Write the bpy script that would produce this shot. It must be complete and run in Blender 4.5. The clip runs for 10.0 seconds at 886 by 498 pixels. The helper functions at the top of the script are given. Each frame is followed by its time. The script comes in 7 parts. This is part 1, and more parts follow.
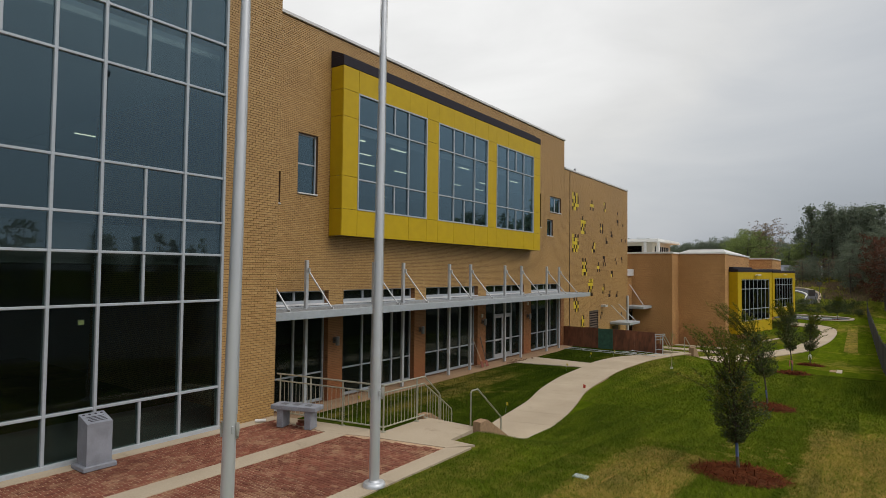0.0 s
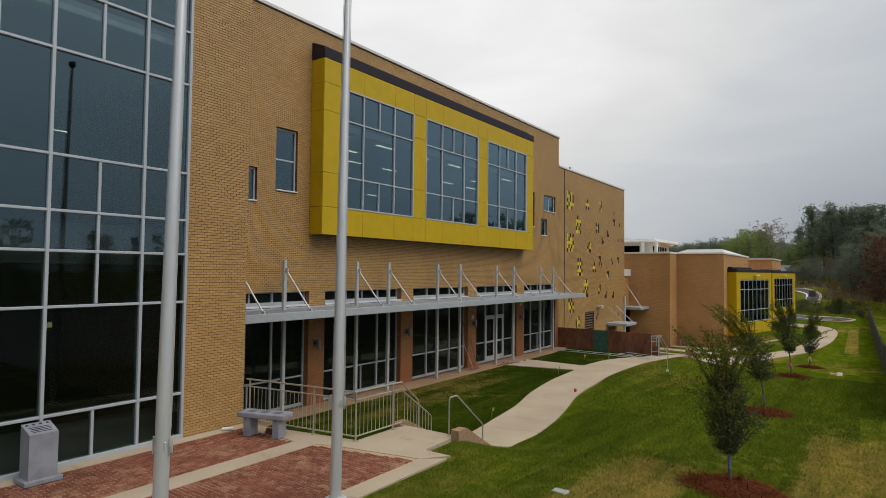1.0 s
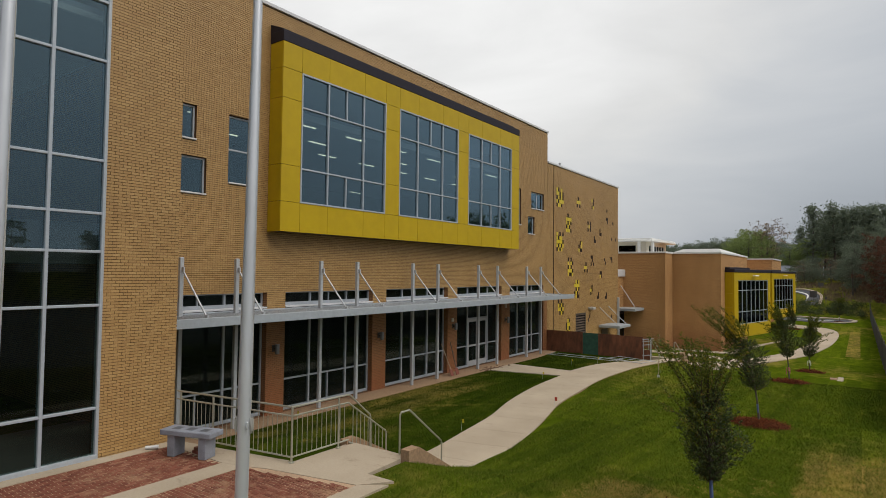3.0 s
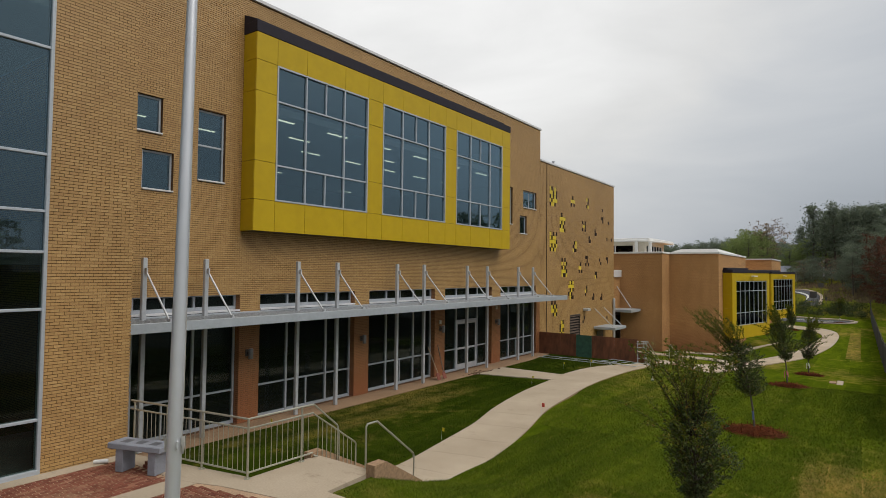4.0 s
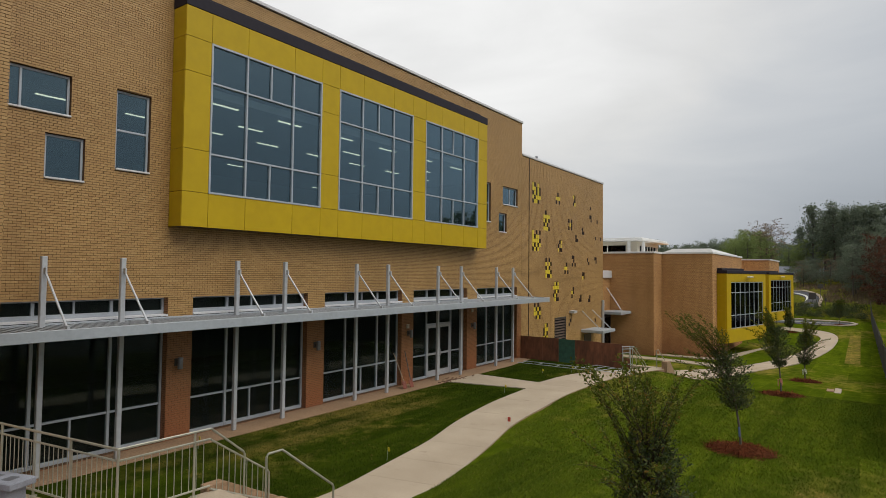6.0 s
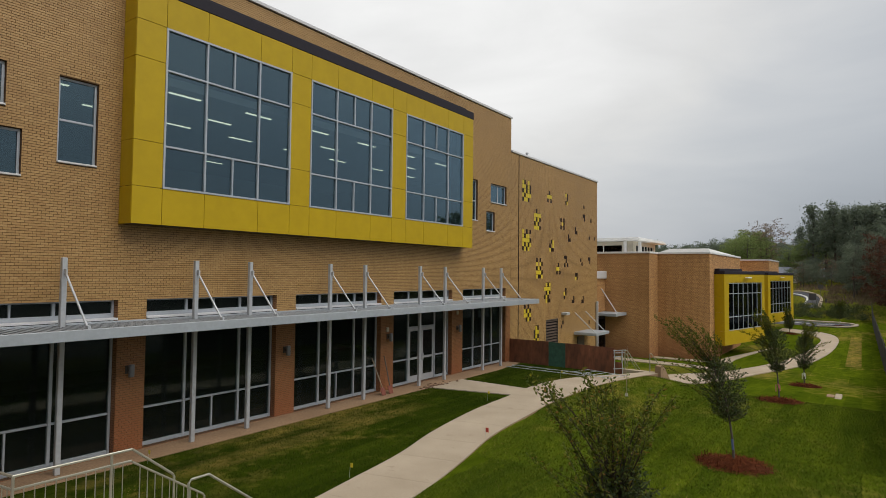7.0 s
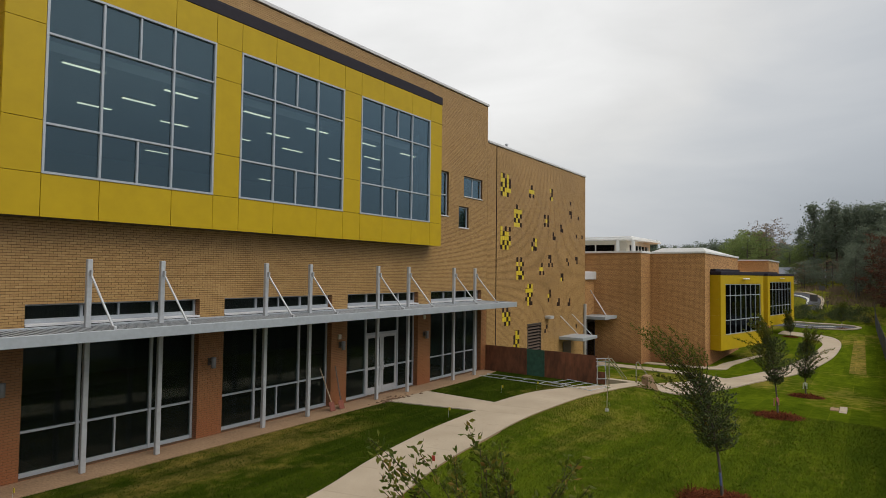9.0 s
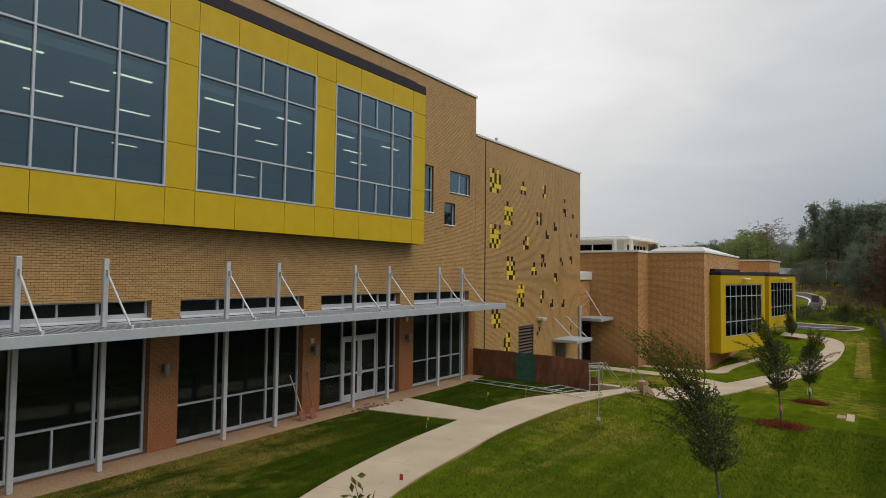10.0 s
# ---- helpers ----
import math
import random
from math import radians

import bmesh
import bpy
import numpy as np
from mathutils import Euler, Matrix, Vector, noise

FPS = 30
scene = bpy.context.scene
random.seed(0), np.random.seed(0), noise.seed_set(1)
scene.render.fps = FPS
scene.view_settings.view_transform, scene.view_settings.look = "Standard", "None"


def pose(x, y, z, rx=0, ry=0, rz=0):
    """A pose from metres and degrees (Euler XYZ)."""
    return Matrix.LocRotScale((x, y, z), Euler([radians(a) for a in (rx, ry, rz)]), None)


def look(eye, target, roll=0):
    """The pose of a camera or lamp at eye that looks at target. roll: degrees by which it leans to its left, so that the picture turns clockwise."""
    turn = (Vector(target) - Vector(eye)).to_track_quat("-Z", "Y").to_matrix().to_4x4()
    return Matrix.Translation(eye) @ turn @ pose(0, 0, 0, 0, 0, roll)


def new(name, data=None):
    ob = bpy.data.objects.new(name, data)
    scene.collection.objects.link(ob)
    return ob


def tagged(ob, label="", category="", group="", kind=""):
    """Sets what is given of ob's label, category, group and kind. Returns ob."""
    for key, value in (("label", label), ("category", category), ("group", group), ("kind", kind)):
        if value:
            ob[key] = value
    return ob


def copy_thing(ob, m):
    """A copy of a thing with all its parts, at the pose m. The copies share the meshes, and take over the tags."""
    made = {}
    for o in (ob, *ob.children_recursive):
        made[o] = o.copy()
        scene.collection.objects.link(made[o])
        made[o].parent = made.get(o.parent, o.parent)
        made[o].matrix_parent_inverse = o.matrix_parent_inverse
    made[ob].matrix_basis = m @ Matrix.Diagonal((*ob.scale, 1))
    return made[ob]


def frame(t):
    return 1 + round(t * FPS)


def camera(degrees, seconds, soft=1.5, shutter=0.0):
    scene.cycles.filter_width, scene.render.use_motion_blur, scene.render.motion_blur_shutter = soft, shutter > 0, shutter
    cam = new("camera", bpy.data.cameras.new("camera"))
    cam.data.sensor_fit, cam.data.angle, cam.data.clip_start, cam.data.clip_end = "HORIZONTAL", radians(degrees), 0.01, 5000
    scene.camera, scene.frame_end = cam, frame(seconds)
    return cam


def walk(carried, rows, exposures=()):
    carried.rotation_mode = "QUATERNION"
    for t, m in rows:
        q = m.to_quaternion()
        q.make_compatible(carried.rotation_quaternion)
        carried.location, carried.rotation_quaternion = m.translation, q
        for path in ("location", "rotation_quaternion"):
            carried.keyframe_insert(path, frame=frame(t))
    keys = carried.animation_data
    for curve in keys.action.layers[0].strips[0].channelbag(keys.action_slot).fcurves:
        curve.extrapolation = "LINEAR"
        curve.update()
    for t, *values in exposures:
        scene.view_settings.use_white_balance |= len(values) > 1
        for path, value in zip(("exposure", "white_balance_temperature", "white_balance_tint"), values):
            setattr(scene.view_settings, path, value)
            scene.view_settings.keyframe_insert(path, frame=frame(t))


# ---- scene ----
cam = camera(74.5, 10.0, soft=0.85)
METRES, EYE, TILT, LEAN, TURN = 11.0, 4.5, 0.0, 0.0, 35.4
ROWS = [
    (0.0, 0.0, 0.0, 0.0, -0.02, 2.07, -0.64),
    (0.5, 0.0234, 0.032, -0.0008, 0.01, 2.1, -0.62),
    (1.0, 0.0466, 0.0639, -0.0009, 0.04, 2.12, -0.62),
    (1.5, 0.0685, 0.0944, -0.0013, 0.07, 2.13, -0.63),
    (2.0, 0.0892, 0.1241, -0.002, 0.1, 2.14, -0.63),
    (2.5, 0.1119, 0.1557, -0.0024, 0.13, 2.15, -0.63),
    (4.0, 0.1861, 0.2569, 0.0008, 0.19, 2.19, -0.6),
    (4.5, 0.2127, 0.2919, 0.001, 0.2, 2.2, -0.61),
    (5.0, 0.2408, 0.328, 0.001, 0.21, 2.23, -0.62),
    (5.5, 0.2703, 0.3674, 0.0011, 0.21, 2.23, -0.63),
    (7.0, 0.3655, 0.5064, 0.0028, 0.26, 2.29, -0.63),
    (7.5, 0.3969, 0.5568, 0.0035, 0.26, 2.29, -0.65),
    (8.0, 0.4289, 0.6073, 0.0044, 0.27, 2.31, -0.65),
    (8.5, 0.461, 0.6602, 0.0051, 0.28, 2.31, -0.68),
    (9.0, 0.4916, 0.7159, 0.0051, 0.31, 2.32, -0.68),
    (9.5, 0.5204, 0.7741, 0.0035, 0.32, 2.36, -0.67),
    (10.0, 0.5492, 0.8331, 0.0016, 0.34, 2.4, -0.66),
]
walk(cam, [(t, pose(0, 0, EYE, TILT, LEAN, TURN) @ pose(METRES * x, METRES * y, METRES * z, 90 + pitch, roll, yaw)) for t, x, y, z, yaw, pitch, roll in ROWS])

# ---------------------------------------------------------------- light
SUN = Vector((0.62, 0.02, 0.78)).normalized()      # the bright part of the overcast sky
world = bpy.data.worlds.new("overcast_sky")
scene.world = world
world.use_nodes = True
wn, wl = world.node_tree.nodes, world.node_tree.links
wn.clear()


def wnode(kind, **kw):
    n = wn.new(kind)
    for k, v in kw.items():
        n.inputs[k].default_value = v
    return n


w_coord = wnode("ShaderNodeTexCoord")
w_sky = wnode("ShaderNodeTexSky")
w_sky.sky_type = "NISHITA"
w_sky.sun_disc = False
w_sky.sun_elevation = math.asin(SUN.z)
w_sky.sun_rotation = math.atan2(SUN.x, SUN.y)
w_sky.air_density, w_sky.dust_density = 1.5, 4.0
w_skyb = wn.new("ShaderNodeMix")
w_skyb.data_type = "RGBA"
w_skyb.blend_type = "MULTIPLY"
w_skyb.inputs[0].default_value = 1.0
w_skyb.inputs[7].default_value = (0.10, 0.10, 0.10, 1)
wl.new(w_sky.outputs[0], w_skyb.inputs[6])
GLOW = Vector((-0.50, 0.76, 0.42)).normalized()     # thinner cloud ahead, over the roof


def wmath(op, a, b):
    n = wn.new("ShaderNodeMath")
    n.operation = op
    for sock, v in zip(n.inputs, (a, b)):
        if isinstance(v, bpy.types.NodeSocket):
            wl.new(v, sock)
        else:
            sock.default_value = v
    return n.outputs[0]


def wlobe(direction, power):
    d = wn.new("ShaderNodeVectorMath")
    d.operation = "DOT_PRODUCT"
    d.inputs[1].default_value = direction
    wl.new(w_coord.outputs["Generated"], d.inputs[0])
    return wmath("POWER", wmath("MAXIMUM", d.outputs["Value"], 0.0), power)


w_sep = wn.new("ShaderNodeSeparateXYZ")
wl.new(w_coord.outputs["Generated"], w_sep.inputs[0])
w_up = wmath("MAXIMUM", w_sep.outputs[2], 0.0)
w_map = wn.new("ShaderNodeMapping")
w_map.inputs["Scale"].default_value = (1.0, 1.0, 3.4)
wl.new(w_coord.outputs["Generated"], w_map.inputs[0])
w_noise = wnode("ShaderNodeTexNoise", Scale=2.6, Detail=6.0, Roughness=0.52, Distortion=0.4)
wl.new(w_map.outputs[0], w_noise.inputs["Vector"])
w_lum = wmath("MULTIPLY_ADD", w_up, 0.78)
w_lum.node.inputs[2].default_value = 0.35
w_lum = wmath("ADD", w_lum, wmath("MULTIPLY", wlobe(GLOW, 7.0), 0.62))
w_lum = wmath("ADD", w_lum, wmath("MULTIPLY", wlobe(SUN, 2.0), 0.36))
w_cl = wmath("MULTIPLY_ADD", w_noise.outputs[0], 0.46)
w_cl.node.inputs[2].default_value = 0.77
w_lum = wmath("MULTIPLY", w_lum, w_cl)
w_ramp = wn.new("ShaderNodeValToRGB")                # heavier cloud is bluer
els = w_ramp.color_ramp.elements
els[0].position, els[0].color = 0.55, (0.915, 0.99, 1.10, 1)
els[1].position, els[1].color = 0.98, (1.005, 1.0, 0.985, 1)
wl.new(w_lum, w_ramp.inputs[0])
w_tint = wn.new("ShaderNodeVectorMath")
w_tint.operation = "SCALE"
wl.new(w_ramp.outputs[0], w_tint.inputs[0])
wl.new(w_lum, w_tint.inputs["Scale"])
w_mix = wn.new("ShaderNodeMix")
w_mix.data_type = "RGBA"
w_mix.inputs[0].default_value = 0.88
wl.new(w_skyb.outputs[2], w_mix.inputs[6])
wl.new(w_tint.outputs[0], w_mix.inputs[7])
w_bg = wnode("ShaderNodeBackground", Strength=0.80)
w_out = wn.new("ShaderNodeOutputWorld")
wl.new(w_mix.outputs[2], w_bg.inputs[0])
wl.new(w_bg.outputs[0], w_out.inputs[0])

sun_data = bpy.data.lights.new("sun", "SUN")
sun_data.energy, sun_data.angle, sun_data.color = 1.4, radians(45), (1.0, 0.965, 0.90)
sun = new("sun", sun_data)
sun.matrix_basis = look(SUN * 100, (0, 0, 0))


# ---------------------------------------------------------------- materials
def material(name, rough=0.7, metal=0.0, spec=0.5):
    m = bpy.data.materials.new(name)
    m.use_nodes = True
    b = m.node_tree.nodes["Principled BSDF"]
    b.inputs["Roughness"].default_value = rough
    b.inputs["Metallic"].default_value = metal
    b.inputs["Specular IOR Level"].default_value = spec
    return m, m.node_tree.nodes, m.node_tree.links, b


def noise_node(n, l, scale, detail=5.0, rough=0.55, vec=None, stretch=None):
    t = n.new("ShaderNodeTexNoise")
    t.inputs["Scale"].default_value = scale
    t.inputs["Detail"].default_value = detail
    t.inputs["Roughness"].default_value = rough
    if vec is None:
        g = n.new("ShaderNodeNewGeometry")
        vec = g.outputs["Position"]
    if stretch:
        mp = n.new("ShaderNodeMapping")
        mp.inputs["Scale"].default_value = stretch
        l.new(vec, mp.inputs[0])
        vec = mp.outputs[0]
    l.new(vec, t.inputs["Vector"])
    return t.outputs[0]


def ramp_node(n, l, value, stops):
    r = n.new("ShaderNodeValToRGB")
    e = r.color_ramp.elements
    e[0].position, e[0].color = stops[0][0], (*stops[0][1], 1)
    e[1].position, e[1].color = stops[-1][0], (*stops[-1][1], 1)
    for p, c in stops[1:-1]:
        k = e.new(p)
        k.color = (*c, 1)
    l.new(value, r.inputs[0])
    return r.outputs[0]


def mix_node(n, l, fac, a, b, mode="MIX"):
    m = n.new("ShaderNodeMix")
    m.data_type, m.blend_type = "RGBA", mode
    for sock, v in ((m.inputs[0], fac), (m.inputs[6], a), (m.inputs[7], b)):
        if isinstance(v, bpy.types.NodeSocket):
            l.new(v, sock)
        elif isinstance(v, tuple):
            sock.default_value = (*v, 1)
        else:
            sock.default_value = v
    return m.outputs[2]


def bump_node(n, l, height, strength, dist, bsdf):
    b = n.new("ShaderNodeBump")
    b.inputs["Strength"].default_value = strength
    b.inputs["Distance"].default_value = dist
    l.new(height, b.inputs["Height"])
    l.new(b.outputs[0], bsdf.inputs["Normal"])


def plain(name, c, rough=0.6, metal=0.0, vary=0.18, fine=14.0, coarse=1.1, bump=0.15, dist=0.004, stretch=None, spec=0.5):
    """A surface of one colour with grain, stains and a fine relief."""
    m, n, l, b = material(name, rough, metal, spec)
    a = noise_node(n, l, fine, stretch=stretch)
    s = noise_node(n, l, coarse, 4.0, stretch=stretch)
    lo, hi = tuple(v * (1 - vary) for v in c), tuple(min(1, v * (1 + vary)) for v in c)
    col = ramp_node(n, l, a, ((0.3, lo), (0.7, hi)))
    st = ramp_node(n, l, s, ((0.32, (1 - vary, 1 - vary * 1.05, 1 - vary * 1.1)), (0.62, (1.0, 1.0, 1.0))))
    l.new(mix_node(n, l, 1.0, col, st, "MULTIPLY"), b.inputs["Base Color"])
    rr = n.new("ShaderNodeMapRange")
    rr.inputs[3].default_value, rr.inputs[4].default_value = max(0.02, rough - 0.08), min(1, rough + 0.1)
    l.new(s, rr.inputs[0])
    l.new(rr.outputs[0], b.inputs["Roughness"])
    if bump:
        bump_node(n, l, a, bump, dist, b)
    return m


def brick_mat(name, stops, rough=0.5, island=True, stain=0.12, dust=None, clay_and_shade=None, gloss=0.55):
    """Fired clay: each piece takes its own shade."""
    m, n, l, b = material(name, rough, 0, gloss)
    if island:
        rnd = n.new("ShaderNodeNewGeometry").outputs["Random Per Island"]
    else:
        rnd = n.new("ShaderNodeObjectInfo").outputs["Random"]
    col = ramp_node(n, l, rnd, stops)
    g = noise_node(n, l, 45.0, 4.0)
    s = noise_node(n, l, 0.45, 5.0)
    col = mix_node(n, l, 1.0, col, ramp_node(n, l, g, ((0.3, (0.84, 0.84, 0.84)), (0.7, (1.08, 1.08, 1.08)))), "MULTIPLY")
    col = mix_node(n, l, 1.0, col, ramp_node(n, l, s, ((0.3, (1 - stain, 1 - stain, 1 - stain)), (0.7, (1.05, 1.05, 1.05)))), "MULTIPLY")
    if clay_and_shade:                                        # red clay splash, with the canopy's shade and ruddy bounce put into the colour
        sp = n.new("ShaderNodeSeparateXYZ")
        l.new(n.new("ShaderNodeNewGeometry").outputs["Position"], sp.inputs[0])
        ad = n.new("ShaderNodeMath")
        ad.operation = "MULTIPLY_ADD"
        ad.inputs[1].default_value = 1.5
        l.new(noise_node(n, l, 2.2, 6.0, 0.65), ad.inputs[0])
        l.new(sp.outputs[2], ad.inputs[2])
        mr = n.new("ShaderNodeMapRange")
        mr.inputs[1].default_value, mr.inputs[2].default_value, mr.inputs[3].default_value, mr.inputs[4].default_value = 0.9, 2.5, 0.92, 0.62
        l.new(ad.outputs[0], mr.inputs[0])
        col = mix_node(n, l, mr.outputs[0], col, clay_and_shade)
    if dust:
        d = ramp_node(n, l, noise_node(n, l, 2.6, 8.0, 0.78), ((0.50, (0, 0, 0)), (0.66, (0.75, 0.75, 0.75))))
        col = mix_node(n, l, d, col, dust)
    l.new(col, b.inputs["Base Color"])
    bump_node(n, l, g, 0.25, 0.003, b)
    return m


TAN = ((0.0, (0.382, 0.220, 0.078)), (0.35, (0.414, 0.246, 0.089)), (0.8, (0.438, 0.265, 0.098)), (1.0, (0.472, 0.294, 0.116)))
M_BRICK = brick_mat("tan_brick", TAN)
# piers below the canopy: clay stain plus shade coloured in up their height
M_BRICK_PIER = brick_mat("clay_stained_shaded_brick", TAN, clay_and_shade=(0.27, 0.088, 0.034))
M_BRICK_PIECE = brick_mat("tan_brick_piece", TAN, island=False)
M_MORTAR = plain("brown_mortar", (0.115, 0.060, 0.025), 0.9, vary=0.12, fine=60, bump=0.3)
RED = ((0.0, (0.165, 0.054, 0.035)), (0.4, (0.205, 0.068, 0.043)), (0.85, (0.24, 0.084, 0.054)), (1.0, (0.31, 0.145, 0.092)))
M_PAVER = brick_mat("red_paver", RED, 0.8, gloss=0.2, stain=0.35, dust=(0.36, 0.22, 0.13))
M_PAVER_PIECE = brick_mat("red_paver_piece", RED, 0.8, gloss=0.2, island=False, stain=0.35, dust=(0.36, 0.22, 0.13))
M_SAND = plain("joint_sand", (0.43, 0.29, 0.185), 0.95, fine=40, coarse=0.8, vary=0.25)


def concrete_mat():
    m, n, l, b = material("broom_concrete", 0.9, 0, 0.2)
    fine = noise_node(n, l, 30.0, 6.0, 0.65)
    col = ramp_node(n, l, fine, ((0.3, (0.385, 0.315, 0.235)), (0.7, (0.46, 0.38, 0.285))))
    col = mix_node(n, l, 1.0, col, ramp_node(n, l, noise_node(n, l, 0.6, 5.0), ((0.3, (0.86, 0.85, 0.83)), (0.7, (1.06, 1.06, 1.06)))), "MULTIPLY")
    smear = ramp_node(n, l, noise_node(n, l, 1.7, 7.0, 0.7, stretch=(1.0, 1.6, 1.0)), ((0.60, (0, 0, 0)), (0.72, (0.5, 0.5, 0.5))))
    l.new(mix_node(n, l, smear, col, (0.17, 0.125, 0.09)), b.inputs["Base Color"])
    bump_node(n, l, fine, 0.25, 0.004, b)
    return m


M_CONC = concrete_mat()
M_APRON = plain("muddy_concrete", (0.33, 0.21, 0.122), 0.9, fine=18, coarse=0.9, vary=0.2, bump=0.25)
M_YELLOW = plain("yellow_metal_panel", (0.47, 0.322, 0.004), 0.45, vary=0.05, fine=3, coarse=0.5, bump=0.02, spec=0.32)
M_YELLOW_BLOCK = plain("yellow_glazed_block", (0.62, 0.47, 0.02), 0.35, vary=0.08)
M_DARK_BLOCK = plain("brown_glazed_block", (0.026, 0.013, 0.011), 0.5, vary=0.15, spec=0.2)
M_CAP = plain("charcoal_metal", (0.020, 0.017, 0.026), 0.6, vary=0.1, fine=6, spec=0.25)
M_ALU = plain("silver_aluminium", (0.41, 0.445, 0.49), 0.42, 0.2, vary=0.06, fine=20, bump=0.02)
M_CANOPY = plain("grey_painted_steel", (0.39, 0.425, 0.46), 0.45, 0.2, vary=0.07, fine=9, bump=0.03)
M_GALV = plain("light_grey_steel", (0.50, 0.52, 0.545), 0.42, 0.3, vary=0.08, fine=12, bump=0.03)
M_COPING = plain("pale_coping_metal", (0.62, 0.62, 0.63), 0.5, 0.1, vary=0.06)
M_POLE = plain("satin_aluminium_pole", (0.62, 0.64, 0.68), 0.38, 0.5, vary=0.05, fine=8, stretch=(1, 1, 0.2), bump=0.02)
M_RAIL = plain("bronze_grey_railing", (0.45, 0.44, 0.365), 0.32, 0.6, vary=0.08)
M_GRANITE = plain("grey_granite", (0.26, 0.275, 0.32), 0.55, vary=0.3, fine=140, coarse=3, bump=0.05)
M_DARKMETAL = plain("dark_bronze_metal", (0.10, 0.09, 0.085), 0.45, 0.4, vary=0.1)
M_BROWNPLY = plain("brown_painted_plywood", (0.185, 0.066, 0.030), 0.7, vary=0.38, stretch=(1.0, 1.0, 0.35), fine=6, coarse=1.4)
M_GREENPLY = plain("green_painted_plywood", (0.035, 0.10, 0.065), 0.7, vary=0.25, fine=6)
M_WHITE = plain("white_painted_metal", (0.72, 0.72, 0.70), 0.5, vary=0.08)
M_BEIGE = plain("beige_render", (0.60, 0.55, 0.45), 0.8, vary=0.06)
M_MULCH = plain("pine_straw_mulch", (0.098, 0.037, 0.019), 1.0, spec=0.0, vary=0.5, fine=40, coarse=5, bump=0.8, dist=0.02)
M_BARK = plain("grey_brown_bark", (0.10, 0.082, 0.066), 0.9, vary=0.3, fine=40, bump=0.6, dist=0.008, stretch=(1, 1, 0.3))
M_ASPHALT = plain("asphalt", (0.06, 0.06, 0.07), 0.9, vary=0.2, fine=40, coarse=0.3)
M_ROADLINE = plain("road_paint", (0.6, 0.6, 0.56), 0.7, vary=0.1)
M_SILT = plain("black_silt_fabric", (0.018, 0.018, 0.02), 0.8, vary=0.2)
M_LUMBER = plain("pale_lumber", (0.46, 0.36, 0.25), 0.8, vary=0.15, fine=20)
M_ROPE = plain("white_rope", (0.42, 0.41, 0.38), 0.9, vary=0.1)
M_REDPAINT = plain("red_plastic", (0.45, 0.05, 0.03), 0.5, vary=0.1)
M_YELLOWFLAG = plain("yellow_plastic", (0.62, 0.48, 0.03), 0.5, vary=0.05)
M_WALLIN = plain("interior_paint", (0.30, 0.31, 0.32), 0.8, vary=0.05, bump=0)
M_CEIL = plain("interior_ceiling", (0.40, 0.42, 0.43), 0.9, vary=0.05, bump=0)
M_FLOORIN = plain("interior_floor", (0.16, 0.155, 0.15), 0.5, vary=0.1, bump=0)
M_ROOF = plain("pale_roof_membrane", (0.55, 0.55, 0.54), 0.8, vary=0.08)


def brick_far():
    """Brickwork too far away to tell the courses apart one by one: courses in the relief and the joints."""
    m, n, l, b = material("far_brickwork", 0.8, 0, 0.3)
    t = n.new("ShaderNodeTexBrick")
    g = n.new("ShaderNodeNewGeometry")
    sp = n.new("ShaderNodeSeparateXYZ")
    ad = n.new("ShaderNodeMath")
    ad.operation = "ADD"
    cb = n.new("ShaderNodeCombineXYZ")
    l.new(g.outputs["Position"], sp.inputs[0])
    l.new(sp.outputs[0], ad.inputs[0])
    l.new(sp.outputs[1], ad.inputs[1])
    l.new(ad.outputs[0], cb.inputs[0])
    l.new(sp.outputs[2], cb.inputs[1])
    l.new(cb.outputs[0], t.inputs["Vector"])
    t.inputs["Scale"].default_value = 1.0
    t.inputs["Brick Width"].default_value, t.inputs["Row Height"].default_value = 0.154, 0.057
    t.inputs["Mortar Size"].default_value = 0.0075
    t.inputs["Color1"].default_value = (0.50, 0.268, 0.104, 1)
    t.inputs["Color2"].default_value = (0.60, 0.34, 0.14, 1)
    t.inputs["Mortar"].default_value = (0.12, 0.06, 0.026, 1)
    s = noise_node(n, l, 0.4, 5.0)
    col = mix_node(n, l, 1.0, t.outputs[0], ramp_node(n, l, s, ((0.3, (0.86, 0.84, 0.82)), (0.7, (1.06, 1.06, 1.06)))), "MULTIPLY")
    foot = n.new("ShaderNodeMath")                     # red clay splashed up from the ground
    foot.operation = "MULTIPLY_ADD"
    foot.inputs[1].default_value = 3.2
    l.new(noise_node(n, l, 0.8, 6.0, 0.65), foot.inputs[0])
    l.new(sp.outputs[2], foot.inputs[2])
    mr = n.new("ShaderNodeMapRange")
    mr.inputs[1].default_value, mr.inputs[2].default_value, mr.inputs[3].default_value, mr.inputs[4].default_value = 0.2, 2.4, 0.6, 0.0
    l.new(foot.outputs[0], mr.inputs[0])
    col = mix_node(n, l, mr.outputs[0], col, (0.24, 0.095, 0.045))
    l.new(col, b.inputs["Base Color"])
    bump_node(n, l, t.outputs["Fac"], -0.4, 0.005, b)
    return m


M_BRICKFAR = brick_far()


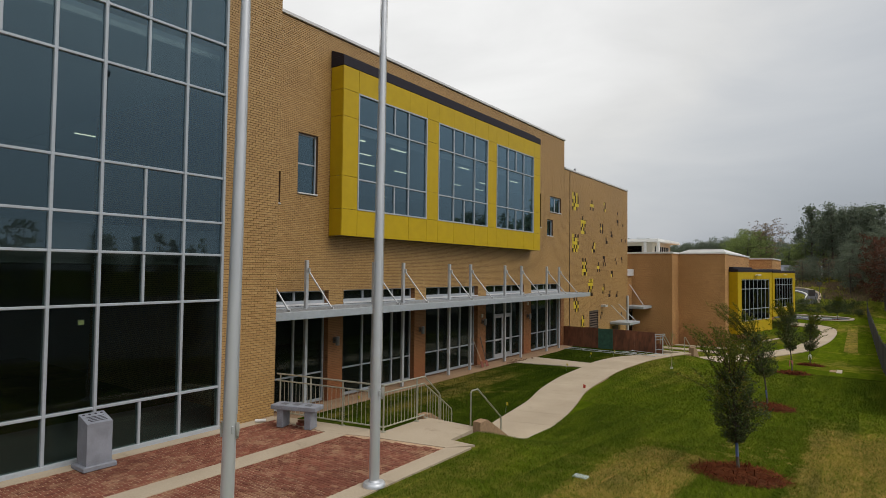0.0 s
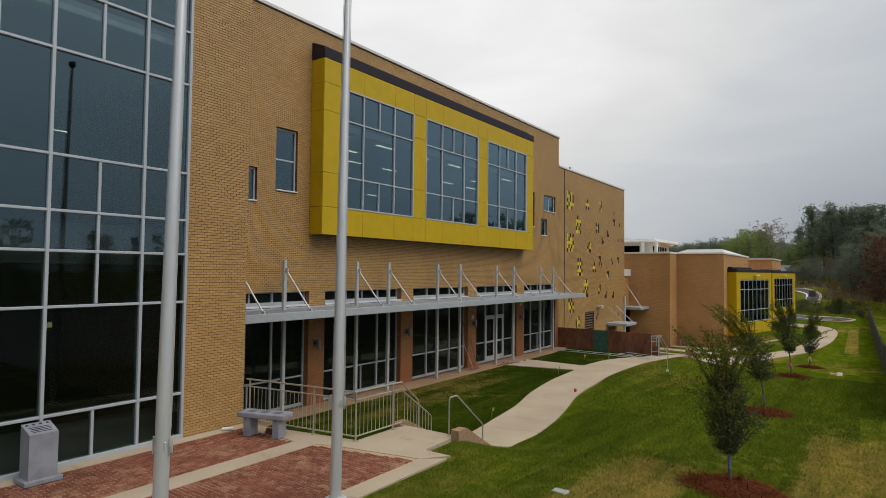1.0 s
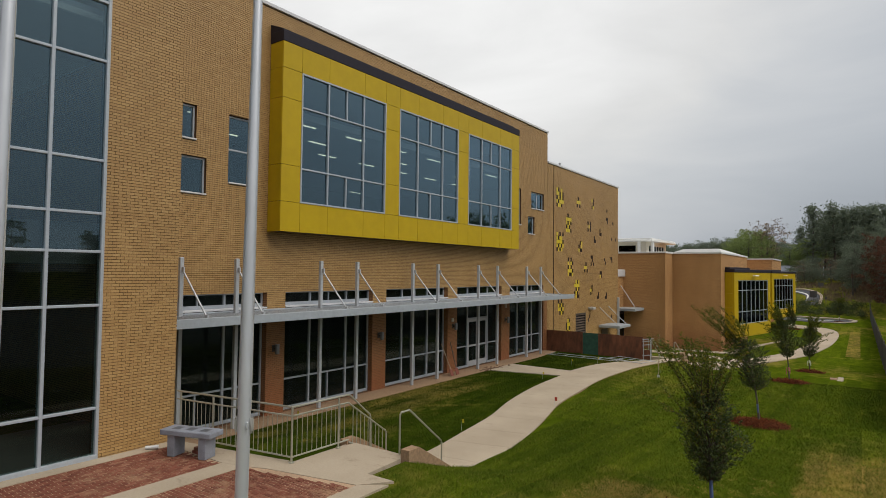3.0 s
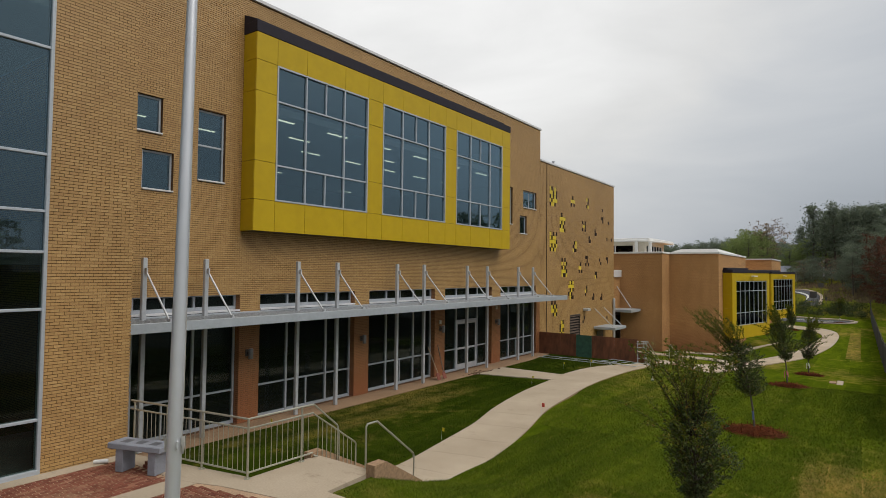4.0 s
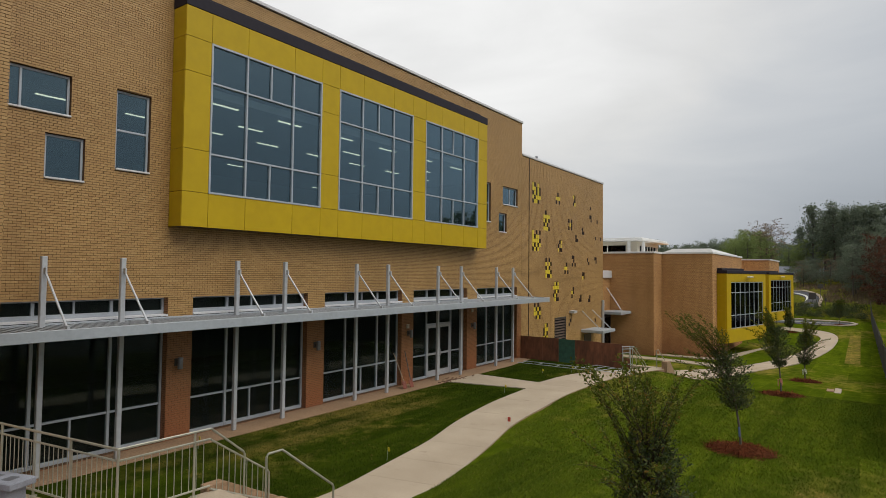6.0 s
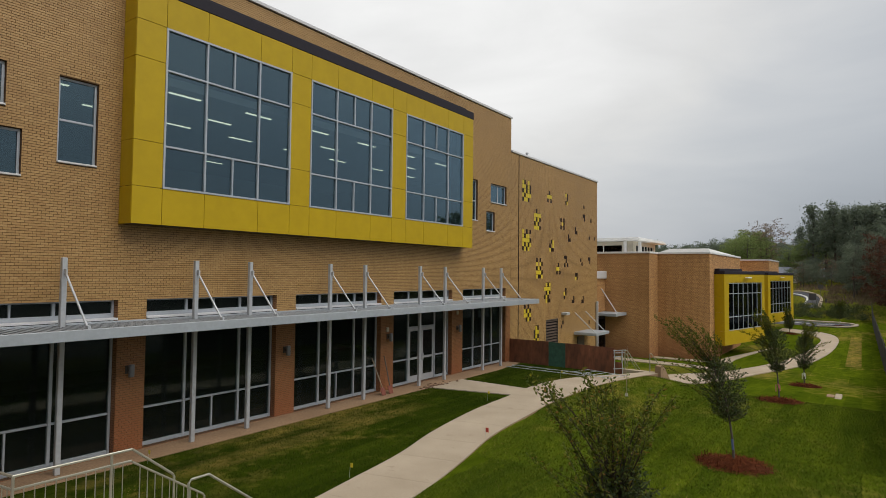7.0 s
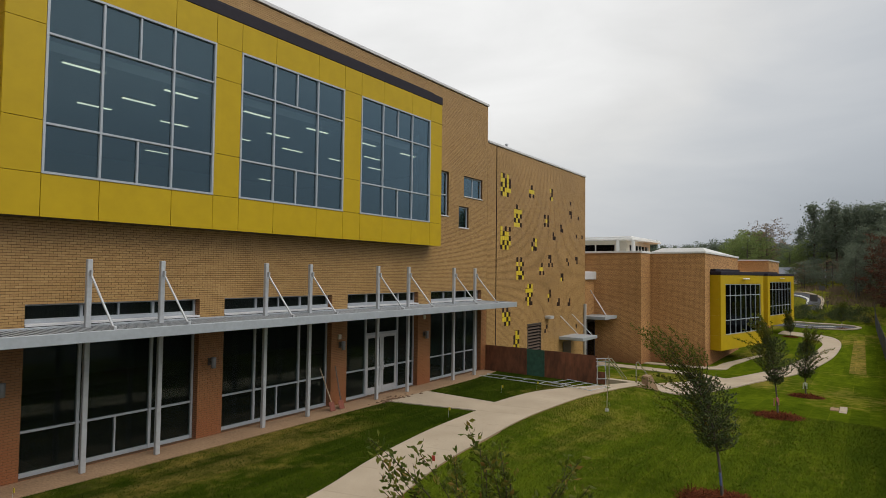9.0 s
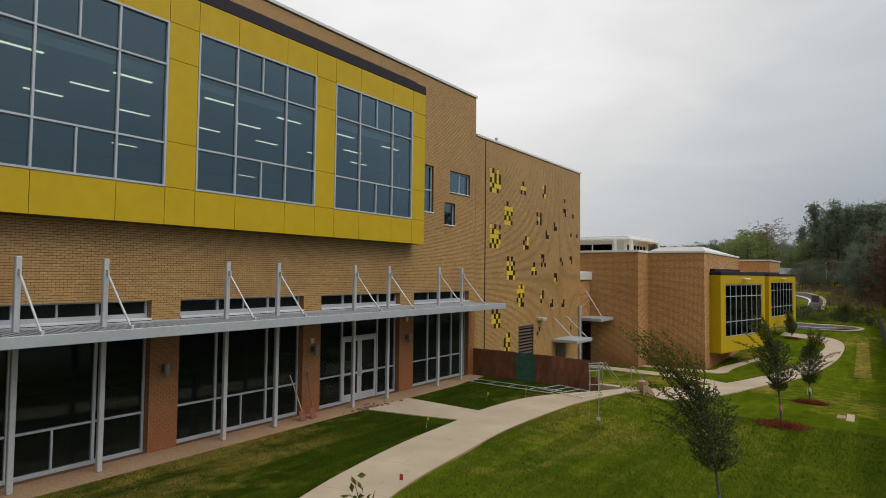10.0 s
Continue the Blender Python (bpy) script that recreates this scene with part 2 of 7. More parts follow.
def glass_mat(name, tint, r0, gloss, dust=0.0, power=4.5):
    """Tinted coated glazing: a mirror by Fresnel over what shows through."""
    m = bpy.data.materials.new(name)
    m.use_nodes = True
    n, l = m.node_tree.nodes, m.node_tree.links
    n.clear()
    out = n.new("ShaderNodeOutputMaterial")
    tr = n.new("ShaderNodeBsdfTransparent")
    tr.inputs[0].default_value = (*tint, 1)
    gl = n.new("ShaderNodeBsdfGlossy")
    gl.inputs["Roughness"].default_value = 0.015
    gl.inputs["Color"].default_value = (*gloss, 1)
    lw = n.new("ShaderNodeLayerWeight")
    lw.inputs["Blend"].default_value = 0.5
    p5 = n.new("ShaderNodeMath")
    p5.operation = "POWER"
    p5.inputs[1].default_value = power
    l.new(lw.outputs["Facing"], p5.inputs[0])
    fr = n.new("ShaderNodeMapRange")
    fr.inputs[3].default_value, fr.inputs[4].default_value = r0, 0.9
    l.new(p5.outputs[0], fr.inputs[0])
    nz = noise_node(n, l, 0.55, 2.0)
    bp = n.new("ShaderNodeBump")
    bp.inputs["Strength"].default_value, bp.inputs["Distance"].default_value = 0.07, 0.02
    l.new(nz, bp.inputs["Height"])
    l.new(bp.outputs[0], gl.inputs["Normal"])
    mx = n.new("ShaderNodeMixShader")
    l.new(fr.outputs[0], mx.inputs[0])
    l.new(tr.outputs[0], mx.inputs[1])
    l.new(gl.outputs[0], mx.inputs[2])
    df = n.new("ShaderNodeBsdfDiffuse")                # a film of building dust
    df.inputs[0].default_value = (0.50, 0.58, 0.54, 1)
    dm = n.new("ShaderNodeMixShader")
    dm.inputs[0].default_value = dust
    l.new(mx.outputs[0], dm.inputs[1])
    l.new(df.outputs[0], dm.inputs[2])
    l.new(dm.outputs[0], out.inputs[0])
    return m


M_GLASS = glass_mat("tinted_glass", (0.50, 0.57, 0.59), 0.10, (0.60, 0.85, 1.0), power=2.3)
M_GLASS_FAR = glass_mat("dark_solar_glass", (0.30, 0.34, 0.35), 0.03, (0.42, 0.48, 0.52))
M_GLASS_LOBBY = glass_mat("lobby_glass", (0.50, 0.58, 0.55), 0.024, (0.62, 0.72, 0.70), 0.002)
M_GLASS_LOW = glass_mat("storefront_glass", (0.50, 0.58, 0.55), 0.026, (0.68, 0.78, 0.74), 0.010)


def lamp_mat(name, c, e):
    m, n, l, b = material(name)
    b.inputs["Base Color"].default_value = (*c, 1)
    b.inputs["Emission Color"].default_value = (*c, 1)
    b.inputs["Emission Strength"].default_value = e
    return m


M_TUBE = lamp_mat("fluorescent_diffuser", (1.0, 0.92, 0.66), 2.2)
M_EXIT = lamp_mat("lit_exit_sign", (0.85, 0.80, 0.35), 0.4)


def sod_strips(n, l):
    """Long rolls of sod laid along the building, each a little different, with dry seams between some of them."""
    g = n.new("ShaderNodeNewGeometry")
    wv = n.new("ShaderNodeTexWhiteNoise")
    wv.noise_dimensions = "2D"
    mp = n.new("ShaderNodeMapping")
    mp.inputs["Scale"].default_value = (1.64, 0.21, 0.0)
    fl = n.new("ShaderNodeVectorMath")
    fl.operation = "FLOOR"
    l.new(g.outputs["Position"], mp.inputs[0])
    l.new(mp.outputs[0], fl.inputs[0])
    l.new(fl.outputs[0], wv.inputs["Vector"])
    a = ramp_node(n, l, wv.outputs["Value"], ((0.0, (0.88, 0.90, 0.86)), (1.0, (1.30, 1.23, 1.12))))
    b = ramp_node(n, l, noise_node(n, l, 0.9, 5.0, 0.6, stretch=(2.2, 0.45, 1.0)), ((0.32, (0.78, 0.83, 0.84)), (0.68, (1.26, 1.19, 1.1))))
    fr = n.new("ShaderNodeVectorMath")
    fr.operation = "FRACTION"
    l.new(mp.outputs[0], fr.inputs[0])
    sp = n.new("ShaderNodeSeparateXYZ")
    l.new(fr.outputs[0], sp.inputs[0])
    near = n.new("ShaderNodeMapRange")
    near.inputs[1].default_value, near.inputs[2].default_value, near.inputs[3].default_value, near.inputs[4].default_value = 0.0, 0.09, 1.0, 0.0
    l.new(sp.outputs[0], near.inputs[0])
    gap = n.new("ShaderNodeMath")
    gap.operation = "MULTIPLY"
    l.new(near.outputs[0], gap.inputs[0])
    l.new(ramp_node(n, l, noise_node(n, l, 0.7, 4.0, 0.6, stretch=(1.5, 0.5, 1.0)), ((0.48, (0, 0, 0)), (0.62, (1, 1, 1)))), gap.inputs[1])
    return mix_node(n, l, gap.outputs[0], mix_node(n, l, 1.0, a, b, "MULTIPLY"), (1.75, 1.45, 1.5))


def grass_mat():
    m, n, l, b = material("lawn", 0.95, 0, 0.0)
    fine = noise_node(n, l, 38.0, 6.0, 0.7)
    mid = noise_node(n, l, 2.2, 5.0)
    big = noise_node(n, l, 0.16, 4.0, 0.6, stretch=(1.0, 0.55, 1.0))
    green = ramp_node(n, l, fine, ((0.25, (0.036, 0.058, 0.004)), (0.5, (0.064, 0.094, 0.006)), (0.75, (0.104, 0.134, 0.012))))
    green = mix_node(n, l, 1.0, green, ramp_node(n, l, mid, ((0.3, (0.72, 0.76, 0.7)), (0.7, (1.12, 1.1, 1.1)))), "MULTIPLY")
    dry = ramp_node(n, l, fine, ((0.25, (0.105, 0.086, 0.018)), (0.75, (0.29, 0.215, 0.065))))
    wear = n.new("ShaderNodeMath")
    wear.operation = "MULTIPLY_ADD"
    wear.inputs[1].default_value = 0.35
    l.new(mid, wear.inputs[0])
    l.new(big, wear.inputs[2])
    # two stretches of sod that dried out, with ragged edges
    g0 = n.new("ShaderNodeNewGeometry")
    sp = n.new("ShaderNodeSeparateXYZ")
    l.new(g0.outputs["Position"], sp.inputs[0])

    def edge(sock, a, b):
        r = n.new("ShaderNodeMapRange")
        r.inputs[1].default_value, r.inputs[2].default_value = a, b
        l.new(sock, r.inputs[0])
        return r.outputs[0]

    def times(p, q, op="MULTIPLY"):
        r = n.new("ShaderNodeMath")
        r.operation = op
        for sock, v in zip(r.inputs, (p, q)):
            if isinstance(v, bpy.types.NodeSocket):
                l.new(v, sock)
            else:
                sock.default_value = v
        return r.outputs[0]

    east = times(times(edge(sp.outputs[0], -1.15, -0.95), edge(sp.outputs[1], 21.5, 18.0)), edge(sp.outputs[0], 1.3, 1.0))
    west = times(times(edge(sp.outputs[0], -4.3, -3.9), edge(sp.outputs[0], -2.4, -2.6)), edge(sp.outputs[1], 13.8, 13.3))
    far = times(times(edge(sp.outputs[0], -0.92, -0.87), edge(sp.outputs[0], 0.0, -0.05)), times(edge(sp.outputs[1], 53, 53.5), edge(sp.outputs[1], 80, 79)))
    court = times(times(edge(sp.outputs[0], -12.5, -12.3), edge(sp.outputs[0], -11.5, -11.7)), times(edge(sp.outputs[1], 13, 15), edge(sp.outputs[1], 23, 21)))
    bank = times(times(edge(sp.outputs[1], 103, 118), edge(sp.outputs[1], 200, 150)), 0.5)
    patch = times(bank, times(times(east, west, "MAXIMUM"), times(far, times(court, 0.6), "MAXIMUM"), "MAXIMUM"), "MAXIMUM")
    spots = ramp_node(n, l, wear.outputs[0], ((0.70, (0, 0, 0)), (0.84, (0.6, 0.6, 0.6))))
    ragged = ramp_node(n, l, noise_node(n, l, 1.6, 6.0, 0.65), ((0.34, (0.15, 0.15, 0.15)), (0.58, (1, 1, 1))))
    k = times(times(patch, ragged), spots, "MAXIMUM")
    strip = sod_strips(n, l)
    court_shade = times(times(edge(sp.outputs[0], -8.4, -8.8), edge(sp.outputs[1], 9.3, 9.5)), edge(sp.outputs[1], 34, 33))
    green = mix_node(n, l, court_shade, green, mix_node(n, l, 1.0, green, (0.46, 0.50, 0.72), "MULTIPLY"))     # the building's shade over the court, put into the turf colour
    mud = times(times(edge(sp.outputs[0], -13.6, -13.5), edge(sp.outputs[0], -12.4, -13.2)), times(edge(sp.outputs[1], 9, 10), edge(sp.outputs[1], 31, 29)))
    mud = times(mud, ramp_node(n, l, noise_node(n, l, 1.3, 6.0, 0.65), ((0.5, (0.0, 0.0, 0.0)), (0.66, (0.3, 0.3, 0.3)))))
    col = mix_node(n, l, mud, mix_node(n, l, k, green, dry), (0.10, 0.066, 0.038))
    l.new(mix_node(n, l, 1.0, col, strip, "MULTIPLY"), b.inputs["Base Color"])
    bump_node(n, l, fine, 0.9, 0.03, b)
    return m


M_GRASS = grass_mat()


def leaf_mat(name, stops, spec=0.3, lawn=False, thin=0.0):
    m, n, l, b = material(name, 0.65, 0, spec)
    rnd = n.new("ShaderNodeNewGeometry").outputs["Random Per Island"]
    col = ramp_node(n, l, rnd, stops)
    if lawn:
        col = mix_node(n, l, 1.0, col, sod_strips(n, l), "MULTIPLY")
    l.new(col, b.inputs["Base Color"])
    if thin:
        tl = n.new("ShaderNodeBsdfTranslucent")
        l.new(mix_node(n, l, 1.0, col, (1.5, 1.5, 1.2), "MULTIPLY"), tl.inputs[0])
        mx = n.new("ShaderNodeMixShader")
        mx.inputs[0].default_value = thin
        l.new(b.outputs[0], mx.inputs[1])
        l.new(tl.outputs[0], mx.inputs[2])
        l.new(mx.outputs[0], n["Material Output"].inputs[0])
    return m


M_LEAF = leaf_mat("young_tree_leaf", ((0, (0.032, 0.050, 0.018)), (0.6, (0.060, 0.084, 0.028)), (0.93, (0.11, 0.13, 0.038)), (1, (0.14, 0.105, 0.03))), 0.25, thin=0.25)
M_LEAF_TOP = leaf_mat("young_tree_shoot_leaf", ((0, (0.050, 0.072, 0.010)), (0.6, (0.090, 0.108, 0.016)), (0.9, (0.15, 0.145, 0.026)), (1, (0.20, 0.115, 0.03))), 0.15, thin=0.4)
M_TWIG = plain("dark_twig_bark", (0.055, 0.042, 0.030), 0.9, vary=0.2, spec=0.1)
# lightened and greyed: distance haze put into the leaf colour
M_PINE_HAZED = leaf_mat("hazed_pine_foliage", ((0, (0.105, 0.130, 0.105)), (0.6, (0.140, 0.166, 0.134)), (1, (0.175, 0.196, 0.156))), 0.0, thin=0.45)
M_SCRUB = leaf_mat("dark_scrub", ((0, (0.03, 0.045, 0.018)), (0.7, (0.06, 0.08, 0.03)), (1, (0.13, 0.11, 0.05))), 0.1, thin=0.3)
M_THIN = leaf_mat("brownish_foliage", ((0, (0.12, 0.09, 0.07)), (0.6, (0.19, 0.135, 0.10)), (1, (0.26, 0.18, 0.13))), 0.1, thin=0.4)
M_PALE = leaf_mat("pale_green_foliage", ((0, (0.13, 0.17, 0.065)), (0.6, (0.18, 0.225, 0.09)), (1, (0.23, 0.27, 0.115))), 0.0, thin=0.45)
M_RUST = leaf_mat("autumn_foliage", ((0, (0.05, 0.03, 0.022)), (0.6, (0.095, 0.045, 0.032)), (1, (0.16, 0.06, 0.04))), 0.1, thin=0.4)
M_BLADE = leaf_mat("grass_blade", ((0, (0.062, 0.092, 0.010)), (0.5, (0.084, 0.117, 0.014)), (0.94, (0.112, 0.142, 0.020)), (1, (0.18, 0.155, 0.045))), 0.0, True)
# darker copies of the blades for the shaded court by the building
M_BLADE_SHADED = leaf_mat("shaded_grass_blade", ((0, (0.023, 0.037, 0.005)), (0.5, (0.033, 0.050, 0.007)), (0.94, (0.047, 0.064, 0.010)), (1, (0.11, 0.09, 0.03))), 0.0, True)
M_BLADE_DRY_SHADED = leaf_mat("shaded_dry_grass_blade", ((0, (0.055, 0.060, 0.010)), (0.4, (0.115, 0.088, 0.026)), (1, (0.20, 0.15, 0.055))), 0.0, True)
M_BLADE_DRY = leaf_mat("dry_grass_blade", ((0, (0.11, 0.12, 0.014)), (0.4, (0.22, 0.175, 0.045)), (1, (0.36, 0.27, 0.095))), 0.0, True)


# ---------------------------------------------------------------- building blocks of meshes
class Shape:
    """Collects corners and faces for one mesh."""

    def __init__(self):
        self.v, self.f, self.smooth = [], [], False

    def add(self, verts, faces):
        k = len(self.v)
        self.v.extend(verts)
        self.f.extend([tuple(i + k for i in f) for f in faces])
        return self

    def box(self, x0, x1, y0, y1, z0, z1, c=0.0, m=None):
        """A box; c: the width of its chamfered edges; m: a pose applied to it."""
        if c <= 0:
            v = [(x, y, z) for x in (x0, x1) for y in (y0, y1) for z in (z0, z1)]
            f = [(0, 1, 3, 2), (4, 6, 7, 5), (0, 4, 5, 1), (2, 3, 7, 6), (0, 2, 6, 4), (1, 5, 7, 3)]
        else:
            c = min(c, (x1 - x0) / 2.1, (y1 - y0) / 2.1, (z1 - z0) / 2.1)
            v, f = [], []
            for i in (0, 1):
                for j in (0, 1):
                    for k in (0, 1):
                        X, Y, Z = (x0, x1)[i], (y0, y1)[j], (z0, z1)[k]
                        ix, iy, iz = X + (c, -c)[i], Y + (c, -c)[j], Z + (c, -c)[k]
                        v += [(X, iy, iz), (ix, Y, iz), (ix, iy, Z)]
            q = lambda i, j, k, a: (i * 4 + j * 2 + k) * 3 + a
            f += [tuple(q(0, *p, 0) for p in ((0, 0), (0, 1), (1, 1), (1, 0))), tuple(q(1, *p, 0) for p in ((0, 0), (1, 0), (1, 1), (0, 1)))]
            f += [tuple(q(a, 0, b, 1) for a, b in ((0, 0), (1, 0), (1, 1), (0, 1))), tuple(q(a, 1, b, 1) for a, b in ((0, 0), (0, 1), (1, 1), (1, 0)))]
            f += [tuple(q(a, b, 0, 2) for a, b in ((0, 0), (0, 1), (1, 1), (1, 0))), tuple(q(a, b, 1, 2) for a, b in ((0, 0), (1, 0), (1, 1), (0, 1)))]
            for a in (0, 1):
                for b in (0, 1):
                    f.append((q(a, b, 0, 0), q(a, b, 0, 1), q(a, b, 1, 1), q(a, b, 1, 0)))
                    f.append((q(a, 0, b, 0), q(a, 0, b, 2), q(a, 1, b, 2), q(a, 1, b, 0)))
                    f.append((q(0, a, b, 1), q(0, a, b, 2), q(1, a, b, 2), q(1, a, b, 1)))
            f += [(q(i, j, k, 0), q(i, j, k, 1), q(i, j, k, 2)) for i in (0, 1) for j in (0, 1) for k in (0, 1)]
        if m is not None:
            v = [tuple(m @ Vector(p)) for p in v]
        return self.add(v, f)

    def tube(self, points, radii, n=10, caps=True):
        """A round bar along points, with one radius or one for each point."""
        pts = [Vector(p) for p in points]
        if not isinstance(radii, (list, tuple)):
            radii = [radii] * len(pts)
        v, f = [], []
        for i, p in enumerate(pts):
            d = (pts[min(i + 1, len(pts) - 1)] - pts[max(i - 1, 0)]).normalized()
            a = d.cross(Vector((0, 0, 1)) if abs(d.z) < 0.9 else Vector((1, 0, 0))).normalized()
            b = d.cross(a)
            for j in range(n):
                w = 2 * math.pi * j / n
                v.append(tuple(p + radii[i] * (a * math.cos(w) + b * math.sin(w))))
        for i in range(len(pts) - 1):
            for j in range(n):
                k = (j + 1) % n
                f.append((i * n + j, i * n + k, (i + 1) * n + k, (i + 1) * n + j))
        if caps:
            f += [tuple(range(n - 1, -1, -1)), tuple(range((len(pts) - 1) * n, len(pts) * n))]
        self.smooth = True
        return self.add(v, f)

    def lathe(self, base, profile, n=24):
        """A turned form: profile of (radius, height) round an upright axis."""
        bx, by, bz = base
        v = [(bx + r * math.cos(2 * math.pi * j / n), by + r * math.sin(2 * math.pi * j / n), bz + h) for r, h in profile for j in range(n)]
        f = [(i * n + j, i * n + (j + 1) % n, (i + 1) * n + (j + 1) % n, (i + 1) * n + j) for i in range(len(profile) - 1) for j in range(n)]
        f += [tuple(range(n - 1, -1, -1)), tuple(range((len(profile) - 1) * n, len(profile) * n))]
        self.smooth = True
        return self.add(v, f)

    def prism(self, outline, z0, z1):
        """An upright slab with the outline of (x, y) corners; z0 and z1 numbers or functions of x, y."""
        n = len(outline)
        lo = z0 if callable(z0) else (lambda x, y: z0)
        hi = z1 if callable(z1) else (lambda x, y: z1)
        v = [(x, y, lo(x, y)) for x, y in outline] + [(x, y, hi(x, y)) for x, y in outline]
        f = [tuple(range(n - 1, -1, -1)), tuple(range(n, 2 * n))] + [(i, (i + 1) % n, n + (i + 1) % n, n + i) for i in range(n)]
        return self.add(v, f)


def part(name, shape, mat, parent=None, label=""):
    """Links a shape as ONE mesh object, under a thing or a part when one is given."""
    me = bpy.data.meshes.new(name)
    me.from_pydata(shape.v, [], shape.f)
    me.materials.append(mat)
    if shape.smooth:
        me.shade_smooth()
        me.set_sharp_from_angle(angle=radians(40))
    me.update()
    ob = new(name, me)
    if parent is not None:
        ob.parent = parent
        if parent.parent is None:
            ob.matrix_parent_inverse = parent.matrix_basis.inverted()
    if label:
        tagged(ob, label)
    return ob


def thing(name, at, label, category, group="", kind=""):
    ob = new(name)
    ob.empty_display_size = 0.2
    ob.matrix_basis = Matrix.Translation(at)
    return tagged(ob, label, category, group, kind)


def setting(name, shape, mat, label, category):
    return tagged(part(name, shape, mat), label, category, kind="structure")


def smoothstep(a, b, v):
    v = min(1, max(0, (v - a) / (b - a)))
    return v * v * (3 - 2 * v)


def wall_sheet(axis, at, back, a0, a1, z0, z1, holes):
    """A wall with openings that go through it. axis 'x': it stands at x = at, runs along y, and is as deep as back."""
    ys = sorted({a0, a1, *[min(max(v, a0), a1) for h in holes for v in h[:2]]})
    zs = sorted({z0, z1, *[min(max(v, z0), z1) for h in holes for v in h[2:]]})
    s = Shape()

    def solid(i, j):
        if not (0 <= i < len(ys) - 1 and 0 <= j < len(zs) - 1):
            return False
        y, z = (ys[i] + ys[i + 1]) / 2, (zs[j] + zs[j + 1]) / 2
        return not any(h[0] < y < h[1] and h[2] < z < h[3] for h in holes)

    def P(u, w, d):
        return (at + d, u, w) if axis == "x" else (u, at + d, w)

    for i in range(len(ys) - 1):
        for j in range(len(zs) - 1):
            if not solid(i, j):
                continue
            a, b, c, d = ys[i], ys[i + 1], zs[j], zs[j + 1]
            for dep in (0, back):
                s.add([P(a, c, dep), P(b, c, dep), P(b, d, dep), P(a, d, dep)], [(0, 1, 2, 3)])
            if not solid(i - 1, j):
                s.add([P(a, c, 0), P(a, d, 0), P(a, d, back), P(a, c, back)], [(0, 1, 2, 3)])
            if not solid(i + 1, j):
                s.add([P(b, c, 0), P(b, d, 0), P(b, d, back), P(b, c, back)], [(0, 1, 2, 3)])
            if not solid(i, j - 1):
                s.add([P(a, c, 0), P(b, c, 0), P(b, c, back), P(a, c, back)], [(0, 1, 2, 3)])
            if not solid(i, j + 1):
                s.add([P(a, d, 0), P(b, d, 0), P(b, d, back), P(a, d, back)], [(0, 1, 2, 3)])
    return s


# ---------------------------------------------------------------- levels and planes
BAY, MAIN, BOX = -11.45, -14.40, -13.80       # faces of the glazed bay, the long wall and the yellow bay
BAY_END = 9.18                                # where the glazed bay stops
MAIN_END, LOW_END = 32.88, 44.8               # ends of the high and of the lower long wall
ROOF_HIGH, ROOF_LOW = 12.42, 10.72
PLAZA = 0.97


def path_edge(y):
    """Outer edge of the curving footpath."""
    return float(np.interp(y, (12.6, 13.6, 14.6, 16.6, 18.4, 20.7, 23.2, 25.4, 27.4, 29.9, 32.2, 33.9), (-7.0, -6.88, -6.93, -7.22, -7.6, -8.15, -8.42, -8.62, -8.6, -8.42, -7.9, -7.3)))


def ground_z(x, y):
    """Height of the ground: level with the plaza first, then falling away along the building."""
    lawn = float(np.interp(y, (-200, 8, 10, 13, 17, 21, 26, 33, 42, 52, 70, 90, 300, 900), (0.95, 0.95, 0.87, 0.62, 0.3, 0.05, -0.15, -0.35, -1.0, -1.3, -1.5, -1.7, -2.0, -2.0)))
    near = float(np.interp(y, (-200, 11.1, 12.7, 13.6, 18, 24), (0.955, 0.94, 0.40, 0.2, 0.1, 0.06)))
    court = float(np.interp(y, (-200, 9.3, 9.8, 33, 36.5, 45, 52, 90, 300, 900), (0.85, 0.85, 0.1, 0.1, -0.7, -1.2, -1.4, -1.6, -2.0, -2.0)))
    e = path_edge(y)
    if y < 24:
        z = near + (lawn - near) * smoothstep(e + 0.1, e + 2.6, x)
        z = court + (z - court) * smoothstep(e - 0.12, e + 0.02, x)
    else:
        z = court + (lawn - court) * smoothstep(e, e + 2.6, x)
    if x > 1.5:
        z += (-2.4 - z) * smoothstep(1.5, 6.5, x)
    if y > 100:
        z += float(np.interp(y, (101, 104, 112, 116, 125, 140, 170), (0, 0.3, 2.0, 2.5, 3.6, 5.0, 6.0))) * smoothstep(-40, -5, x) * (1 - smoothstep(14, 40, x))
    return z


def sheet(xs, ys, z):
    s = Shape()
    s.v = [(x, y, z(x, y)) for x in xs for y in ys]
    n = len(ys)
    s.f = [(i * n + j, (i + 1) * n + j, (i + 1) * n + j + 1, i * n + j + 1) for i in range(len(xs) - 1) for j in range(n - 1)]
    s.smooth = True
    return s


def steps(*spans):
    out = []
    for a, b, d in spans:
        out += list(np.arange(a, b, d))
    return [float(v) for v in out]


gx = steps((-900, -100, 80), (-100, -20, 10), (-20, -15, 1.0), (-15, 3, 0.3), (3, 12, 1), (12, 60, 6), (60, 300, 30), (300, 901, 100))
gy = steps((-300, -20, 35), (-20, 6, 1.5), (6, 48, 0.3), (48, 130, 2.0), (130, 300, 12), (300, 901, 100))
setting("ground", sheet(gx, gy, ground_z), M_GRASS, "mown green lawn with paler dry sod patches", "lawn")


